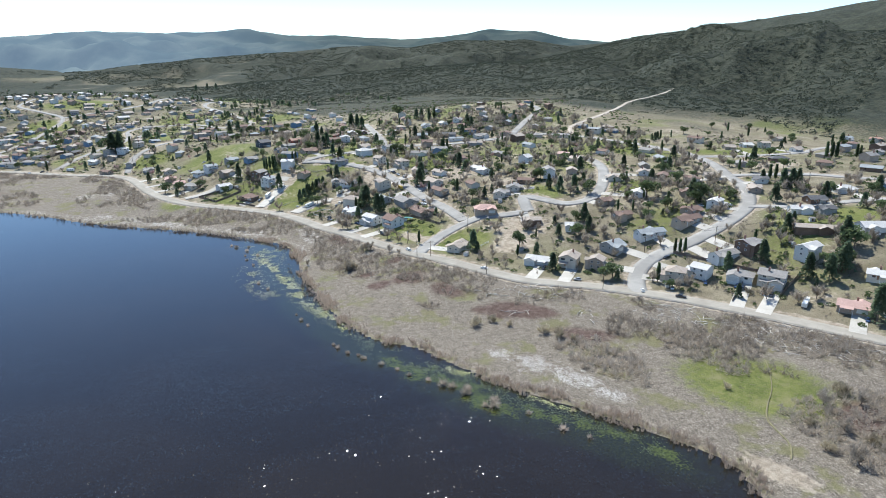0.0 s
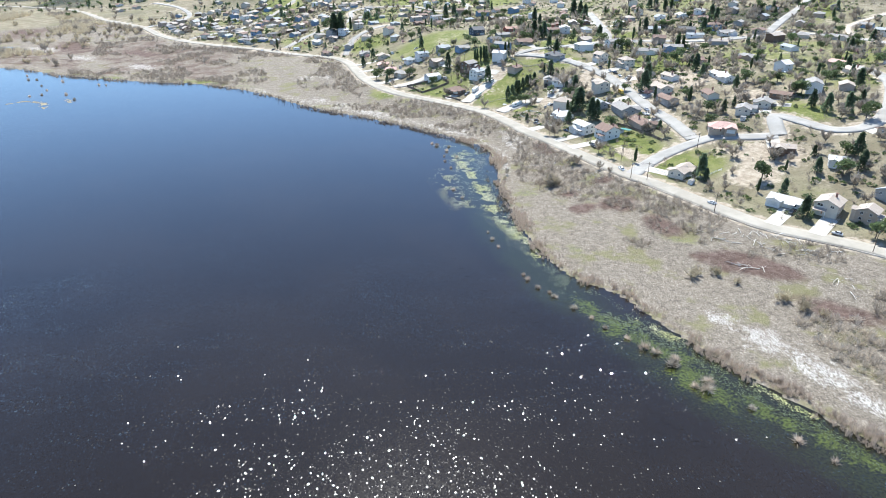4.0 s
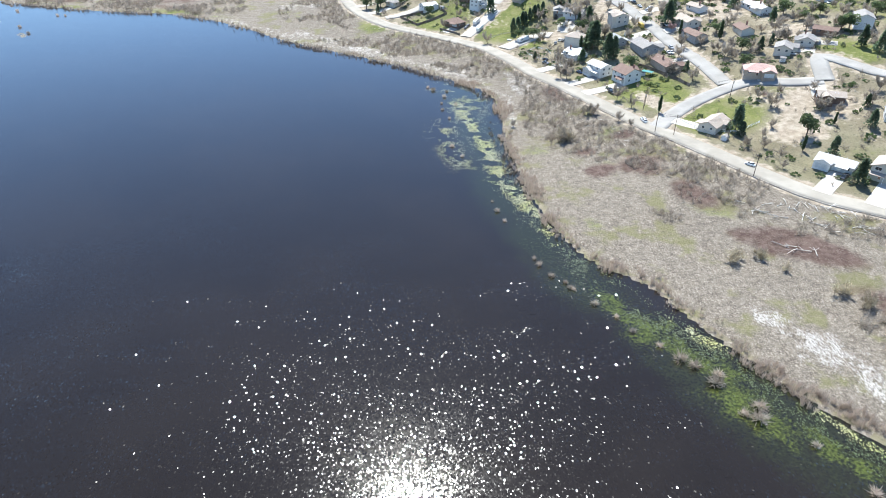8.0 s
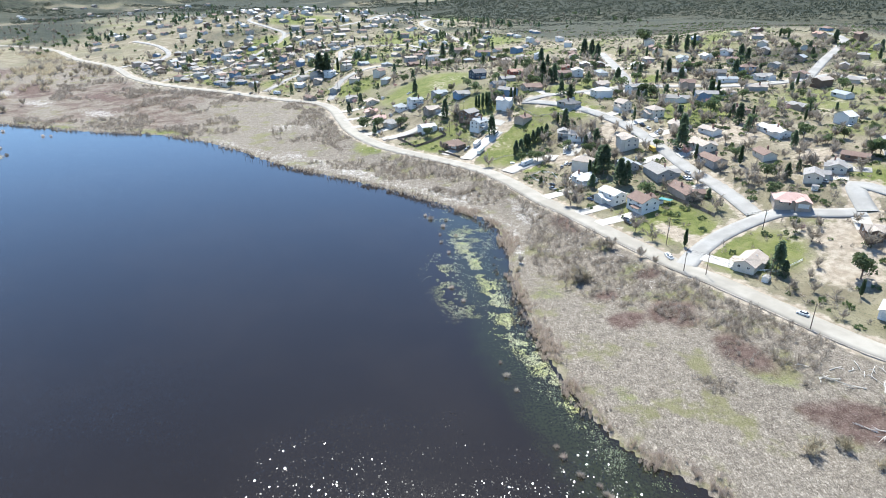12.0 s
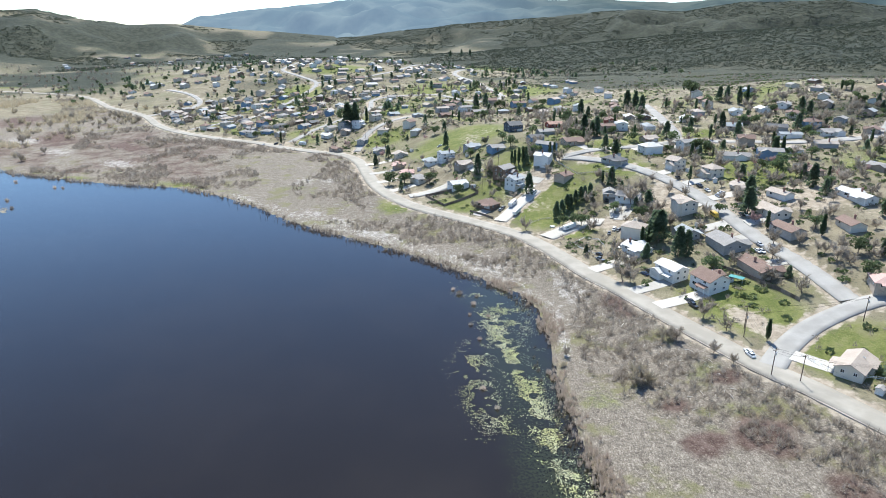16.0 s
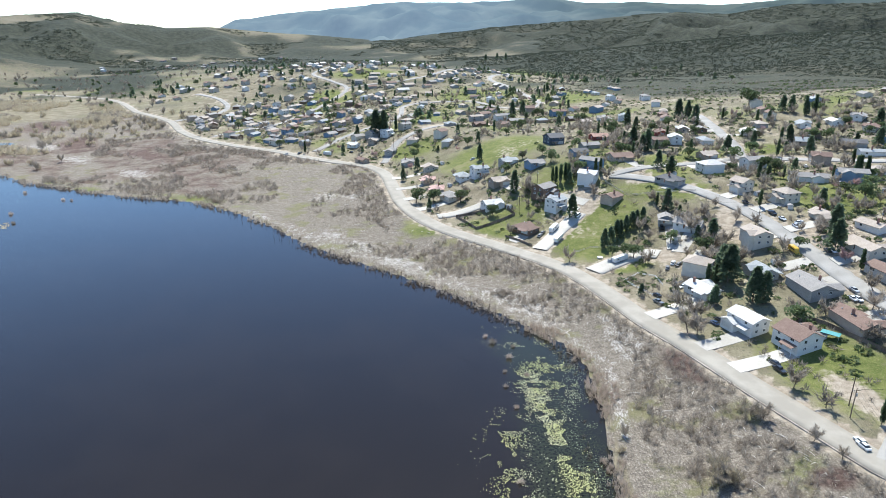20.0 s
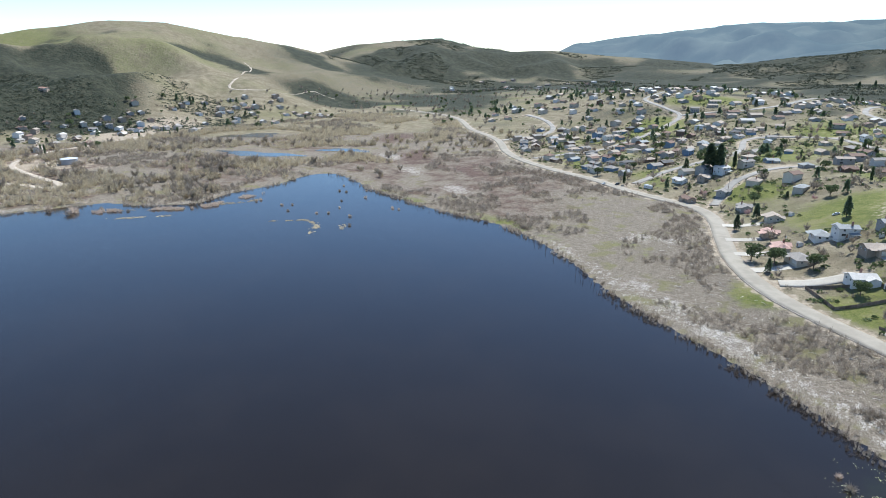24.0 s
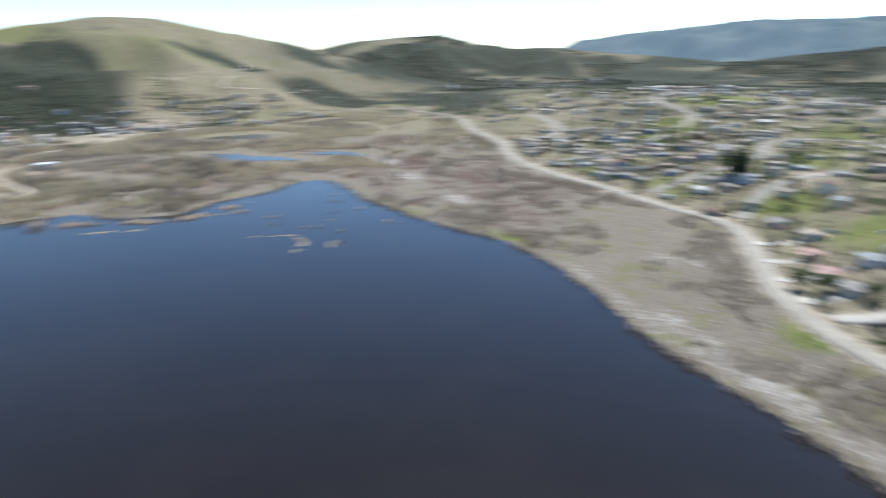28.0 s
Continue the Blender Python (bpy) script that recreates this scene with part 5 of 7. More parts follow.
rng = random.Random(11)
zones = [((-390, -90, 660, 1000), 100, 15), ((-330, 60, 1000, 1420), 84, 19), ((230, 460, 420, 660), 26, 20), ((-80, 200, 600, 1000), 48, 20), ((-1110, -870, 490, 1080), 64, 15),
         ((330, 620, 60, 330), 24, 22), ((-1150, -650, 1700, 2300), 16, 60), ((60, 320, 250, 560), 16, 20), ((-560, -300, 1050, 1500), 36, 22)]
for (xa, xb, ya, yb), count, gap in zones:
    placed, tries = 0, 0
    remote = ya >= 1000 or xa < -800
    while placed < count and tries < 1500:
        tries += 1
        x, y = rng.uniform(xa, xb), rng.uniform(ya, yb)
        if any((x - h[0]) ** 2 + (y - h[1]) ** 2 < (gap if h[2] < 30 else gap) ** 2 for h in HOUSES):
            continue
        dr1 = float(road_distance(np.array([x]), np.array([y]))[0])
        if (x > -600 and dr1 < 22) or float(clearance(np.array([x]), np.array([y]))[0]) < 9:
            continue
        pts = min(all_lines, key=lambda L: np.hypot(L[:, 0] - x, L[:, 1] - y).min())
        i = min(max(int(np.hypot(pts[:, 0] - x, pts[:, 1] - y).argmin()), 1), len(pts) - 2)
        if np.hypot(*(pts[i] - (x, y))) > 70 and x > -600 and rng.random() < 0.6:
            continue
        t = pts[i + 1] - pts[i - 1]
        n = np.array((-t[1], t[0]))
        n = n if n @ (pts[i] - (x, y)) > 0 else -n
        if remote:
            turn, HL, HD = int(math.degrees(math.atan2(n[1], n[0])) + 90), rng.randint(12, 18) / 2, rng.randint(8, 11) / 2
            far_house(int(x), int(y), turn, HL, HD, rng.choice((2.9, 2.9, 5.6)), rng.randrange(4))
            placed += 1
            continue
        house(int(x), int(y), int(math.degrees(math.atan2(n[1], n[0])) + 90 + rng.uniform(-12, 12)), rng.randint(12, 18), rng.randint(8, 11), rng.choice((1, 1, 1, 2)),
              rng.choice(("grey", "grey", "brown", "tan", "tan", "blue", "dark", "grey", "brown")), rng.choice(("white", "cream", "tan", "cream", "grey", "brown", "blue")), rng.choice(("gable", "gable", "hip")), False, True)
        placed += 1


for pieces, mats, nm in ((FAR_WALLS, ("white", "cream", "tan", "grey"), "walls"), (FAR_ROOFS, ("grey", "tan", "brown", "pale"), "roofs")):
    for pc, mt in zip(pieces, mats):
        if pc:
            tagged(new("distant_houses", mesh_of("distant_houses", *join(*pc), (WALLS if nm == "walls" else ROOFS)[mt])), f"{mt} {nm} of distant houses across the valley", "houses", kind="stuff")
tagged(new("distant_windows", mesh_of("distant_windows", *join(*FAR_GLASS), M_GLASS)), "dark windows of distant houses across the valley", "windows", kind="stuff")


# ---- trees ----
def cards(rs, centres, dirs, size, width, droop=0.0):
    """Small three-cornered leaf tufts that point along dirs."""
    n = len(centres)
    d = dirs / (np.linalg.norm(dirs, axis=1, keepdims=True) + 1e-9)
    side = np.cross(d, rs.normal(size=(n, 3)))
    side /= np.linalg.norm(side, axis=1, keepdims=True) + 1e-9
    size = np.asarray(size).reshape(-1, 1) * np.ones((n, 1))
    tip = centres + d * size
    tip[:, 2] -= droop * size[:, 0]
    v = np.stack([centres - side * size * width, centres + side * size * width, tip], 1).reshape(-1, 3)
    return v, np.arange(3 * n).reshape(-1, 3)


def conifer_meshes(seed, h, r, narrow=False, n=650):
    rs = np.random.RandomState(seed)
    t = rs.rand(n) ** 0.75
    layer = np.floor(t * 13 + rs.rand(n) * 0.35) / 13
    lean = 1 + 0.25 * np.sin(rs.rand() * 6 + 9 * layer)
    prof = (1 - t) ** (0.45 if narrow else 0.8) * (np.minimum(1, t / 0.08) if narrow else 1)
    ang = rs.rand(n) * 2 * np.pi
    blob = 0.78 + 0.3 * np.sin(3 * ang + seed + 7 * layer) * (0.3 if narrow else 1)
    rad = r * prof * np.sqrt(rs.rand(n) * 0.75 + 0.25) * lean * blob
    c = np.stack([rad * np.cos(ang), rad * np.sin(ang), h * (0.08 + 0.92 * t)], -1)
    d = np.stack([np.cos(ang), np.sin(ang), np.full(n, 1.6 if narrow else -0.05)], -1) + rs.normal(scale=0.45, size=(n, 3))
    v, f = cards(rs, c, d, h * 0.095 * (0.6 + 0.8 * rs.rand(n)), 0.5, 0.1)
    return fast_mesh("crown", v, f, M_CYPRESS if narrow else M_CONIFER), mesh_of("trunk", *tube([(0, 0, -0.6), (0, 0, h * 0.3), (0, 0, h * 0.93)], [h * 0.02, h * 0.015, h * 0.004], 6), M_TRUNK)


def oak_meshes(seed, h, r, n=640, mat=None):
    rs = np.random.RandomState(seed)
    k = 9
    lob = np.stack([rs.normal(scale=r * 0.45, size=k), rs.normal(scale=r * 0.45, size=k), h * (0.5 + 0.32 * rs.rand(k))], -1)
    size = r * (0.38 + 0.25 * rs.rand(k))
    which = rs.randint(0, k, n)
    d = rs.normal(size=(n, 3))
    d /= np.linalg.norm(d, axis=1, keepdims=True)
    d[:, 2] = np.abs(d[:, 2]) * np.where(rs.rand(n) < 0.75, 1, -1)
    c = lob[which] + d * (size[which] * (0.65 + 0.4 * rs.rand(n)))[:, None] * (1, 1, 0.75)
    v, f = cards(rs, c, d + rs.normal(scale=0.7, size=(n, 3)), h * 0.09 * (0.6 + 0.8 * rs.rand(n)), 0.6)
    limbs = [tube([(0, 0, -0.6), (0.05, 0, h * 0.22), (0.1, 0.05, h * 0.42)], [h * 0.035, h * 0.028, h * 0.018], 6)]
    for p in lob[:5]:
        limbs.append(tube([(0.08, 0.02, h * 0.3), tuple(0.5 * p + np.array((0, 0, h * 0.14))), tuple(p)], [h * 0.016, h * 0.011, h * 0.004], 5))
    return fast_mesh("crown", v, f, mat or M_OAK), mesh_of("trunk", *join(*limbs), M_TRUNK)


def bare_meshes(seed, h, r, n=660, mat=None, stems=1):
    """A leafless tree: limbs that fork, and fine twigs."""
    rs = np.random.RandomState(seed)
    limbs, tips = [], []
    for s in range(stems):
        foot = np.array((rs.normal(scale=0.25 * (stems - 1)), rs.normal(scale=0.25 * (stems - 1)), -0.4))
        top = foot + np.array((rs.normal(scale=r * 0.25), rs.normal(scale=r * 0.25), h * (0.35 if stems == 1 else 0.2)))
        limbs.append(tube([foot, 0.5 * (foot + top), top], [h * 0.025 / stems ** 0.5, h * 0.02 / stems ** 0.5, h * 0.014 / stems ** 0.5], 5))
        for _ in range(7 if stems == 1 else 3):
            a, up = rs.rand() * 2 * np.pi, 0.3 + 0.65 * rs.rand()
            q = foot + (top - foot) * (0.6 + 0.4 * rs.rand())
            out = np.array((np.cos(a) * r * (1.05 - 0.6 * up), np.sin(a) * r * (1.05 - 0.6 * up), h * (0.18 + 0.5 * up)))
            mid = q + out * 0.5 + rs.normal(scale=0.06 * h, size=3) * (1, 1, 0.3)
            end = q + out
            limbs.append(tube([q, mid, end], [h * 0.011, h * 0.007, h * 0.002], 4))
            tips += [(q + (mid - q) * u, out) for u in (0.5, 0.8)] + [(mid + (end - mid) * u, out) for u in (0.0, 0.3, 0.6, 0.9)]
    pos, way = np.array([p for p, _ in tips]), np.array([d for _, d in tips])
    which = rs.randint(0, len(tips), n)
    d = way[which] / np.linalg.norm(way[which], axis=1, keepdims=True) + rs.normal(scale=0.65, size=(n, 3))
    d[:, 2] += 0.25
    c = pos[which] + rs.normal(scale=0.05 * h, size=(n, 3))
    v, f = cards(rs, c, d, h * 0.17 * (0.5 + 0.9 * rs.rand(n)), 0.085)
    return fast_mesh("crown", v, f, mat or M_TWIG), mesh_of("trunk", *join(*limbs), M_TRUNK)


KINDS = {
    "conifer": ("conifer_tree", "dark green conifer with a ragged pointed crown", "tree", [conifer_meshes(s, 12, rr, n=n) for s, rr, n in ((1, 3.6, 620), (2, 3.0, 540), (3, 4.2, 660))]),
    "cypress": ("cypress_tree", "tall narrow dark green cypress", "tree", [conifer_meshes(s, 10, 0.95, True, 420) for s in (11, 12)]),
    "oak": ("evergreen_tree", "round-crowned dark green tree beside the houses", "tree", [oak_meshes(s, 9, 4.0) for s in (21, 22, 23)]),
    "bare": ("bare_tree", "leafless grey-brown tree with fine twigs", "tree", [bare_meshes(s, 9, 4.2) for s in (31, 32, 33, 34)]),
    "blossom": ("blossom_tree", "small fruit tree in pale pink blossom", "tree", [bare_meshes(s, 6, 3.0, 800, M_BLOSSOM) for s in (41, 42)]),
    "willow": ("willow_tree", "many-stemmed willow with yellowish budding twigs", "tree", [bare_meshes(s, 7, 3.6, 900, M_WILLOW, 6) for s in (51, 52, 53)]),
}
FIRST = {}


def tree(kind, x, y, scale=1.0, spin=0.0, sink=0.0, variant=0):
    name, label, cat, meshes = KINDS[kind]
    variant %= len(meshes)
    m = pose(x, y, height(x, y) - sink, 0, 0, spin) @ Matrix.Diagonal((scale, scale, scale * 1.0, 1))
    if (kind, variant) not in FIRST:
        root = new(name, None)
        crown, trunk = meshes[variant]
        part("trunk", trunk, root), part("crown", crown, root)
        FIRST[kind, variant] = tagged(root, label, cat, "trees of the valley")
        root.matrix_basis = m
        return root
    first = FIRST[kind, variant]
    saved = first.matrix_basis.copy()
    first.matrix_basis = Matrix.Identity(4)
    ob = copy_thing(first, m)
    first.matrix_basis = saved
    return ob


tree("conifer", 152, 173, 1.15, 0, 0.1, 0)
tree("oak", 179, 159, 1.2, 47, 0.1, 1)
tree("conifer", 308, 30, 1.4, 94, 0.1, 2)
tree("conifer", 291, 37, 1.2, 141, 0.1, 3)
tree("conifer", 297, 29, 1.2, 188, 0.1, 0)
tree("conifer", 329, 46, 1.5, 235, 0.1, 1)
tree("oak", 330, 41, 1.5, 282, 0.1, 2)
tree("conifer", 283, -8, 1.6, 329, 0.1, 3)
tree("conifer", 321, 78, 1.0, 16, 0.1, 0)
tree("oak", 319, 148, 1.6, 63, 0.1, 1)
tree("conifer", 320, 158, 1.2, 110, 0.1, 2)
tree("oak", 205, 94, 1.1, 157, 0.1, 3)
tree("oak", 199, 94, 1.0, 204, 0.1, 0)
tree("conifer", 264, 67, 1.0, 251, 0.1, 1)
tree("conifer", 286, 63, 1.1, 298, 0.1, 2)
tree("conifer", 394, 145, 1.2, 345, 0.1, 3)
tree("conifer", 398, 141, 1.2, 32, 0.1, 0)
tree("conifer", 402, 139, 1.2, 79, 0.1, 1)
tree("conifer", 359, 121, 1.1, 126, 0.1, 2)
tree("cypress", 404, 166, 1.2, 173, 0.1, 3)
tree("cypress", 408, 164, 1.2, 220, 0.1, 0)
tree("cypress", 507, 198, 1.4, 267, 0.1, 1)
tree("cypress", 511, 196, 1.4, 314, 0.1, 2)
tree("cypress", 513, 193, 1.4, 1, 0.1, 3)
tree("cypress", 529, 186, 1.2, 48, 0.1, 0)
tree("cypress", 255, 100, 0.9, 95, 0.1, 1)
tree("cypress", 257, 98, 0.9, 142, 0.1, 2)
tree("cypress", 260, 97, 0.9, 189, 0.1, 3)
tree("conifer", 294, 263, 1.1, 236, 0.1, 0)
tree("conifer", 247, 236, 1.0, 283, 0.1, 1)
tree("conifer", 251, 226, 1.0, 330, 0.1, 2)
tree("conifer", 260, 220, 1.1, 17, 0.1, 3)
tree("conifer", 229, 154, 0.9, 64, 0.1, 0)
tree("conifer", 378, 540, 0.9, 111, 0.1, 1)
tree("oak", 265, 209, 1.2, 158, 0.1, 2)
tree("oak", 295, 177, 1.6, 205, 0.1, 3)
tree("bare", 312, 181, 1.6, 252, 0.1, 0)
tree("bare", 405, 343, 1.3, 299, 0.1, 1)
tree("oak", 314, 32, 1.2, 346, 0.1, 2)
tree("oak", -99, 674, 2.6, 33, 0.1, 3)
tree("conifer", -102, 672, 2.2, 80, 0.1, 0)
tree("conifer", -94, 672, 2.1, 127, 0.1, 1)
tree("cypress", 51, 443, 1.0, 174, 0.1, 2)
tree("cypress", 53, 441, 1.1, 221, 0.1, 3)
tree("cypress", 56, 441, 1.2, 268, 0.1, 0)
tree("cypress", 59, 441, 1.2, 315, 0.1, 1)
tree("cypress", 61, 440, 1.2, 2, 0.1, 2)
tree("cypress", 79, 445, 1.0, 49, 0.1, 3)
tree("cypress", 82, 444, 1.0, 96, 0.1, 0)
tree("conifer", 70, 357, 0.9, 143, 0.1, 1)
tree("conifer", 74, 361, 0.8, 190, 0.1, 2)
tree("conifer", 78, 365, 0.9, 237, 0.1, 3)
tree("conifer", 80, 367, 0.8, 284, 0.1, 0)
tree("conifer", 84, 371, 0.8, 331, 0.1, 1)
tree("conifer", 88, 374, 0.8, 18, 0.1, 2)
tree("conifer", 91, 377, 0.7, 65, 0.1, 3)
tree("conifer", 95, 379, 0.7, 112, 0.1, 0)
tree("oak", 72, 345, 0.8, 159, 0.1, 1)
tree("oak", 78, 345, 0.8, 206, 0.1, 2)
tree("oak", 82, 341, 0.9, 253, 0.1, 3)
tree("conifer", 119, 285, 1.3, 300, 0.1, 0)
tree("conifer", 122, 282, 1.2, 347, 0.1, 1)
tree("conifer", 115, 303, 1.5, 34, 0.1, 2)
tree("conifer", 114, 309, 1.3, 81, 0.1, 3)
tree("bare", 118, 334, 1.3, 128, 0.1, 0)
tree("bare", 115, 356, 1.4, 175, 0.1, 1)
tree("bare", 111, 365, 1.2, 222, 0.1, 2)
tree("bare", 86, 264, 1.2, 269, 0.1, 3)
tree("bare", 89, 262, 1.1, 316, 0.1, 0)
tree("bare", 91, 275, 1.1, 3, 0.1, 1)
tree("cypress", 107, 306, 0.9, 50, 0.1, 2)
tree("cypress", 110, 305, 0.9, 97, 0.1, 3)
tree("conifer", 58, 397, 1.2, 144, 0.1, 0)
tree("conifer", 26, 442, 1.2, 191, 0.1, 1)
tree("oak", -41, 457, 1.2, 238, 0.1, 2)
tree("oak", -29, 454, 1.2, 285, 0.1, 3)
tree("oak", 11, 414, 0.9, 332, 0.1, 0)
tree("bare", 21, 385, 0.8, 19, 0.1, 1)
tree("conifer", 166, 315, 1.3, 66, 0.1, 2)
tree("conifer", 173, 330, 1.3, 113, 0.1, 3)
tree("conifer", 120, 447, 1.0, 160, 0.1, 0)
tree("conifer", 124, 433, 1.0, 207, 0.1, 1)
tree("oak", 176, 467, 1.0, 254, 0.1, 2)
tree("cypress", 228, 412, 1.3, 301, 0.1, 3)
tree("cypress", 231, 410, 1.3, 348, 0.1, 0)
tree("cypress", 226, 412, 1.3, 35, 0.1, 1)
tree("oak", 209, 371, 1.2, 82, 0.1, 2)
tree("oak", 259, 655, 2.0, 129, 0.1, 3)
tree("conifer", 268, 606, 1.2, 176, 0.1, 0)
tree("conifer", 274, 603, 1.2, 223, 0.1, 1)
tree("cypress", 279, 589, 1.6, 270, 0.1, 2)
tree("cypress", 286, 587, 1.6, 317, 0.1, 3)
tree("conifer", 184, 623, 1.6, 4, 0.1, 0)
tree("conifer", 190, 616, 1.5, 51, 0.1, 1)
tree("conifer", 192, 601, 1.3, 98, 0.1, 2)
tree("conifer", 116, 503, 1.3, 145, 0.1, 3)
tree("conifer", 124, 493, 1.3, 192, 0.1, 0)
tree("conifer", 136, 611, 1.3, 239, 0.1, 1)
tree("oak", 53, 474, 1.0, 286, 0.1, 2)
tree("conifer", 52, 754, 1.3, 333, 0.1, 3)
tree("conifer", 41, 760, 1.3, 20, 0.1, 0)
tree("conifer", 3, 525, 1.1, 67, 0.1, 1)
tree("cypress", -83, 683, 1.5, 114, 0.1, 2)
tree("bare", 138, 360, 0.9, 161, 0.1, 3)
tree("oak", 154, 323, 0.7, 208, 0.1, 0)
tree("bare", 157, 267, 1.0, 255, 0.1, 1)
tree("bare", 164, 279, 1.0, 302, 0.1, 2)
tree("oak", 317, 1345, 1.4, 349, 0.1, 3)
tree("oak", 381, 1445, 1.2, 36, 0.1, 0)
tree("conifer", 431, 1430, 1.2, 83, 0.1, 1)
tree("conifer", 26, 2008, 1.6, 130, 0.1, 2)
tree("conifer", 61, 2039, 1.6, 177, 0.1, 3)
tree("conifer", 86, 2006, 1.6, 224, 0.1, 0)
tree("cypress", -845, 470, 1.2, 271, 0.1, 1)
tree("cypress", -840, 472, 1.2, 318, 0.1, 2)
tree("conifer", -1103, 856, 1.2, 5, 0.1, 3)
tree("conifer", -1095, 880, 1.2, 52, 0.1, 0)
tree("conifer", -1098, 889, 1.1, 99, 0.1, 1)
tree("oak", -1047, 618, 1.3, 146, 0.1, 2)
tree("oak", -843, 543, 1.0, 193, 0.1, 3)
tree("conifer", -1024, 978, 1.1, 240, 0.1, 0)
tree("willow", -435, 591, 0.8, 287, 0.1, 1)

REMOTE, BARE = {}, [20]
rng = random.Random(21)
house_xy = np.array([(h[0], h[1]) for h in HOUSES], float)
tree_zones = [((90, 460, 20, 620), 300, 6), ((-330, 120, 430, 1000), 260, 8), ((-420, 260, 1000, 1500), 170, 12), ((-1130, -840, 470, 1100), 110, 10), ((-1100, -650, 1150, 1550), 90, 14),
              ((-700, -560, 1080, 1180), 24, 8), ((420, 640, 50, 420), 60, 12), ((80, 420, 1000, 1750), 26, 22), ((-900, -500, 1550, 2300), 60, 30), ((30, 130, 330, 440), 24, 6), ((95, 430, 20, 560), 260, 5), ((-330, 120, 430, 1000), 160, 8), ((-620, -80, 1000, 1700), 260, 12), ((-1120, -600, 1100, 1750), 170, 14), ((60, 460, 30, 620), 200, 5), ((70, 460, 30, 620), 230, 5), ((-880, -560, 320, 640), 220, 8), ((-760, -380, 560, 960), 170, 8), ((-680, -470, 385, 600), 150, 6)]
for (xa, xb, ya, yb), count, gap in tree_zones:
    xs = np.array([rng.uniform(xa, xb) for _ in range(count * 4)])
    ys = np.array([rng.uniform(ya, yb) for _ in range(count * 4)])
    okay = clearance(xs, ys) > 1.8
    swamp = (xb <= -380) & (yb <= 1000) & (xa > -890)
    okay &= ((road_distance(xs, ys) > 8) | (xs < -520) | swamp) & (shore_distance(xs, ys) > 8)
    if swamp:
        okay &= (noise2(xs, ys, 70, 56) > -0.35) & (patches(xs, ys, OPEN_PONDS) < 0.04)
    okay &= np.hypot(xs[:, None] - house_xy[None, :, 0], ys[:, None] - house_xy[None, :, 1]).min(1) > 9.5
    okay &= patches(xs, ys, GRASS[:4] + GRASS[7:10]) < 0.45
    placed, remote = 0, ya >= 1000 or xa < -800
    for x, y, good in zip(xs, ys, okay):
        if not good or placed >= count:
            continue
        r = rng.random()
        if (xa, count) == (70, 230):
            REMOTE.setdefault(("bare", rng.randrange(4)), []).append((x, y, rng.uniform(0.6, 1.1), rng.uniform(0, 6.28)))
            placed += 1
            continue
        if swamp:
            kind = "willow" if r < 0.6 else "bare"
            REMOTE.setdefault((kind, rng.randrange(len(KINDS[kind][3]))), []).append((x, y, rng.uniform(0.6, 1.35), rng.uniform(0, 6.28)))
            placed += 1
            continue
        if x < -640 and y > 1000:
            kind = "bare" if r < 0.85 else "oak"
        elif y > 1000:
            kind = "conifer" if r < 0.35 else "oak" if r < 0.6 else "bare"
        else:
            kind = "bare" if r < 0.55 else "conifer" if r < 0.68 else "oak" if r < 0.88 else "cypress" if r < 0.97 else "blossom"
        if remote or y > 740 or (kind == "bare" and BARE[0] >= 170):
            REMOTE.setdefault((kind, rng.randrange(len(KINDS[kind][3]))), []).append((x, y, rng.uniform(0.5, 1.1), rng.uniform(0, 6.28)))
            placed += 1
            continue
        BARE[0] += kind == "bare"
        tree(kind, x, y, rng.uniform(0.55, 1.15) if kind != "conifer" else rng.uniform(0.4, 1.15), rng.uniform(0, 360), 0.1, rng.randrange(4))
        placed += 1


# a grove where the shore road bends out of sight
for x, y in zip(np.linspace(-378, -446, 26), np.linspace(800, 880, 26)):
    REMOTE.setdefault((rng.choice(("bare", "willow")), rng.randrange(3)), []).append((x - rng.uniform(8, 20), y - rng.uniform(-3, 6), rng.uniform(0.7, 1.15), rng.uniform(0, 6.28)))


def arrays(me):
    v = np.zeros(len(me.vertices) * 3)
    me.vertices.foreach_get("co", v)
    me.calc_loop_triangles()
    f = np.zeros(len(me.loop_triangles) * 3, np.int32)
    me.loop_triangles.foreach_get("vertices", f)
    return v.reshape(-1, 3), f.reshape(-1, 3)


# trees too far off to be told apart
for (kind, variant), rows in REMOTE.items():
    q = np.array(rows)
    z = sheet(q[:, 0], q[:, 1]) - 0.1
    for me in KINDS[kind][3][variant]:
        v, f = arrays(me)
        if me.name.startswith("crown"):
            skip, grow = (5, 1.9) if kind == "bare" else (9, 2.5)
            corner = v[f[::skip]]
            mid = corner.mean(1, keepdims=True)
            v = (mid + (corner - mid) * grow).reshape(-1, 3)
            f = np.arange(len(v)).reshape(-1, 3)
        c, s = np.cos(q[:, 3])[:, None] * q[:, 2][:, None], np.sin(q[:, 3])[:, None] * q[:, 2][:, None]
        vx, vy = v[None, :, 0] * c - v[None, :, 1] * s + q[:, 0][:, None], v[None, :, 0] * s + v[None, :, 1] * c + q[:, 1][:, None]
        allv = np.stack([vx, vy, v[None, :, 2] * q[:, 2][:, None] + z[:, None]], -1).reshape(-1, 3)
        allf = (f[None] + (np.arange(len(q)) * len(v))[:, None, None]).reshape(-1, 3)
        tagged(new("distant_trees", fast_mesh("distant_trees", allv, allf, me.materials[0])), KINDS[kind][1] + ", among others of its kind", "trees", kind="stuff")


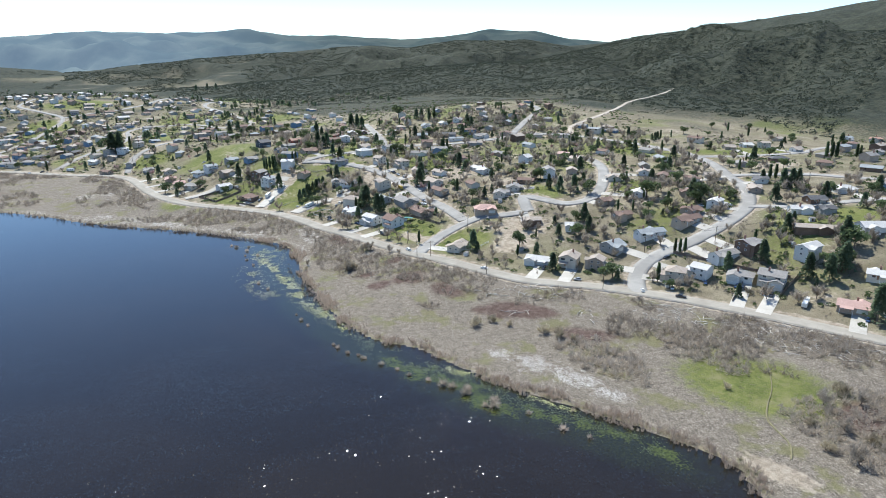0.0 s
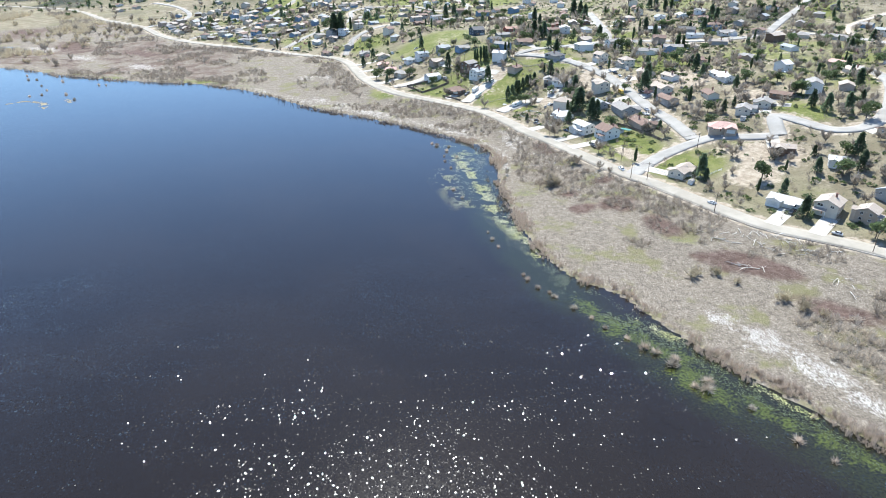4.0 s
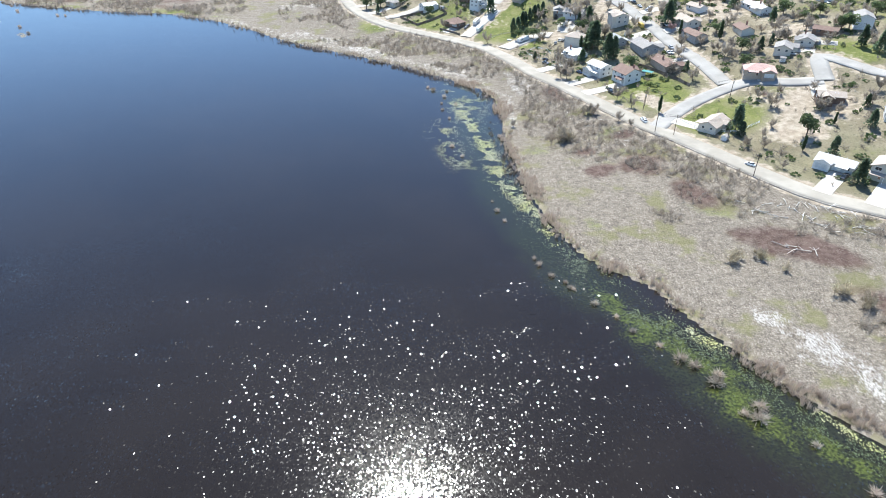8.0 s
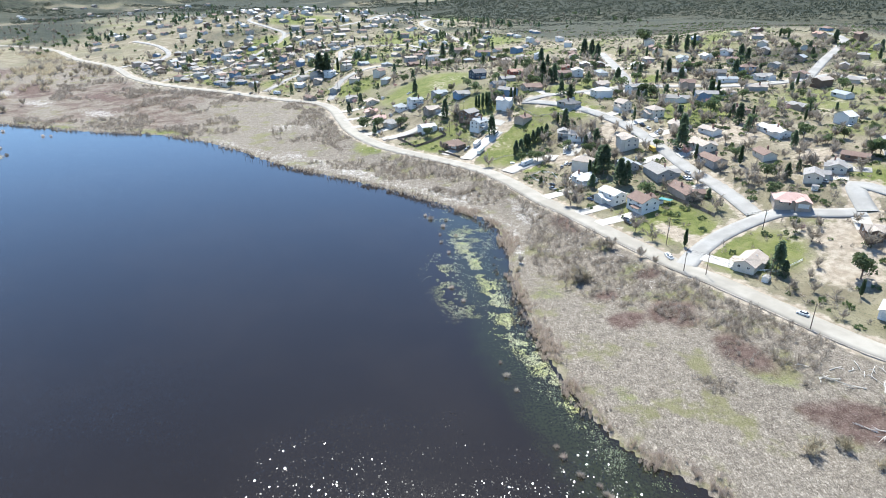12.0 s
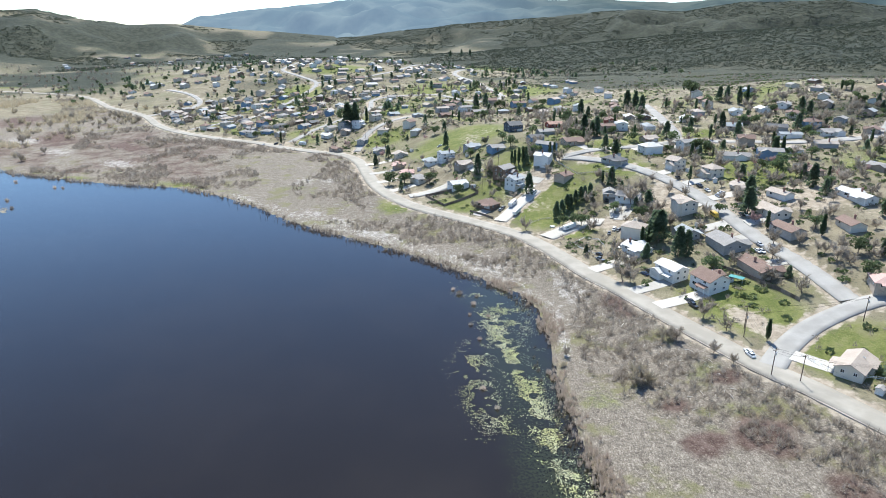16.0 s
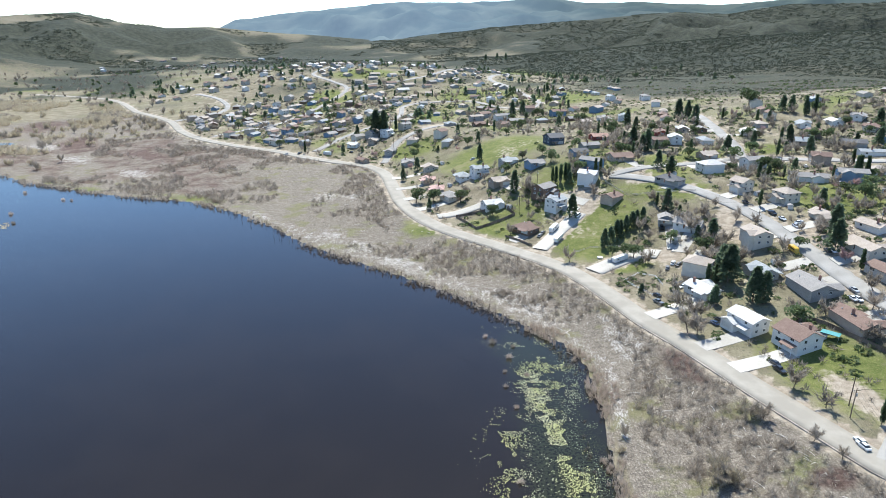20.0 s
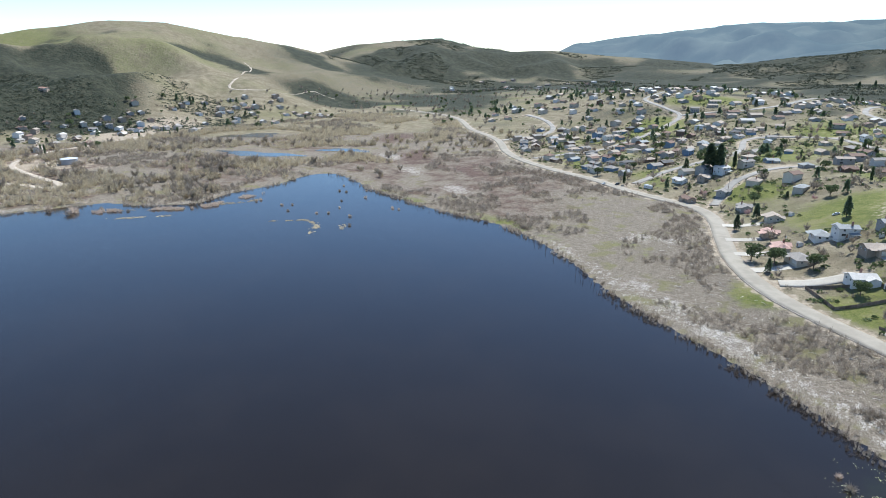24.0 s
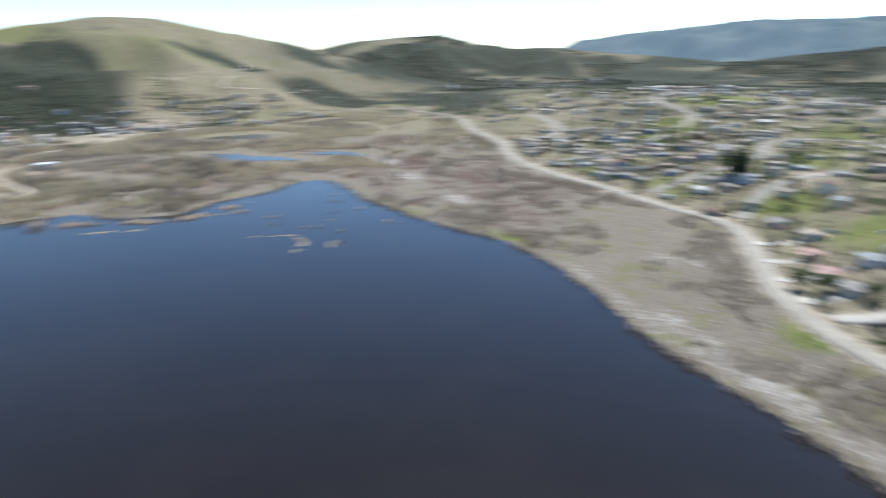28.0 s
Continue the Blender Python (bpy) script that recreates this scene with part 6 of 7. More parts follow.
# ---- marsh, reeds, scrub: growth that nobody could count ----
def tuft(seed, n, spread_xy, top, width, lean):
    """Thin stems that fan out of one foot; unit height."""
    rs = np.random.RandomState(seed)
    a, r = rs.rand(n) * 2 * np.pi, np.sqrt(rs.rand(n)) * spread_xy
    foot = np.stack([0.55 * r * np.cos(a), 0.55 * r * np.sin(a), np.zeros(n)], -1)
    a2 = a + rs.normal(scale=0.5, size=n)
    tip = foot + np.stack([np.cos(a2) * lean * rs.rand(n), np.sin(a2) * lean * rs.rand(n), top * (0.45 + 0.55 * rs.rand(n))], -1)
    side = np.cross(tip - foot, rs.normal(size=(n, 3)))
    side *= width / (np.linalg.norm(side, axis=1, keepdims=True) + 1e-9)
    mid = foot + (tip - foot) * 0.5
    v = np.stack([foot - side * 0.4, mid + side, tip], 1)
    return v.reshape(-1, 3), np.arange(3 * n).reshape(-1, 3)


def mound(seed, n, flat=0.7):
    """A rounded leafy bush of small tufts; unit radius."""
    rs = np.random.RandomState(seed)
    d = rs.normal(size=(n, 3))
    d /= np.linalg.norm(d, axis=1, keepdims=True)
    d[:, 2] = np.abs(d[:, 2])
    c = d * (0.55 + 0.4 * rs.rand(n))[:, None] * (1, 1, flat)
    return cards(rs, c, d + rs.normal(scale=0.5, size=(n, 3)), 0.55, 0.6)


def strew(name, templates, x, y, size, tall, material, label, category, z=None, seed=0):
    """Many copies of the templates, turned and sized, as one mesh."""
    rs = np.random.RandomState(seed + 100)
    z = ground(x, y) if z is None else z
    which = rs.randint(0, len(templates), len(x))
    verts, faces, n0 = [], [], 0
    for k, (tv, tf) in enumerate(templates):
        s = which == k
        if not s.any():
            continue
        ang = rs.rand(s.sum()) * 2 * np.pi
        c, q = np.cos(ang)[:, None], np.sin(ang)[:, None]
        vx, vy, vz = tv[:, 0][None] * size[s][:, None], tv[:, 1][None] * size[s][:, None], tv[:, 2][None] * tall[s][:, None]
        v = np.stack([vx * c - vy * q + x[s][:, None], vx * q + vy * c + y[s][:, None], vz + z[s][:, None] - 0.05], -1).reshape(-1, 3)
        f = (tf[None] + (np.arange(s.sum()) * len(tv))[:, None, None]).reshape(-1, 3) + n0
        verts.append(v), faces.append(f)
        n0 += len(v)
    return tagged(new(name, fast_mesh(name, np.concatenate(verts), np.concatenate(faces), material)), label, category, kind="stuff")


rs = np.random.RandomState(77)


def field(n, xa, xb, ya, yb, keep):
    x, y = rs.uniform(xa, xb, n), rs.uniform(ya, yb, n)
    k = keep(x, y)
    return x[k], y[k]


def along(line, n, lo, hi):
    """Points beside a line, at offsets to its left."""
    seg = np.hypot(*np.diff(line, axis=0).T)
    s = np.concatenate([[0], np.cumsum(seg)])
    t = rs.uniform(0, s[-1], n)
    px, py = np.interp(t, s, line[:, 0]), np.interp(t, s, line[:, 1])
    e = 2.0
    dx, dy = np.interp(t + e, s, line[:, 0]) - np.interp(t - e, s, line[:, 0]), np.interp(t + e, s, line[:, 1]) - np.interp(t - e, s, line[:, 1])
    m = np.hypot(dx, dy) + 1e-9
    o = rs.uniform(lo, hi, n)
    return px - dy / m * o, py + dx / m * o


def dome(seed, n, width, length=0.5):
    """A rounded leafless bush: twigs that spread from its heart; unit radius."""
    rs = np.random.RandomState(seed)
    d = rs.normal(size=(n, 3))
    d[:, 2] = np.abs(d[:, 2]) * 1.3 + 0.15
    d /= np.linalg.norm(d, axis=1, keepdims=True)
    return cards(rs, d * (0.15 + 0.5 * rs.rand(n))[:, None], d + rs.normal(scale=0.35, size=(n, 3)), length * (0.6 + 0.6 * rs.rand(n)), width)


REEDS = [tuft(s, 34, 0.55, 1.0, 0.036, 0.5) for s in (1, 2, 3)]
SHRUBS = [dome(s, 44, 0.085) for s in (4, 5, 6)]
THICKETS = [dome(s, 30, 0.12, 0.6) for s in (24, 25, 26)]
MATTED = [tuft(s, 12, 0.9, 0.5, 0.05, 1.3) for s in (7, 8, 9, 10)]
MOUNDS = [mound(s, 28) for s in (11, 12, 13)]
LOW_MOUNDS = [mound(s, 10, 0.65) for s in (14, 15, 16)]

near_shore = SHORE_LINE[6:48]
x, y = along(near_shore, 4600, -8.0, 3.0)
off_s = shore_distance(x, y)
k = noise2(x, y, 8, 51) + 0.5 * noise2(x, y, 3, 97) + rs.normal(scale=0.2, size=len(x)) > -0.35 + 0.17 * np.abs(off_s - 2.2)
x, y = x[k], y[k]
strew("reeds", REEDS, x, y, rs.uniform(0.7, 1.7, len(x)), rs.uniform(0.9, 3.6, len(x)), M_REED, "russet dead reeds along the lake shore", "reeds", seed=1)
far_shore = SHORE_LINE[46:108]
x, y = along(far_shore, 2600, -4.0, 3.5)
k = noise2(x, y, 12, 52) > -0.15
x, y = x[k], y[k]
strew("reeds", REEDS, x, y, rs.uniform(0.6, 1.5, len(x)), rs.uniform(1.0, 3.4, len(x)), M_SCRUB, "sparse grey reeds and saplings at the water's edge", "reeds", seed=2)
# drowned brush: a dark fringe in the shallows and along the far waterline
x, y = along(SHORE_LINE[34:58], 900, -1.0, 7.0)
k = noise2(x, y, 11, 91) > -0.1
strew("drowned_brush", SHRUBS, x[k], y[k], rs.uniform(0.5, 1.2, k.sum()), rs.uniform(0.6, 1.7, k.sum()), M_DROWNED, "dark leafless brush drowned in the shallows", "brush", z=np.zeros(k.sum()), seed=21)
x, y = along(SHORE_LINE[46:96], 620, -3.0, 2.2)
k = noise2(x, y, 9, 92) > 0.0
strew("drowned_brush", SHRUBS, x[k], y[k], rs.uniform(0.5, 1.3, k.sum()), rs.uniform(1.2, 3.6, k.sum()), M_DROWNED, "dark leafless brush along the waterline", "brush", z=np.zeros(k.sum()), seed=22)
# reed islands off the head of the lake
x, y = along(spread([(-500, 334), (-486, 354), (-468, 370), (-447, 384), (-440, 404), (-440, 426), (-446, 458)], 4), 1100, -6.0, 5.0)
k = (shore_distance(x, y) < -1) & (noise2(x, y, 10, 98) > 0.0)
strew("reeds", REEDS, x[k], y[k], rs.uniform(0.9, 2.2, k.sum()), rs.uniform(1.0, 2.6, k.sum()), M_REED, "russet reed islands standing in the lake", "reeds", z=np.zeros(k.sum()), seed=24)
# matted dead stems over the flats
x, y = field(36000, -130, 260, -80, 480, lambda x, y: (shore_distance(x, y) > 3) & (road_distance(x, y) < -7) & (patches(x, y, GRASS[12:13]) < 0.5))
strew("dead_marsh_grass", MATTED, x, y, rs.uniform(0.5, 1.5, len(x)), rs.uniform(0.3, 1.0, len(x)), M_MAT, "matted grey dead stems covering the marsh", "marsh grass", seed=3)
# scrub beside the road
x, y = along(ROAD_LINE[:58], 9500, 8.5, 62)
dr_s, ds_s = road_distance(x, y), shore_distance(x, y)
k = (dr_s < -8.5) & (ds_s > 12) & (noise2(x, y, 24, 53) + 0.5 * noise2(x, y, 9, 54) - 0.014 * np.abs(dr_s + 20) > -0.26) & (patches(x, y, GRASS[12:13]) < 0.5)
x, y = x[k], y[k]
strew("roadside_scrub", SHRUBS, x, y, rs.uniform(0.9, 2.5, len(x)), rs.uniform(1.1, 3.8, len(x)), M_SCRUB, "leafless grey brush between road and lake", "scrub", seed=4)
x, y = field(4200, 130, 300, -100, 40, lambda x, y: (road_distance(x, y) < -9) & (shore_distance(x, y) > 30) & (noise2(x, y, 22, 55) > 0.0) & (patches(x, y, GRASS[12:13]) < 0.45) & (line_distance(x, y, LINES["shore_path"][1])[0] > 4))
strew("roadside_scrub", SHRUBS, x, y, rs.uniform(1.5, 3.2, len(x)), rs.uniform(1.6, 4.2, len(x)), M_TWIG, "tall pale leafless brush near the lake shore", "scrub", seed=5)
# willow thickets at the head of the lake
x, y = field(38000, -900, -150, 300, 1130, lambda x, y: (shore_distance(x, y) > 6) & (road_distance(x, y) < -12) & (noise2(x, y, 45, 56) + 0.6 * noise2(x, y, 16, 57) > 0.12 - 0.32 * (x < -480)) & (patches(x, y, MAROON + SALT) < 0.4) & (patches(x, y, OPEN_PONDS) < 0.04) & (patches(x - 12, y + 16, PONDS) < 0.5) & (clearance(x, y) > 4))
k = (noise2(x, y, 70, 93) + rs.normal(scale=0.25, size=len(x)) > -0.1) & (x < -440)
strew("willow_thicket", THICKETS, x[k], y[k], rs.uniform(2.2, 5.0, k.sum()), rs.uniform(3.2, 8.0, k.sum()), M_WILLOW, "yellow-grey budding willow thicket in the marsh", "willow thicket", seed=6)
strew("marsh_thicket", THICKETS, x[~k], y[~k], rs.uniform(1.6, 4.0, (~k).sum()), rs.uniform(1.4, 4.6, (~k).sum()), M_SCRUB, "grey-brown leafless thicket in the marsh", "thicket", seed=7)
# brush clumps on the ranges behind the valley
x, y = field(60000, -1900, 2600, 900, 3300, lambda x, y: (np.hypot(x + 10, y + 40) > 1900) & (np.hypot(x + 10, y + 40) < 3350) & (np.degrees(np.arctan2(x + 10, y + 40)) > -40) & (np.degrees(np.arctan2(x + 10, y + 40)) < 50)
             & (noise2(x, y, 240, 95) + 0.6 * noise2(x, y, 80, 96) > 0.25 - 0.6 * step(-10, 6, np.degrees(np.arctan2(x + 10, y + 40)))))
x, y = x[:17000], y[:17000]
strew("chaparral", LOW_MOUNDS, x, y, rs.uniform(4.0, 10.0, len(x)), rs.uniform(2.5, 5.5, len(x)), M_CHAP, "dark green chaparral clumps on the far ranges", "chaparral", z=sheet(x, y), seed=23)
# garden bushes and hillside brush of the town
x, y = field(42000, -420, 560, 10, 1000, lambda x, y: (road_distance(x, y) > 9) & (clearance(x, y) > 1.2) & (noise2(x, y, 26, 58) + rs.normal(scale=0.3, size=x.size) > 0.25) & (patches(x, y, GRASS[:5]) < 0.4) & (rs.rand(x.size) < np.where(y < 620, 1.0, 0.8)))
far_h = np.ones(len(x), bool)
for i in range(0, len(x), 400):
    far_h[i:i + 400] = np.hypot(x[i:i + 400, None] - house_xy[None, :, 0], y[i:i + 400, None] - house_xy[None, :, 1]).min(1) > 9
x, y = x[far_h], y[far_h]
ang = rs.rand(len(HOUSES) * 11) * 6.28
hh = np.repeat(np.array(HOUSES, float), 11, 0)
bx, by = hh[:, 0] + np.cos(ang) * (hh[:, 2] + rs.uniform(0.5, 8, len(ang))), hh[:, 1] + np.sin(ang) * (hh[:, 2] + rs.uniform(0.5, 8, len(ang)))
kk = clearance(bx, by) > 1.5
x, y = np.concatenate([x, bx[kk]]), np.concatenate([y, by[kk]])
k = rs.rand(len(x)) < 0.42
strew("garden_bushes", MOUNDS, x[k], y[k], rs.uniform(0.8, 2.5, k.sum()), rs.uniform(0.8, 2.4, k.sum()), M_BUSH, "dark green bushes in yards and on slopes", "bushes", seed=8)
strew("bare_brush", THICKETS, x[~k], y[~k], rs.uniform(1.0, 2.8, (~k).sum()), rs.uniform(1.2, 3.6, (~k).sum()), M_TWIG, "leafless brown brush in yards and on slopes", "brush", seed=9)
# chaparral on the hills
x, y = field(40000, -250, 1500, 150, 1950, lambda x, y: (np.interp(np.degrees(np.arctan2(x + 10, y + 40)), east[:, 0], east[:, 1]) - np.hypot(x + 10, y + 40) < 60 * noise2(x, y, 120, 59)) & (np.degrees(np.arctan2(x + 10, y + 40)) + 7 * noise2(x, y, 180, 75) > 2) & (np.degrees(np.arctan2(x + 10, y + 40)) < 62) & (clearance(x, y) > 3))
strew("chaparral", LOW_MOUNDS, x, y, rs.uniform(2.0, 6.0, len(x)), rs.uniform(1.4, 4.4, len(x)), M_CHAP, "dark green chaparral bushes over the hillside", "chaparral", z=sheet(x, y), seed=10)
x, y = field(15000, -1600, -850, 380, 1150, lambda x, y: (np.hypot(x + 10, y + 40) > 1170 + 60 * noise2(x, y, 60, 94)) & (noise2(x, y, 130, 60) + 0.5 * noise2(x, y, 30, 62) > -0.2 + 1.2 * step(1350, 1650, np.hypot(x + 10, y + 40))) & (clearance(x, y) > 3) & (np.degrees(np.arctan2(x + 10, y + 40)) < -44))
strew("chaparral", LOW_MOUNDS, x, y, rs.uniform(1.8, 4.6, len(x)), rs.uniform(1.2, 3.4, len(x)), M_CHAP, "dark green chaparral bushes over the hillside", "chaparral", z=sheet(x, y), seed=11)
x, y = field(12000, -300, 700, 560, 1500, lambda x, y: (road_distance(x, y) > 150) & (noise2(x, y, 70, 61) > 0.05) & (clearance(x, y) > 3) & (patches(x, y, GRASS) < 0.4))
strew("sage_scrub", LOW_MOUNDS, x, y, rs.uniform(0.9, 2.6, len(x)), rs.uniform(0.7, 2.0, len(x)), M_CHAP, "low sage scrub on the plain behind the town", "scrub", z=sheet(x, y), seed=12)


# ---- floating algae and sunken weed ----
def flakes(name, line, n, width, size, material, z, label, category, cut):
    x, y = along(spread(line, 4), n, -0.1, 0.1)
    x, y = x + rs.normal(scale=width * 0.6, size=n), y + rs.normal(scale=width * 0.6, size=n)
    k = (shore_distance(x, y) < -0.5) & (noise2(x, y, 6, cut) + 0.7 * noise2(x, y, 2.2, cut + 1) > -0.05)
    x, y = x[k], y[k]
    sides = 7
    t = 2 * np.pi * np.arange(sides) / sides
    r = rs.uniform(size * 0.35, size, len(x))[:, None] * rs.uniform(0.55, 1.15, (len(x), sides))
    asp = rs.uniform(0.4, 1.0, len(x))[:, None]
    zz = np.full((len(x), sides), z) + rs.uniform(0, 0.02, (len(x), 1))
    v = np.stack([x[:, None] + r * np.cos(t) * asp, y[:, None] + r * np.sin(t), zz], -1).reshape(-1, 3)
    fan = np.array([(0, i, i + 1) for i in range(1, sides - 1)])
    f = (fan[None] + (np.arange(len(x)) * sides)[:, None, None]).reshape(-1, 3)
    return tagged(new(name, fast_mesh(name, v, f, material)), label, category, kind="stuff")


flakes("algae_mat", [(20, 240), (22, 222), (26, 204), (29, 188), (32, 163), (34.5, 143), (38, 128), (44, 108), (50, 90)], 11000, 5.0, 0.28, M_ALGAE, 0.06, "pale yellow-green algae floating along the shore", "algae", 62)
flakes("algae_mat", [(14, 212), (11, 190), (14, 170), (19, 152)], 3600, 6.5, 0.24, M_ALGAE, 0.06, "scattered pale algae on dark water", "algae", 63)
flakes("algae_mat", [(8, 268), (20, 262), (28, 246), (32, 225)], 3800, 7.0, 0.24, M_ALGAE, 0.06, "scattered pale algae on dark water", "algae", 64)
flakes("water_weed", [(52, 80), (58, 60), (68, 42), (80, 28), (96, 2), (112, -20), (122, -48)], 6500, 6.0, 0.3, M_WEED, 0.045, "dark green weed just under the water", "water weed", 65)
flakes("water_weed", [(36, 250), (34, 200), (36, 150), (44, 100), (56, 72)], 4000, 6.0, 0.28, M_WEED, 0.045, "dark green weed just under the water", "water weed", 66)
for k, (line, n, wide) in enumerate((([(-362, 390), (-350, 398), (-342, 406), (-330, 403)], 420, 1.6), ([(-330, 404), (-320, 396), (-312, 376)], 420, 2.2), ([(-310, 412), (-303, 404), (-294, 394)], 160, 2.0),
                                     ([(-470, 330), (-452, 348), (-440, 360)], 380, 2.4), ([(-486, 352), (-468, 366), (-448, 380)], 420, 2.6), ([(-446, 398), (-432, 418), (-424, 436)], 480, 3.6))):
    flakes("floating_mat", line, n, wide, 1.0, M_FLOAT, 0.05, "tan mat of floating debris on dark water", "debris", 67 + k)
flakes("algae_mat", [(74, 46), (78, 36), (84, 28)], 420, 2.4, 0.34, M_ALGAE, 0.06, "pale yellow-green algae floating along the shore", "algae", 70)
flakes("algae_mat", [(99, 4), (104, -6), (110, -13)], 320, 1.6, 0.32, M_ALGAE, 0.06, "pale yellow-green algae floating along the shore", "algae", 71)

# ---- flooded bushes: each a clump of drowned stems ----
BUSH_ME = [fast_mesh("flooded_bush", *dome(s, 150, 0.05, 0.75), m) for s, m in ((81, M_REED), (82, M_SCRUB), (83, M_REED))]
for i, (x, y, k) in enumerate(((41, 67, 1.0), (52, 51, 1.1), (47, 59, 0.7), (57, 44, 0.8), (28, 113, 1.0), (30, 105, 0.7), (27, 121, 0.6), (8, 261, 1.3), (14, 249, 1.1), (5, 266, 0.9), (16, 258, 0.8), (12, 238, 0.7),
                               (20, 236, 0.9), (12, 228, 0.8), (15, 215, 0.8), (14, 178, 0.9), (18, 166, 0.8), (70, 24, 1.7), (73, 21, 1.5), (76, 14, 1.9), (78, 17, 1.4), (84, 5, 1.6), (82, 1, 1.9), (79, 3, 1.2), (66, 30, 1.0), (92, -8, 1.0), (98, -22, 1.3), (45, 63, 0.8), (46, 60, 0.9), (38, 74, 1.0), (37, 78, 0.8), (60, 37, 0.9), (104, -30, 1.0), (-319, 432, 1.2), (-302, 411, 1.1), (-307, 471, 1.1), (-348, 426, 0.9), (-340, 431, 1.0), (-385, 437, 1.0), (-392, 432, 1.1), (-373, 420, 1.0), (-421, 436, 1.2), (-367, 513, 0.9), (-388, 500, 1.1), (-512, 326, 3.0), (-516, 330, 2.6), (-508, 320, 2.4), (-300, 470, 0.9),
                               (-345, 450, 0.9), (-360, 470, 0.9), (-420, 430, 1.1), (-540, 322, 2.4), (-530, 316, 2.0), (-546, 330, 2.0), (-505, 345, 1.4), (-480, 352, 1.2), (-445, 385, 1.2), (-400, 520, 1.0), (-380, 500, 1.0), (-350, 490, 1.2), (-324, 504, 0.9))):
    b = new("flooded_bush", BUSH_ME[i % 3])
    b.matrix_basis = pose(x, y, -0.1, 0, 0, i * 53) @ Matrix.Diagonal((k * 1.6, k * 1.6, k * 1.7, 1))
    tagged(b, "brown leafless bush standing in lake water", "bush", "flooded bushes")
# drowned saplings off the far shore
pieces = []
sx, sy = along(SHORE_LINE[50:86], 260, -1.0, 9.0)
for x, y in zip(sx, sy):
    if noise2(x, y, 14, 72) < -0.1:
        continue
    h = rs.uniform(0.8, 3.4)
    lx, ly = rs.normal(scale=0.25, size=2)
    pieces.append(tube([(x, y, -0.5), (x + lx * 0.5, y + ly * 0.5, h * 0.5), (x + lx, y + ly, h)], [0.09, 0.06, 0.02], 4))
    for _ in range(3):
        u = rs.uniform(0.4, 0.9)
        a = rs.uniform(0, 6.28)
        pieces.append(tube([(x + lx * u, y + ly * u, h * u), (x + lx * u + math.cos(a) * 0.5, y + ly * u + math.sin(a) * 0.5, h * u + 0.5)], [0.035, 0.01], 3))
tagged(new("drowned_saplings", mesh_of("drowned_saplings", *join(*pieces), M_POST)), "dark drowned saplings standing in shallow water", "saplings", kind="stuff")

# ---- bleached fallen wood ----
pieces = []
for _ in range(900):
    x, y = rs.uniform(125, 262), rs.uniform(-40, 110)
    d = float(road_distance(np.array([x]), np.array([y]))[0])
    if not -48 < d < -9 or noise2(x, y, 16, 73) < 0.0:
        continue
    z, a, n = height(x, y), rs.uniform(0, 6.28), rs.uniform(2.5, 7.0)
    p = [(x + math.cos(a) * n * u, y + math.sin(a) * n * u, z + 0.25 + 0.5 * math.sin(3 * u) * rs.rand()) for u in (0, 0.5, 1)]
    pieces.append(tube(p, [0.16, 0.12, 0.04], 4))
    for _ in range(3):
        b = a + rs.uniform(-0.9, 0.9)
        q = p[1]
        pieces.append(tube([q, (q[0] + math.cos(b) * n * 0.4, q[1] + math.sin(b) * n * 0.4, q[2] + rs.uniform(0, 0.7))], [0.09, 0.03], 3))
for _ in range(260):
    x, y = along(ROAD_LINE[16:44], 1, 12, 40)
    x, y = float(x[0]), float(y[0])
    z, a, n = height(x, y), rs.uniform(0, 6.28), rs.uniform(1.2, 4.0)
    pieces.append(tube([(x, y, z + 0.3), (x + math.cos(a) * n * 0.5, y + math.sin(a) * n * 0.5, z + 0.5), (x + math.cos(a) * n, y + math.sin(a) * n, z + 0.35)], [0.1, 0.07, 0.02], 4))
tagged(new("fallen_branches", mesh_of("fallen_branches", *join(*pieces), M_DRIFT)), "bleached fallen branches strewn over the brush", "driftwood", kind="stuff")
tree("willow", 107, 71, 0.9, 0, 0.1, 0)
tree("willow", 116, 72, 0.7, 47, 0.1, 1)
tree("willow", 122, 64, 0.5, 94, 0.1, 2)
tree("willow", 133, 50, 0.8, 141, 0.1, 3)
tree("willow", 137, 43, 0.9, 188, 0.1, 0)
tree("willow", 142, 38, 0.6, 235, 0.1, 1)
tree("willow", 69, 184, 1.0, 282, 0.1, 2)
tree("willow", 72, 180, 0.8, 329, 0.1, 3)
tree("bare", 197, -47, 0.8, 16, 0.1, 0)
tree("willow", 209, -45, 0.9, 63, 0.1, 1)
tree("bare", 208, -53, 0.8, 110, 0.1, 2)
tree("willow", 182, -54, 0.6, 157, 0.1, 3)
tree("bare", 189, -62, 0.7, 204, 0.1, 0)
tree("willow", 174, -67, 0.7, 251, 0.1, 1)
tree("bare", 176, -77, 0.8, 298, 0.1, 2)
tree("willow", 191, -71, 0.7, 345, 0.1, 3)
tree("willow", 174, -23, 0.5, 32, 0.1, 0)
tree("willow", 190, -11, 0.4, 79, 0.1, 1)
tree("willow", 71, 181, 1.0, 126, 0.1, 2)
tree("bare", 68, 178, 0.8, 173, 0.1, 3)
tree("bare", 88, 207, 0.7, 220, 0.1, 0)
tree("bare", 91, 206, 0.7, 267, 0.1, 1)
tree("bare", 48, 201, 0.5, 314, 0.1, 2)
tree("willow", 45, 193, 0.4, 1, 0.1, 3)
tree("bare", 101, 195, 0.6, 48, 0.1, 0)
tree("bare", 105, 187, 0.5, 95, 0.1, 1)


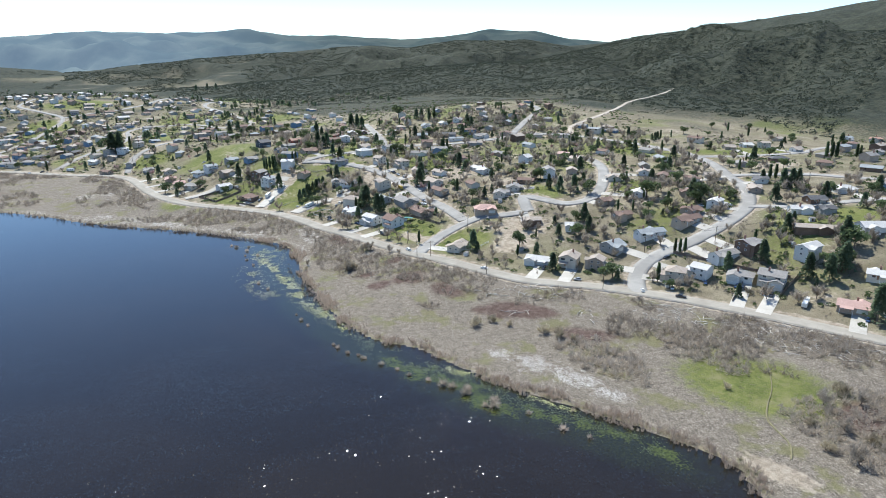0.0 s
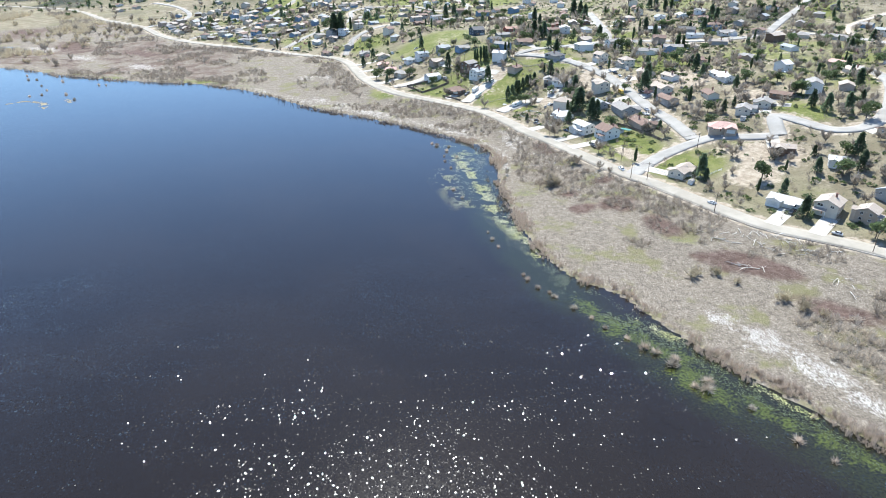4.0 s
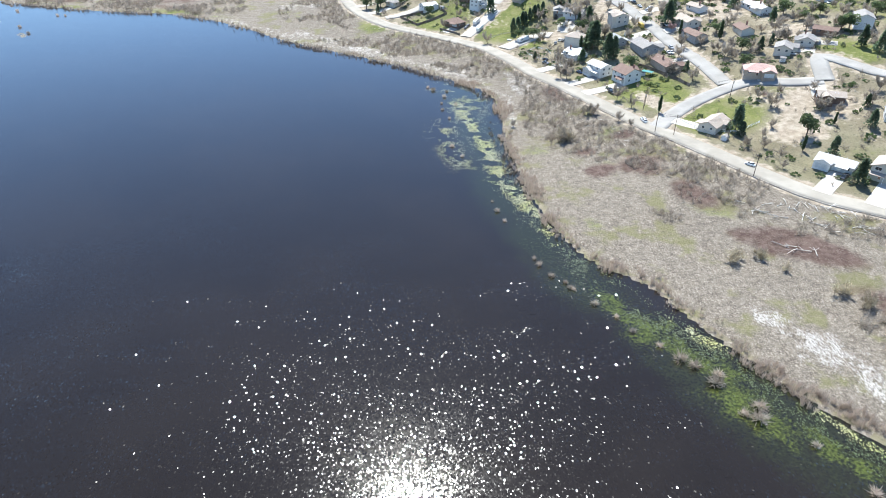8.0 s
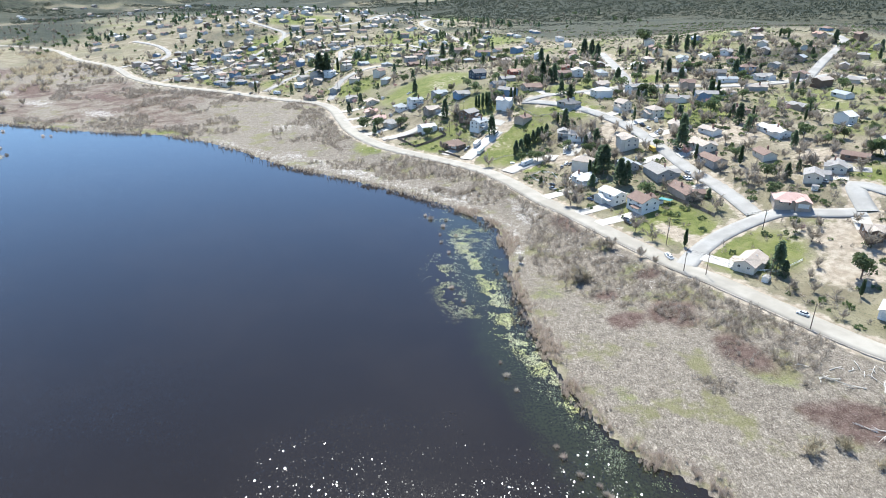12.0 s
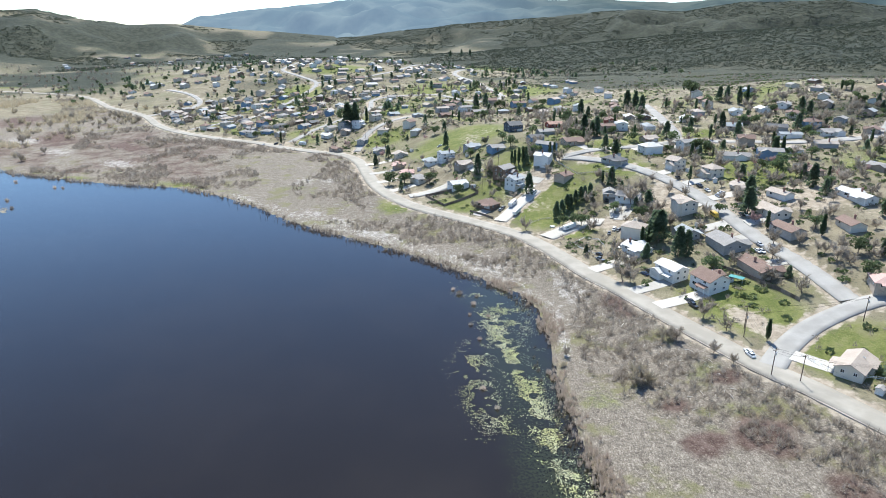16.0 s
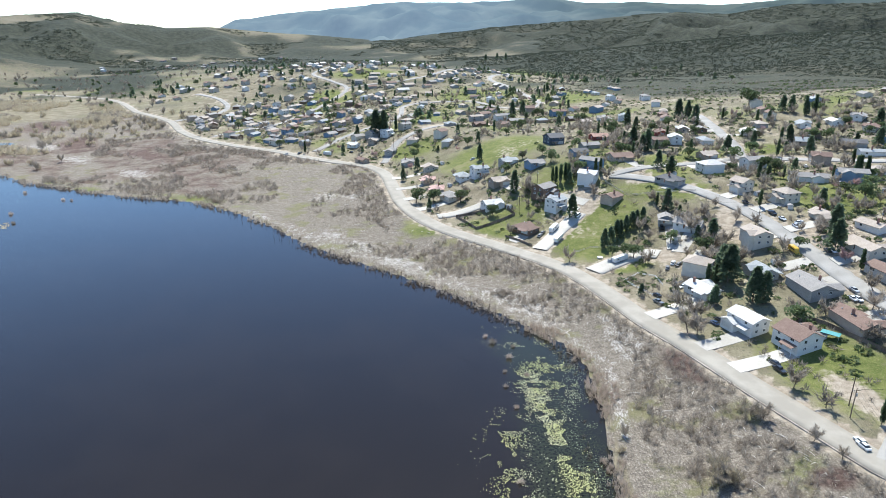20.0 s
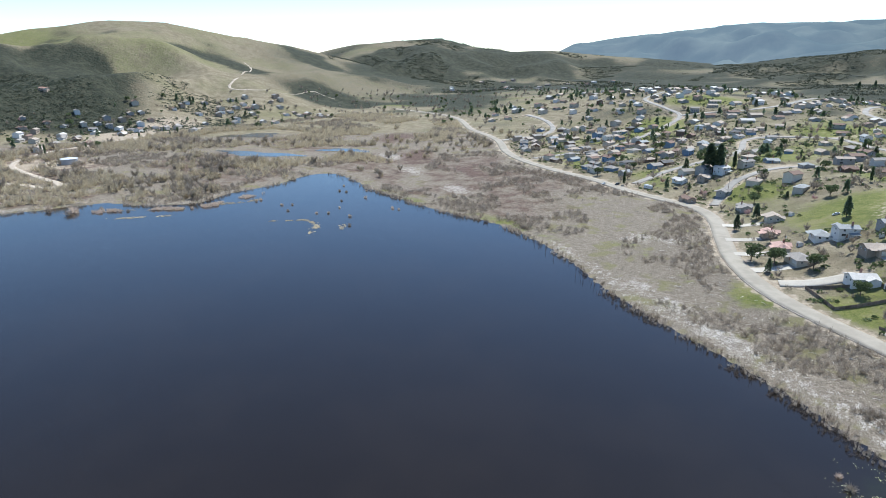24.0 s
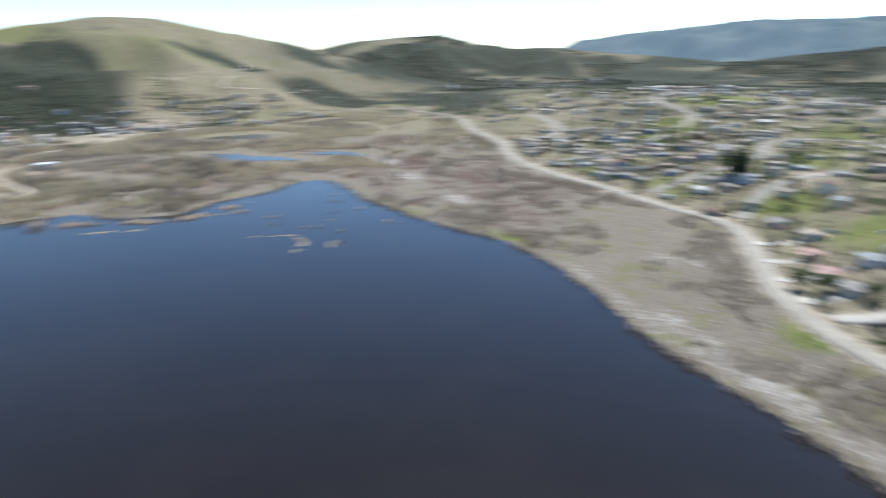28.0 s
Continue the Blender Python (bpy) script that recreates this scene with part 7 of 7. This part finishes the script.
# ---- garden sheds ----
rng = random.Random(41)
SHED = (mesh_of("wall", *wall_solid("gable", -1.5, 1.5, -1.2, 1.2, -0.8, 2.0, 0.5), WALLS["white"]), mesh_of("roof", *roof_solid("gable", -1.5, 1.5, -1.2, 1.2, 2.07, 0.5, 0.2, 0.1), ROOFS["grey"]),
        mesh_of("door", *box(-0.5, 0.5, -1.26, -1.18, 0, 1.8), M_DOOR))
count = 0
for hx0, hy0, hr in HOUSES[:170]:
    if rng.random() < 0.6 or hy0 > 600 or count > 45:
        continue
    a = rng.uniform(0, 6.28)
    x, y = hx0 + math.cos(a) * (hr + 4), hy0 + math.sin(a) * (hr + 4)
    if float(clearance(np.array([x]), np.array([y]))[0]) < 4 or np.hypot(house_xy[:, 0] - x, house_xy[:, 1] - y).min() < 9 or float(road_distance(np.array([x]), np.array([y]))[0]) < 9:
        continue
    root = new("garden_shed", None)
    root.matrix_basis = pose(x, y, height(x, y) + 0.1, 0, 0, rng.uniform(0, 360))
    for nm, me in zip(("wall", "roof", "door"), SHED):
        part(nm, me, root)
    tagged(root, "small white garden shed with a grey roof behind a house", "shed", "garden sheds")
    count += 1


# ---- vehicles ----
PAINTS = {}
for nm, a in (("white", (0.72, 0.72, 0.70)), ("black", (0.012, 0.012, 0.014)), ("silver", (0.42, 0.43, 0.44)), ("grey", (0.14, 0.145, 0.15)), ("blue", (0.03, 0.06, 0.14)), ("red", (0.3, 0.02, 0.02)), ("yellow", (0.62, 0.40, 0.06)), ("teal", (0.10, 0.30, 0.26))):
    pn = Nodes("paint_" + nm, 0.3, 0.0, 0.5)
    pn.bsdf.inputs["Coat Weight"].default_value = 0.6
    PAINTS[nm] = pn.colour(pn.mix(pn.range(pn.noise(1.5, 4.0, pn.place()), 0.4, 0.75), a, tuple(v * 0.8 + 0.01 for v in a)))


def loft(rows):
    """A body from cross-sections along x: x, half width, floor, shoulder, roof, roof's half width."""
    v, f = [], []
    for x, w, z0, z1, z2, wr in rows:
        v += [(x, -w, z0), (x, -w, z1), (x, -wr, z2), (x, wr, z2), (x, w, z1), (x, w, z0)]
    for i in range(len(rows) - 1):
        for j in range(6):
            k = (j + 1) % 6
            f.append((i * 6 + j, i * 6 + k, (i + 1) * 6 + k, (i + 1) * 6 + j))
    f += [(5, 4, 3, 2, 1, 0), tuple(len(v) - 6 + j for j in range(6))]
    return v, f


def wheel_mesh(r, w):
    v, f = tube([(0, -w / 2, 0), (0, -w * 0.35, 0), (0, w * 0.35, 0), (0, w / 2, 0)], [r * 0.86, r, r, r * 0.86], 14)
    return mesh_of("wheel", v, f, M_TYRE)


WHEEL = wheel_mesh(0.34, 0.24)
HUB = mesh_of("rim", *tube([(0, -0.135, 0), (0, 0.135, 0)], [0.2, 0.2], 10), M_METAL)
LAMP_ME = mesh_of("headlight", *box(-0.05, 0.04, -0.17, 0.17, -0.07, 0.07), M_TRIM)
BODIES = {
    "car": ([(-2.25, 0.78, 0.32, 0.72, 0.78, 0.7), (-2.1, 0.88, 0.24, 0.86, 0.94, 0.78), (-0.9, 0.9, 0.2, 0.92, 1.0, 0.8), (0.9, 0.9, 0.2, 0.9, 0.97, 0.8), (2.0, 0.86, 0.22, 0.74, 0.82, 0.72), (2.25, 0.74, 0.32, 0.6, 0.66, 0.62)],
            [(-1.85, 0.76, 0.9, 0.92, 0.95, 0.72), (-1.15, 0.78, 0.9, 1.1, 1.42, 0.6), (0.35, 0.78, 0.9, 1.1, 1.44, 0.6), (1.15, 0.74, 0.86, 0.88, 0.95, 0.7)], 1.35),
    "pickup": ([(-2.75, 0.9, 0.45, 0.98, 1.05, 0.86), (-2.6, 0.97, 0.38, 1.02, 1.1, 0.9), (-0.4, 0.97, 0.36, 1.02, 1.1, 0.9), (1.4, 0.97, 0.36, 1.04, 1.12, 0.9), (2.55, 0.94, 0.38, 0.96, 1.05, 0.84), (2.75, 0.84, 0.46, 0.8, 0.9, 0.76)],
               [(-0.75, 0.86, 1.05, 1.12, 1.2, 0.84), (-0.55, 0.86, 1.05, 1.3, 1.8, 0.68), (0.95, 0.86, 1.05, 1.3, 1.82, 0.68), (1.75, 0.84, 1.0, 1.05, 1.12, 0.8)], 1.75),
    "van": ([(-2.5, 0.9, 0.4, 1.05, 1.12, 0.86), (-2.4, 0.97, 0.3, 1.1, 1.2, 0.92), (1.6, 0.97, 0.3, 1.1, 1.18, 0.92), (2.5, 0.88, 0.36, 0.86, 0.95, 0.8)],
            [(-2.42, 0.9, 1.12, 1.3, 1.4, 0.86), (-2.3, 0.92, 1.12, 1.4, 1.95, 0.78), (1.0, 0.92, 1.12, 1.4, 1.95, 0.78), (1.9, 0.86, 1.05, 1.08, 1.15, 0.8)], 1.55),
}
BODY_ME = {}


def settle(x, y, rot, half):
    """A pose on the sloping ground, from the ground under both ends."""
    c, s = math.cos(radians(rot)), math.sin(radians(rot))
    clear_z = 0.14 if float(clearance(np.array([x]), np.array([y]))[0]) < 0.5 or abs(float(road_distance(np.array([x]), np.array([y]))[0])) < 6 else 0.1
    za, zb = height(x + c * half, y + s * half), height(x - c * half, y - s * half)
    return pose(x, y, (za + zb) / 2 + clear_z, 0, -math.degrees(math.atan2(za - zb, 2 * half)), rot)


def car(x, y, rot, paint, kind):
    lower, upper, axle = BODIES[kind]
    if (kind, paint) not in BODY_ME:
        BODY_ME[kind, paint] = (mesh_of("body", *loft(lower), PAINTS[paint], False), mesh_of("cabin", *loft(upper), M_GLASS), mesh_of("cabin_roof", *box(upper[1][0], upper[2][0], -upper[1][5], upper[1][5], upper[1][4] - 0.03, upper[1][4] + 0.03), PAINTS[paint]))
    name = {"car": "car", "pickup": "pickup_truck", "van": "van"}[kind]
    root = new(name, None)
    root.matrix_basis = settle(x, y, rot, axle)
    b, c, r = BODY_ME[kind, paint]
    body = part("body", b, root)
    part("cabin", c, root, "dark glazed cabin"), part("cabin_roof", r, root)
    for sx in (-1, 1):
        part("headlight", LAMP_ME, body, "", pose(lower[-1][0] - 0.06, sx * 0.52, lower[-1][3] - 0.06))
        for sy in (-1, 1):
            w = part("wheel", WHEEL, root, "", pose(sx * axle, sy * 0.8, 0.34))
            part("rim", HUB, w)
    tagged(root, f"{paint} parked {'pickup truck' if kind == 'pickup' else kind} with dark windows", "car", "parked vehicles")


def motorhome(x, y, rot):
    root = new("motorhome", None)
    root.matrix_basis = settle(x, y, rot, 2.6)
    part("body", mesh_of("body", *loft([(-4.0, 1.15, 0.5, 2.6, 2.95, 1.05), (-3.9, 1.2, 0.45, 2.8, 3.1, 1.1), (2.4, 1.2, 0.45, 2.8, 3.1, 1.1), (3.4, 1.15, 1.9, 2.5, 2.9, 1.05)]), PAINTS["white"]), root)
    part("cab", mesh_of("cab", *loft([(2.2, 1.0, 0.4, 1.2, 1.9, 0.9), (3.2, 1.0, 0.4, 1.2, 1.85, 0.85), (3.7, 1.0, 0.4, 1.05, 1.15, 0.9), (4.2, 0.9, 0.45, 0.85, 0.95, 0.8)]), PAINTS["white"]), root)
    part("stripe", mesh_of("stripe", *join(box(-3.8, 2.2, -1.215, -1.19, 1.2, 1.4), box(-3.8, 2.2, 1.19, 1.215, 1.2, 1.4)), PAINTS["grey"]), root)
    for u in (-2.8, -0.6, 1.2):
        part("window", mesh_of("window", *join(box(u - 0.45, u + 0.45, -1.22, -1.19, 1.7, 2.3), box(u - 0.45, u + 0.45, 1.19, 1.22, 1.7, 2.3)), M_GLASS), root)
    part("windscreen", mesh_of("windscreen", *box(3.25, 3.75, -0.8, 0.8, 1.22, 1.7), M_GLASS), root)
    part("roof_vent", mesh_of("roof_vent", *box(-1.5, -0.9, -0.3, 0.3, 3.05, 3.3), M_TRIM), root)
    for u in (-2.4, 2.9):
        for v in (-1, 1):
            w = part("wheel", WHEEL, root, "", pose(u, v * 0.98, 0.36))
            part("rim", HUB, w)
    tagged(root, "white motorhome with a grey stripe parked on pavement", "motorhome", "parked vehicles")


def box_trailer(x, y, rot):
    root = new("box_trailer", None)
    root.matrix_basis = settle(x, y, rot, 2.0)
    part("body", mesh_of("body", *loft([(-4.2, 1.15, 0.55, 2.6, 2.8, 1.08), (-4.1, 1.22, 0.5, 2.7, 2.92, 1.12), (4.0, 1.22, 0.5, 2.7, 2.92, 1.12), (4.2, 1.1, 0.7, 2.4, 2.65, 1.02)]), PAINTS["white"]), root)
    part("hitch", mesh_of("hitch", *join(box(4.15, 5.3, -0.06, 0.06, 0.5, 0.62), box(5.1, 5.2, -0.05, 0.05, 0.0, 0.5)), M_METAL), root)
    part("door", mesh_of("door", *box(0.2, 0.95, -1.25, -1.2, 0.6, 2.4), M_TRIM), root)
    part("window", mesh_of("window", *box(-2.6, -1.5, -1.245, -1.2, 1.5, 2.1), M_GLASS), root)
    for u in (-0.5, 0.4):
        for v in (-1, 1):
            w = part("wheel", WHEEL, root, "", pose(u, v * 1.15, 0.34))
            part("rim", HUB, w)
    tagged(root, "white box trailer parked on the ground", "trailer", "parked vehicles")


def yellow_bus(x, y, rot):
    root = new("bus", None)
    root.matrix_basis = settle(x, y, rot, 2.0)
    part("body", mesh_of("body", *loft([(-3.3, 1.05, 0.5, 2.1, 2.5, 0.9), (-3.2, 1.1, 0.45, 2.2, 2.65, 0.95), (2.0, 1.1, 0.45, 2.2, 2.65, 0.95), (2.3, 1.05, 0.45, 1.3, 1.4, 0.95), (3.2, 0.9, 0.5, 1.1, 1.25, 0.8)]), PAINTS["yellow"]), root)
    for i in range(5):
        u = -2.7 + i
        part("window", mesh_of("window", *join(box(u - 0.36, u + 0.36, -1.12, -1.08, 1.45, 2.05), box(u - 0.36, u + 0.36, 1.08, 1.12, 1.45, 2.05)), M_GLASS), root)
    for u in (-2.0, 2.0):
        for v in (-1, 1):
            part("wheel", WHEEL, root, "", pose(u, v * 0.95, 0.36))
    tagged(root, "small yellow bus parked on grass", "bus", "parked vehicles")


def water_tank(x, y, rot):
    root = new("water_tank", None)
    root.matrix_basis = pose(x, y, height(x, y), 0, 0, rot)
    part("wall", mesh_of("wall", *tube([(0, 0, -0.6), (0, 0, 6.0)], [9.0, 9.0], 40), PAINTS["silver"]), root)
    part("roof", mesh_of("roof", *tube([(0, 0, 6.0), (0, 0, 6.15), (0, 0, 7.4)], [9.3, 9.2, 0.3], 40), PAINTS["white"]), root)
    part("ladder", mesh_of("ladder", *join(box(9.05, 9.15, -0.3, -0.25, 0, 6.4), box(9.05, 9.15, 0.25, 0.3, 0, 6.4), *[box(9.07, 9.13, -0.25, 0.25, 0.3 + 0.4 * i, 0.36 + 0.4 * i) for i in range(15)]), M_METAL), root)
    tagged(root, "round pale steel water tank on a dirt bank", "water tank")


# ---- poles and lines ----
POLES = []
POLE_ME = mesh_of("pole", *tube([(0, 0, -1.0), (0, 0, 5.0), (0, 0, 10.6)], [0.17, 0.15, 0.11], 8), M_POST)
ARM_ME = mesh_of("crossarm", *box(-1.2, 1.2, -0.07, 0.07, 9.7, 9.85), M_POST)
CAP_ME = mesh_of("insulator", *tube([(0, 0, 9.85), (0, 0, 9.93), (0, 0, 10.02)], [0.04, 0.07, 0.03], 6), M_TRIM)
DRUM_ME = mesh_of("transformer", *tube([(0, 0.35, 7.9), (0, 0.35, 8.0), (0, 0.35, 8.9), (0, 0.35, 9.0)], [0.2, 0.28, 0.28, 0.2], 10), M_METAL)


def utility_pole(x, y, rot):
    root = new("utility_pole", None)
    root.matrix_basis = pose(x, y, height(x, y), 0, 0, rot)
    part("pole", POLE_ME, root), part("crossarm", ARM_ME, root)
    for u in (-1.1, 0.45, 1.1):
        part("insulator", CAP_ME, root, "", pose(u, 0, 0))
    if len(POLES) % 3 == 0:
        part("transformer", DRUM_ME, root, "grey drum transformer")
    POLES.append((x, y, height(x, y), rot))
    tagged(root, "weathered wooden utility pole with a crossarm beside the road", "utility pole", "utility poles")


car(108.2, 233.9, 106, "black", "pickup")
car(113.5, 192.3, 102, "white", "car")
car(81.5, 291.1, 118, "grey", "pickup")
car(98.3, 328.8, 62, "white", "car")
car(94.5, 324.6, 69, "grey", "car")
car(100.4, 326.5, 46, "black", "car")
car(96.0, 304.5, 205, "white", "car")
car(93.9, 307.0, 212, "black", "car")
car(100.9, 272.4, 116, "black", "car")
car(98.2, 269.9, 116, "blue", "car")
car(61.7, 397.3, 48, "white", "van")
car(102.7, 367.6, 80, "black", "pickup")
car(150.7, 379.9, -69, "black", "car")
car(157.9, 362.6, -75, "black", "pickup")
car(159.7, 354.5, -78, "white", "car")
car(161.8, 344.3, -82, "silver", "car")
car(165.3, 348.2, 17, "white", "car")
car(157.7, 281.6, -80, "silver", "car")
car(154.1, 275.7, -79, "white", "car")
car(155.7, 274.8, -79, "white", "car")
car(163.4, 315.5, -83, "black", "car")
car(165.0, 314.5, -83, "white", "car")
car(39.7, 382.9, 58, "black", "car")
car(37.8, 379.7, 59, "grey", "car")
car(212.1, 442.7, 76, "white", "car")
car(212.4, 405.7, 86, "silver", "car")
car(212.2, 402.3, 63, "white", "car")
car(247.5, 97.9, 5, "black", "car")
car(227.0, 80.7, 137, "black", "car")
car(208.1, 71.0, 59, "white", "car")
car(220.7, 55.3, 130, "black", "pickup")
car(184.7, 99.4, 133, "silver", "car")
car(176.2, 122.4, 221, "black", "pickup")
car(225.1, 66.8, 226, "white", "car")
car(245.0, 63.3, 229, "blue", "car")
car(256.3, 51.4, 206, "blue", "pickup")
car(256.7, 48.2, 213, "black", "pickup")
car(263.3, 35.3, 215, "black", "pickup")
car(263.7, 82.6, 101, "white", "car")
car(312.2, 140.8, 103, "white", "car")
car(328.1, 131.2, 118, "white", "car")
car(280.0, -5.7, 215, "blue", "car")
car(274.4, 317.4, 209, "white", "car")
car(210.2, 238.9, 134, "silver", "car")
car(113.8, 194.2, 102, "white", "car")
car(143.8, 139.1, 126, "white", "car")
car(108.5, 238.7, 110, "black", "car")
car(82.7, 298.2, 118, "black", "car")
car(177.0, 123.1, 213, "black", "car")
car(-120.6, 630.8, 150, "black", "car")
car(-172.8, 635.9, 248, "black", "pickup")
car(-185.1, 633.9, 255, "silver", "car")
car(-2.3, 533.9, 185, "white", "car")
motorhome(46.5, 385.5, 55)
motorhome(-143.3, 629.0, 154)
motorhome(-144.1, 630.5, 154)
box_trailer(47.6, 372.2, 59)
box_trailer(75.1, 339.6, 27)
box_trailer(269.2, 19.6, 210)
box_trailer(265.7, 272.6, 153)
box_trailer(227.8, 253.0, 61)
yellow_bus(150.5, 320.0, -83)
utility_pole(117.5, 206.5, 191)
utility_pole(189.7, 81.9, 226)
utility_pole(140.7, 129.1, 216)
utility_pole(114.7, 179.1, 196)
utility_pole(122.5, 174.7, 196)
utility_pole(240.7, 110.6, 103)
utility_pole(281.8, 95.3, 198)
utility_pole(314.5, 79.1, 181)
utility_pole(27.8, 414.7, 201)
utility_pole(41.1, 442.7, 208)
utility_pole(109.6, 383.1, 128)
utility_pole(148.3, 356.0, 12)
utility_pole(194.0, 330.3, 90)
utility_pole(221.0, 486.5, 163)
utility_pole(196.7, 443.4, 174)
utility_pole(411.7, 137.9, 164)
utility_pole(251.0, 243.5, 113)
utility_pole(-78.4, 626.8, 174)
utility_pole(-26.4, 476.9, 292)
utility_pole(145.0, 165.5, 314)
utility_pole(120.4, 212.7, 191)
utility_pole(163.9, 208.0, 196)
water_tank(-746.6, 451.2, 223)
linked = set()
for i, p in enumerate(POLES):
    order = sorted(range(len(POLES)), key=lambda j: math.hypot(POLES[j][0] - p[0], POLES[j][1] - p[1]))
    for j in order[1:3]:
        q = POLES[j]
        if math.hypot(q[0] - p[0], q[1] - p[1]) > 95 or (j, i) in linked or (i, j) in linked:
            continue
        linked.add((i, j))
        wires = []
        for u in (-1.1, 1.1):
            a = pose(p[0], p[1], p[2], 0, 0, p[3]) @ Vector((u, 0, 10.0))
            b = pose(q[0], q[1], q[2], 0, 0, q[3]) @ Vector((u, 0, 10.0))
            pts = [a.lerp(b, k / 8) - Vector((0, 0, 1.3 * 4 * (k / 8) * (1 - k / 8))) for k in range(9)]
            wires.append(tube(pts, [0.022] * 9, 3))
        tagged(new("power_line", mesh_of("power_line", *join(*wires), M_TYRE)), "thin black power lines strung between wooden poles", "cable")


# ---- fences ----
def fence(points, tall, material, label, boards=True):
    root = new("fence", None)
    root.matrix_basis = pose(points[0][0], points[0][1], 0)
    ox, oy = points[0]
    for (ax, ay), (bx, by) in zip(points[:-1], points[1:]):
        n = max(1, round(math.hypot(bx - ax, by - ay) / 2.6))
        for i in range(n + 1):
            x, y = ax + (bx - ax) * i / n, ay + (by - ay) * i / n
            z = height(x, y)
            part("post", mesh_of("post", *box(x - ox - 0.06, x - ox + 0.06, y - oy - 0.06, y - oy + 0.06, z - 0.4, z + tall + 0.08), material), root)
            if i < n:
                x2, y2 = ax + (bx - ax) * (i + 1) / n, ay + (by - ay) * (i + 1) / n
                z2 = height(x2, y2)
                d = Vector((y2 - y, x - x2, 0)).normalized() * 0.03
                for lo, hi in (((0.08, tall),) if boards else ((tall * 0.35, tall * 0.48), (tall * 0.8, tall * 0.95))):
                    c = [(x - ox, y - oy, z + lo), (x2 - ox, y2 - oy, z2 + lo), (x2 - ox, y2 - oy, z2 + hi), (x - ox, y - oy, z + hi)]
                    v = [(p[0] + s * d.x, p[1] + s * d.y, p[2]) for s in (-1, 1) for p in c]
                    f = [(3, 2, 1, 0), (4, 5, 6, 7), (0, 1, 5, 4), (1, 2, 6, 5), (2, 3, 7, 6), (3, 0, 4, 7)]
                    part("panel" if boards else "rail", mesh_of("panel", v, f, material), root)
    return tagged(root, label, "fence")


fence([(-12, 419), (1, 396), (25, 411), (19, 424), (-12, 419)], 1.8, M_WOOD, "dark brown board fence round a lawn")
fence([(122, 262), (133, 266), (137, 260), (146, 240), (150, 228)], 1.8, M_WOOD, "dark brown board fence behind the houses")
fence([(81, 436), (93, 410), (120, 405), (131, 403)], 1.3, M_DRIFT, "weathered grey rail fence round a field", False)
fence([(72, 316), (76, 308), (81, 299)], 1.1, M_TRIM, "low white fence beside an oval lawn", False)
fence([(72, 316), (80, 323), (87, 318), (88, 308)], 1.0, M_TRIM, "low white fence beside an oval lawn", False)
fence([(131, 190), (138, 177), (152, 172), (166, 178)], 1.2, M_TRIM, "pale low fence round a corner garden", False)
fence([(18, 382), (26, 374), (32, 366)], 1.4, M_WOOD, "brown board fence before a low house")
fence([(266, 32), (278, 37), (292, 42)], 1.8, M_WOOD, "brown board fence between two gardens")
fence([(241, 40), (254, 48), (268, 57)], 1.6, M_WOOD, "brown board fence between two gardens")
fence([(54, 354), (62, 358), (74, 357), (87, 351)], 1.2, M_DRIFT, "weathered grey rail fence round a paddock", False)
fence([(254, 100), (262, 84), (272, 64), (284, 42)], 1.8, M_WOOD, "brown board fence behind the houses")

# green shade roof behind the brown-roofed house
root = new("canopy", None)
root.matrix_basis = pose(134, 252, height(134, 252), 0, 0, -40)
part("cover", mesh_of("cover", *box(-3.2, 3.2, -1.8, 1.8, 2.3, 2.42), PAINTS["teal"]), root)
for u in (-3, 3):
    for v in (-1.6, 1.6):
        part("post", mesh_of("post", *box(u - 0.05, u + 0.05, v - 0.05, v + 0.05, -0.5, 2.3), M_METAL), root)
tagged(root, "green sheet canopy on thin posts in a yard", "canopy")
# round stock trough on the lawn
root = new("trough", mesh_of("trough", *tube([(0, 0, -0.2), (0, 0, 0.6), (0, 0, 0.62), (0, 0, 0.3)], [1.6, 1.6, 1.45, 1.4], 24), M_METAL))
root.matrix_basis = pose(66, 346, height(66, 346) - 0.1)
tagged(root, "round metal stock trough on a green lawn", "trough")
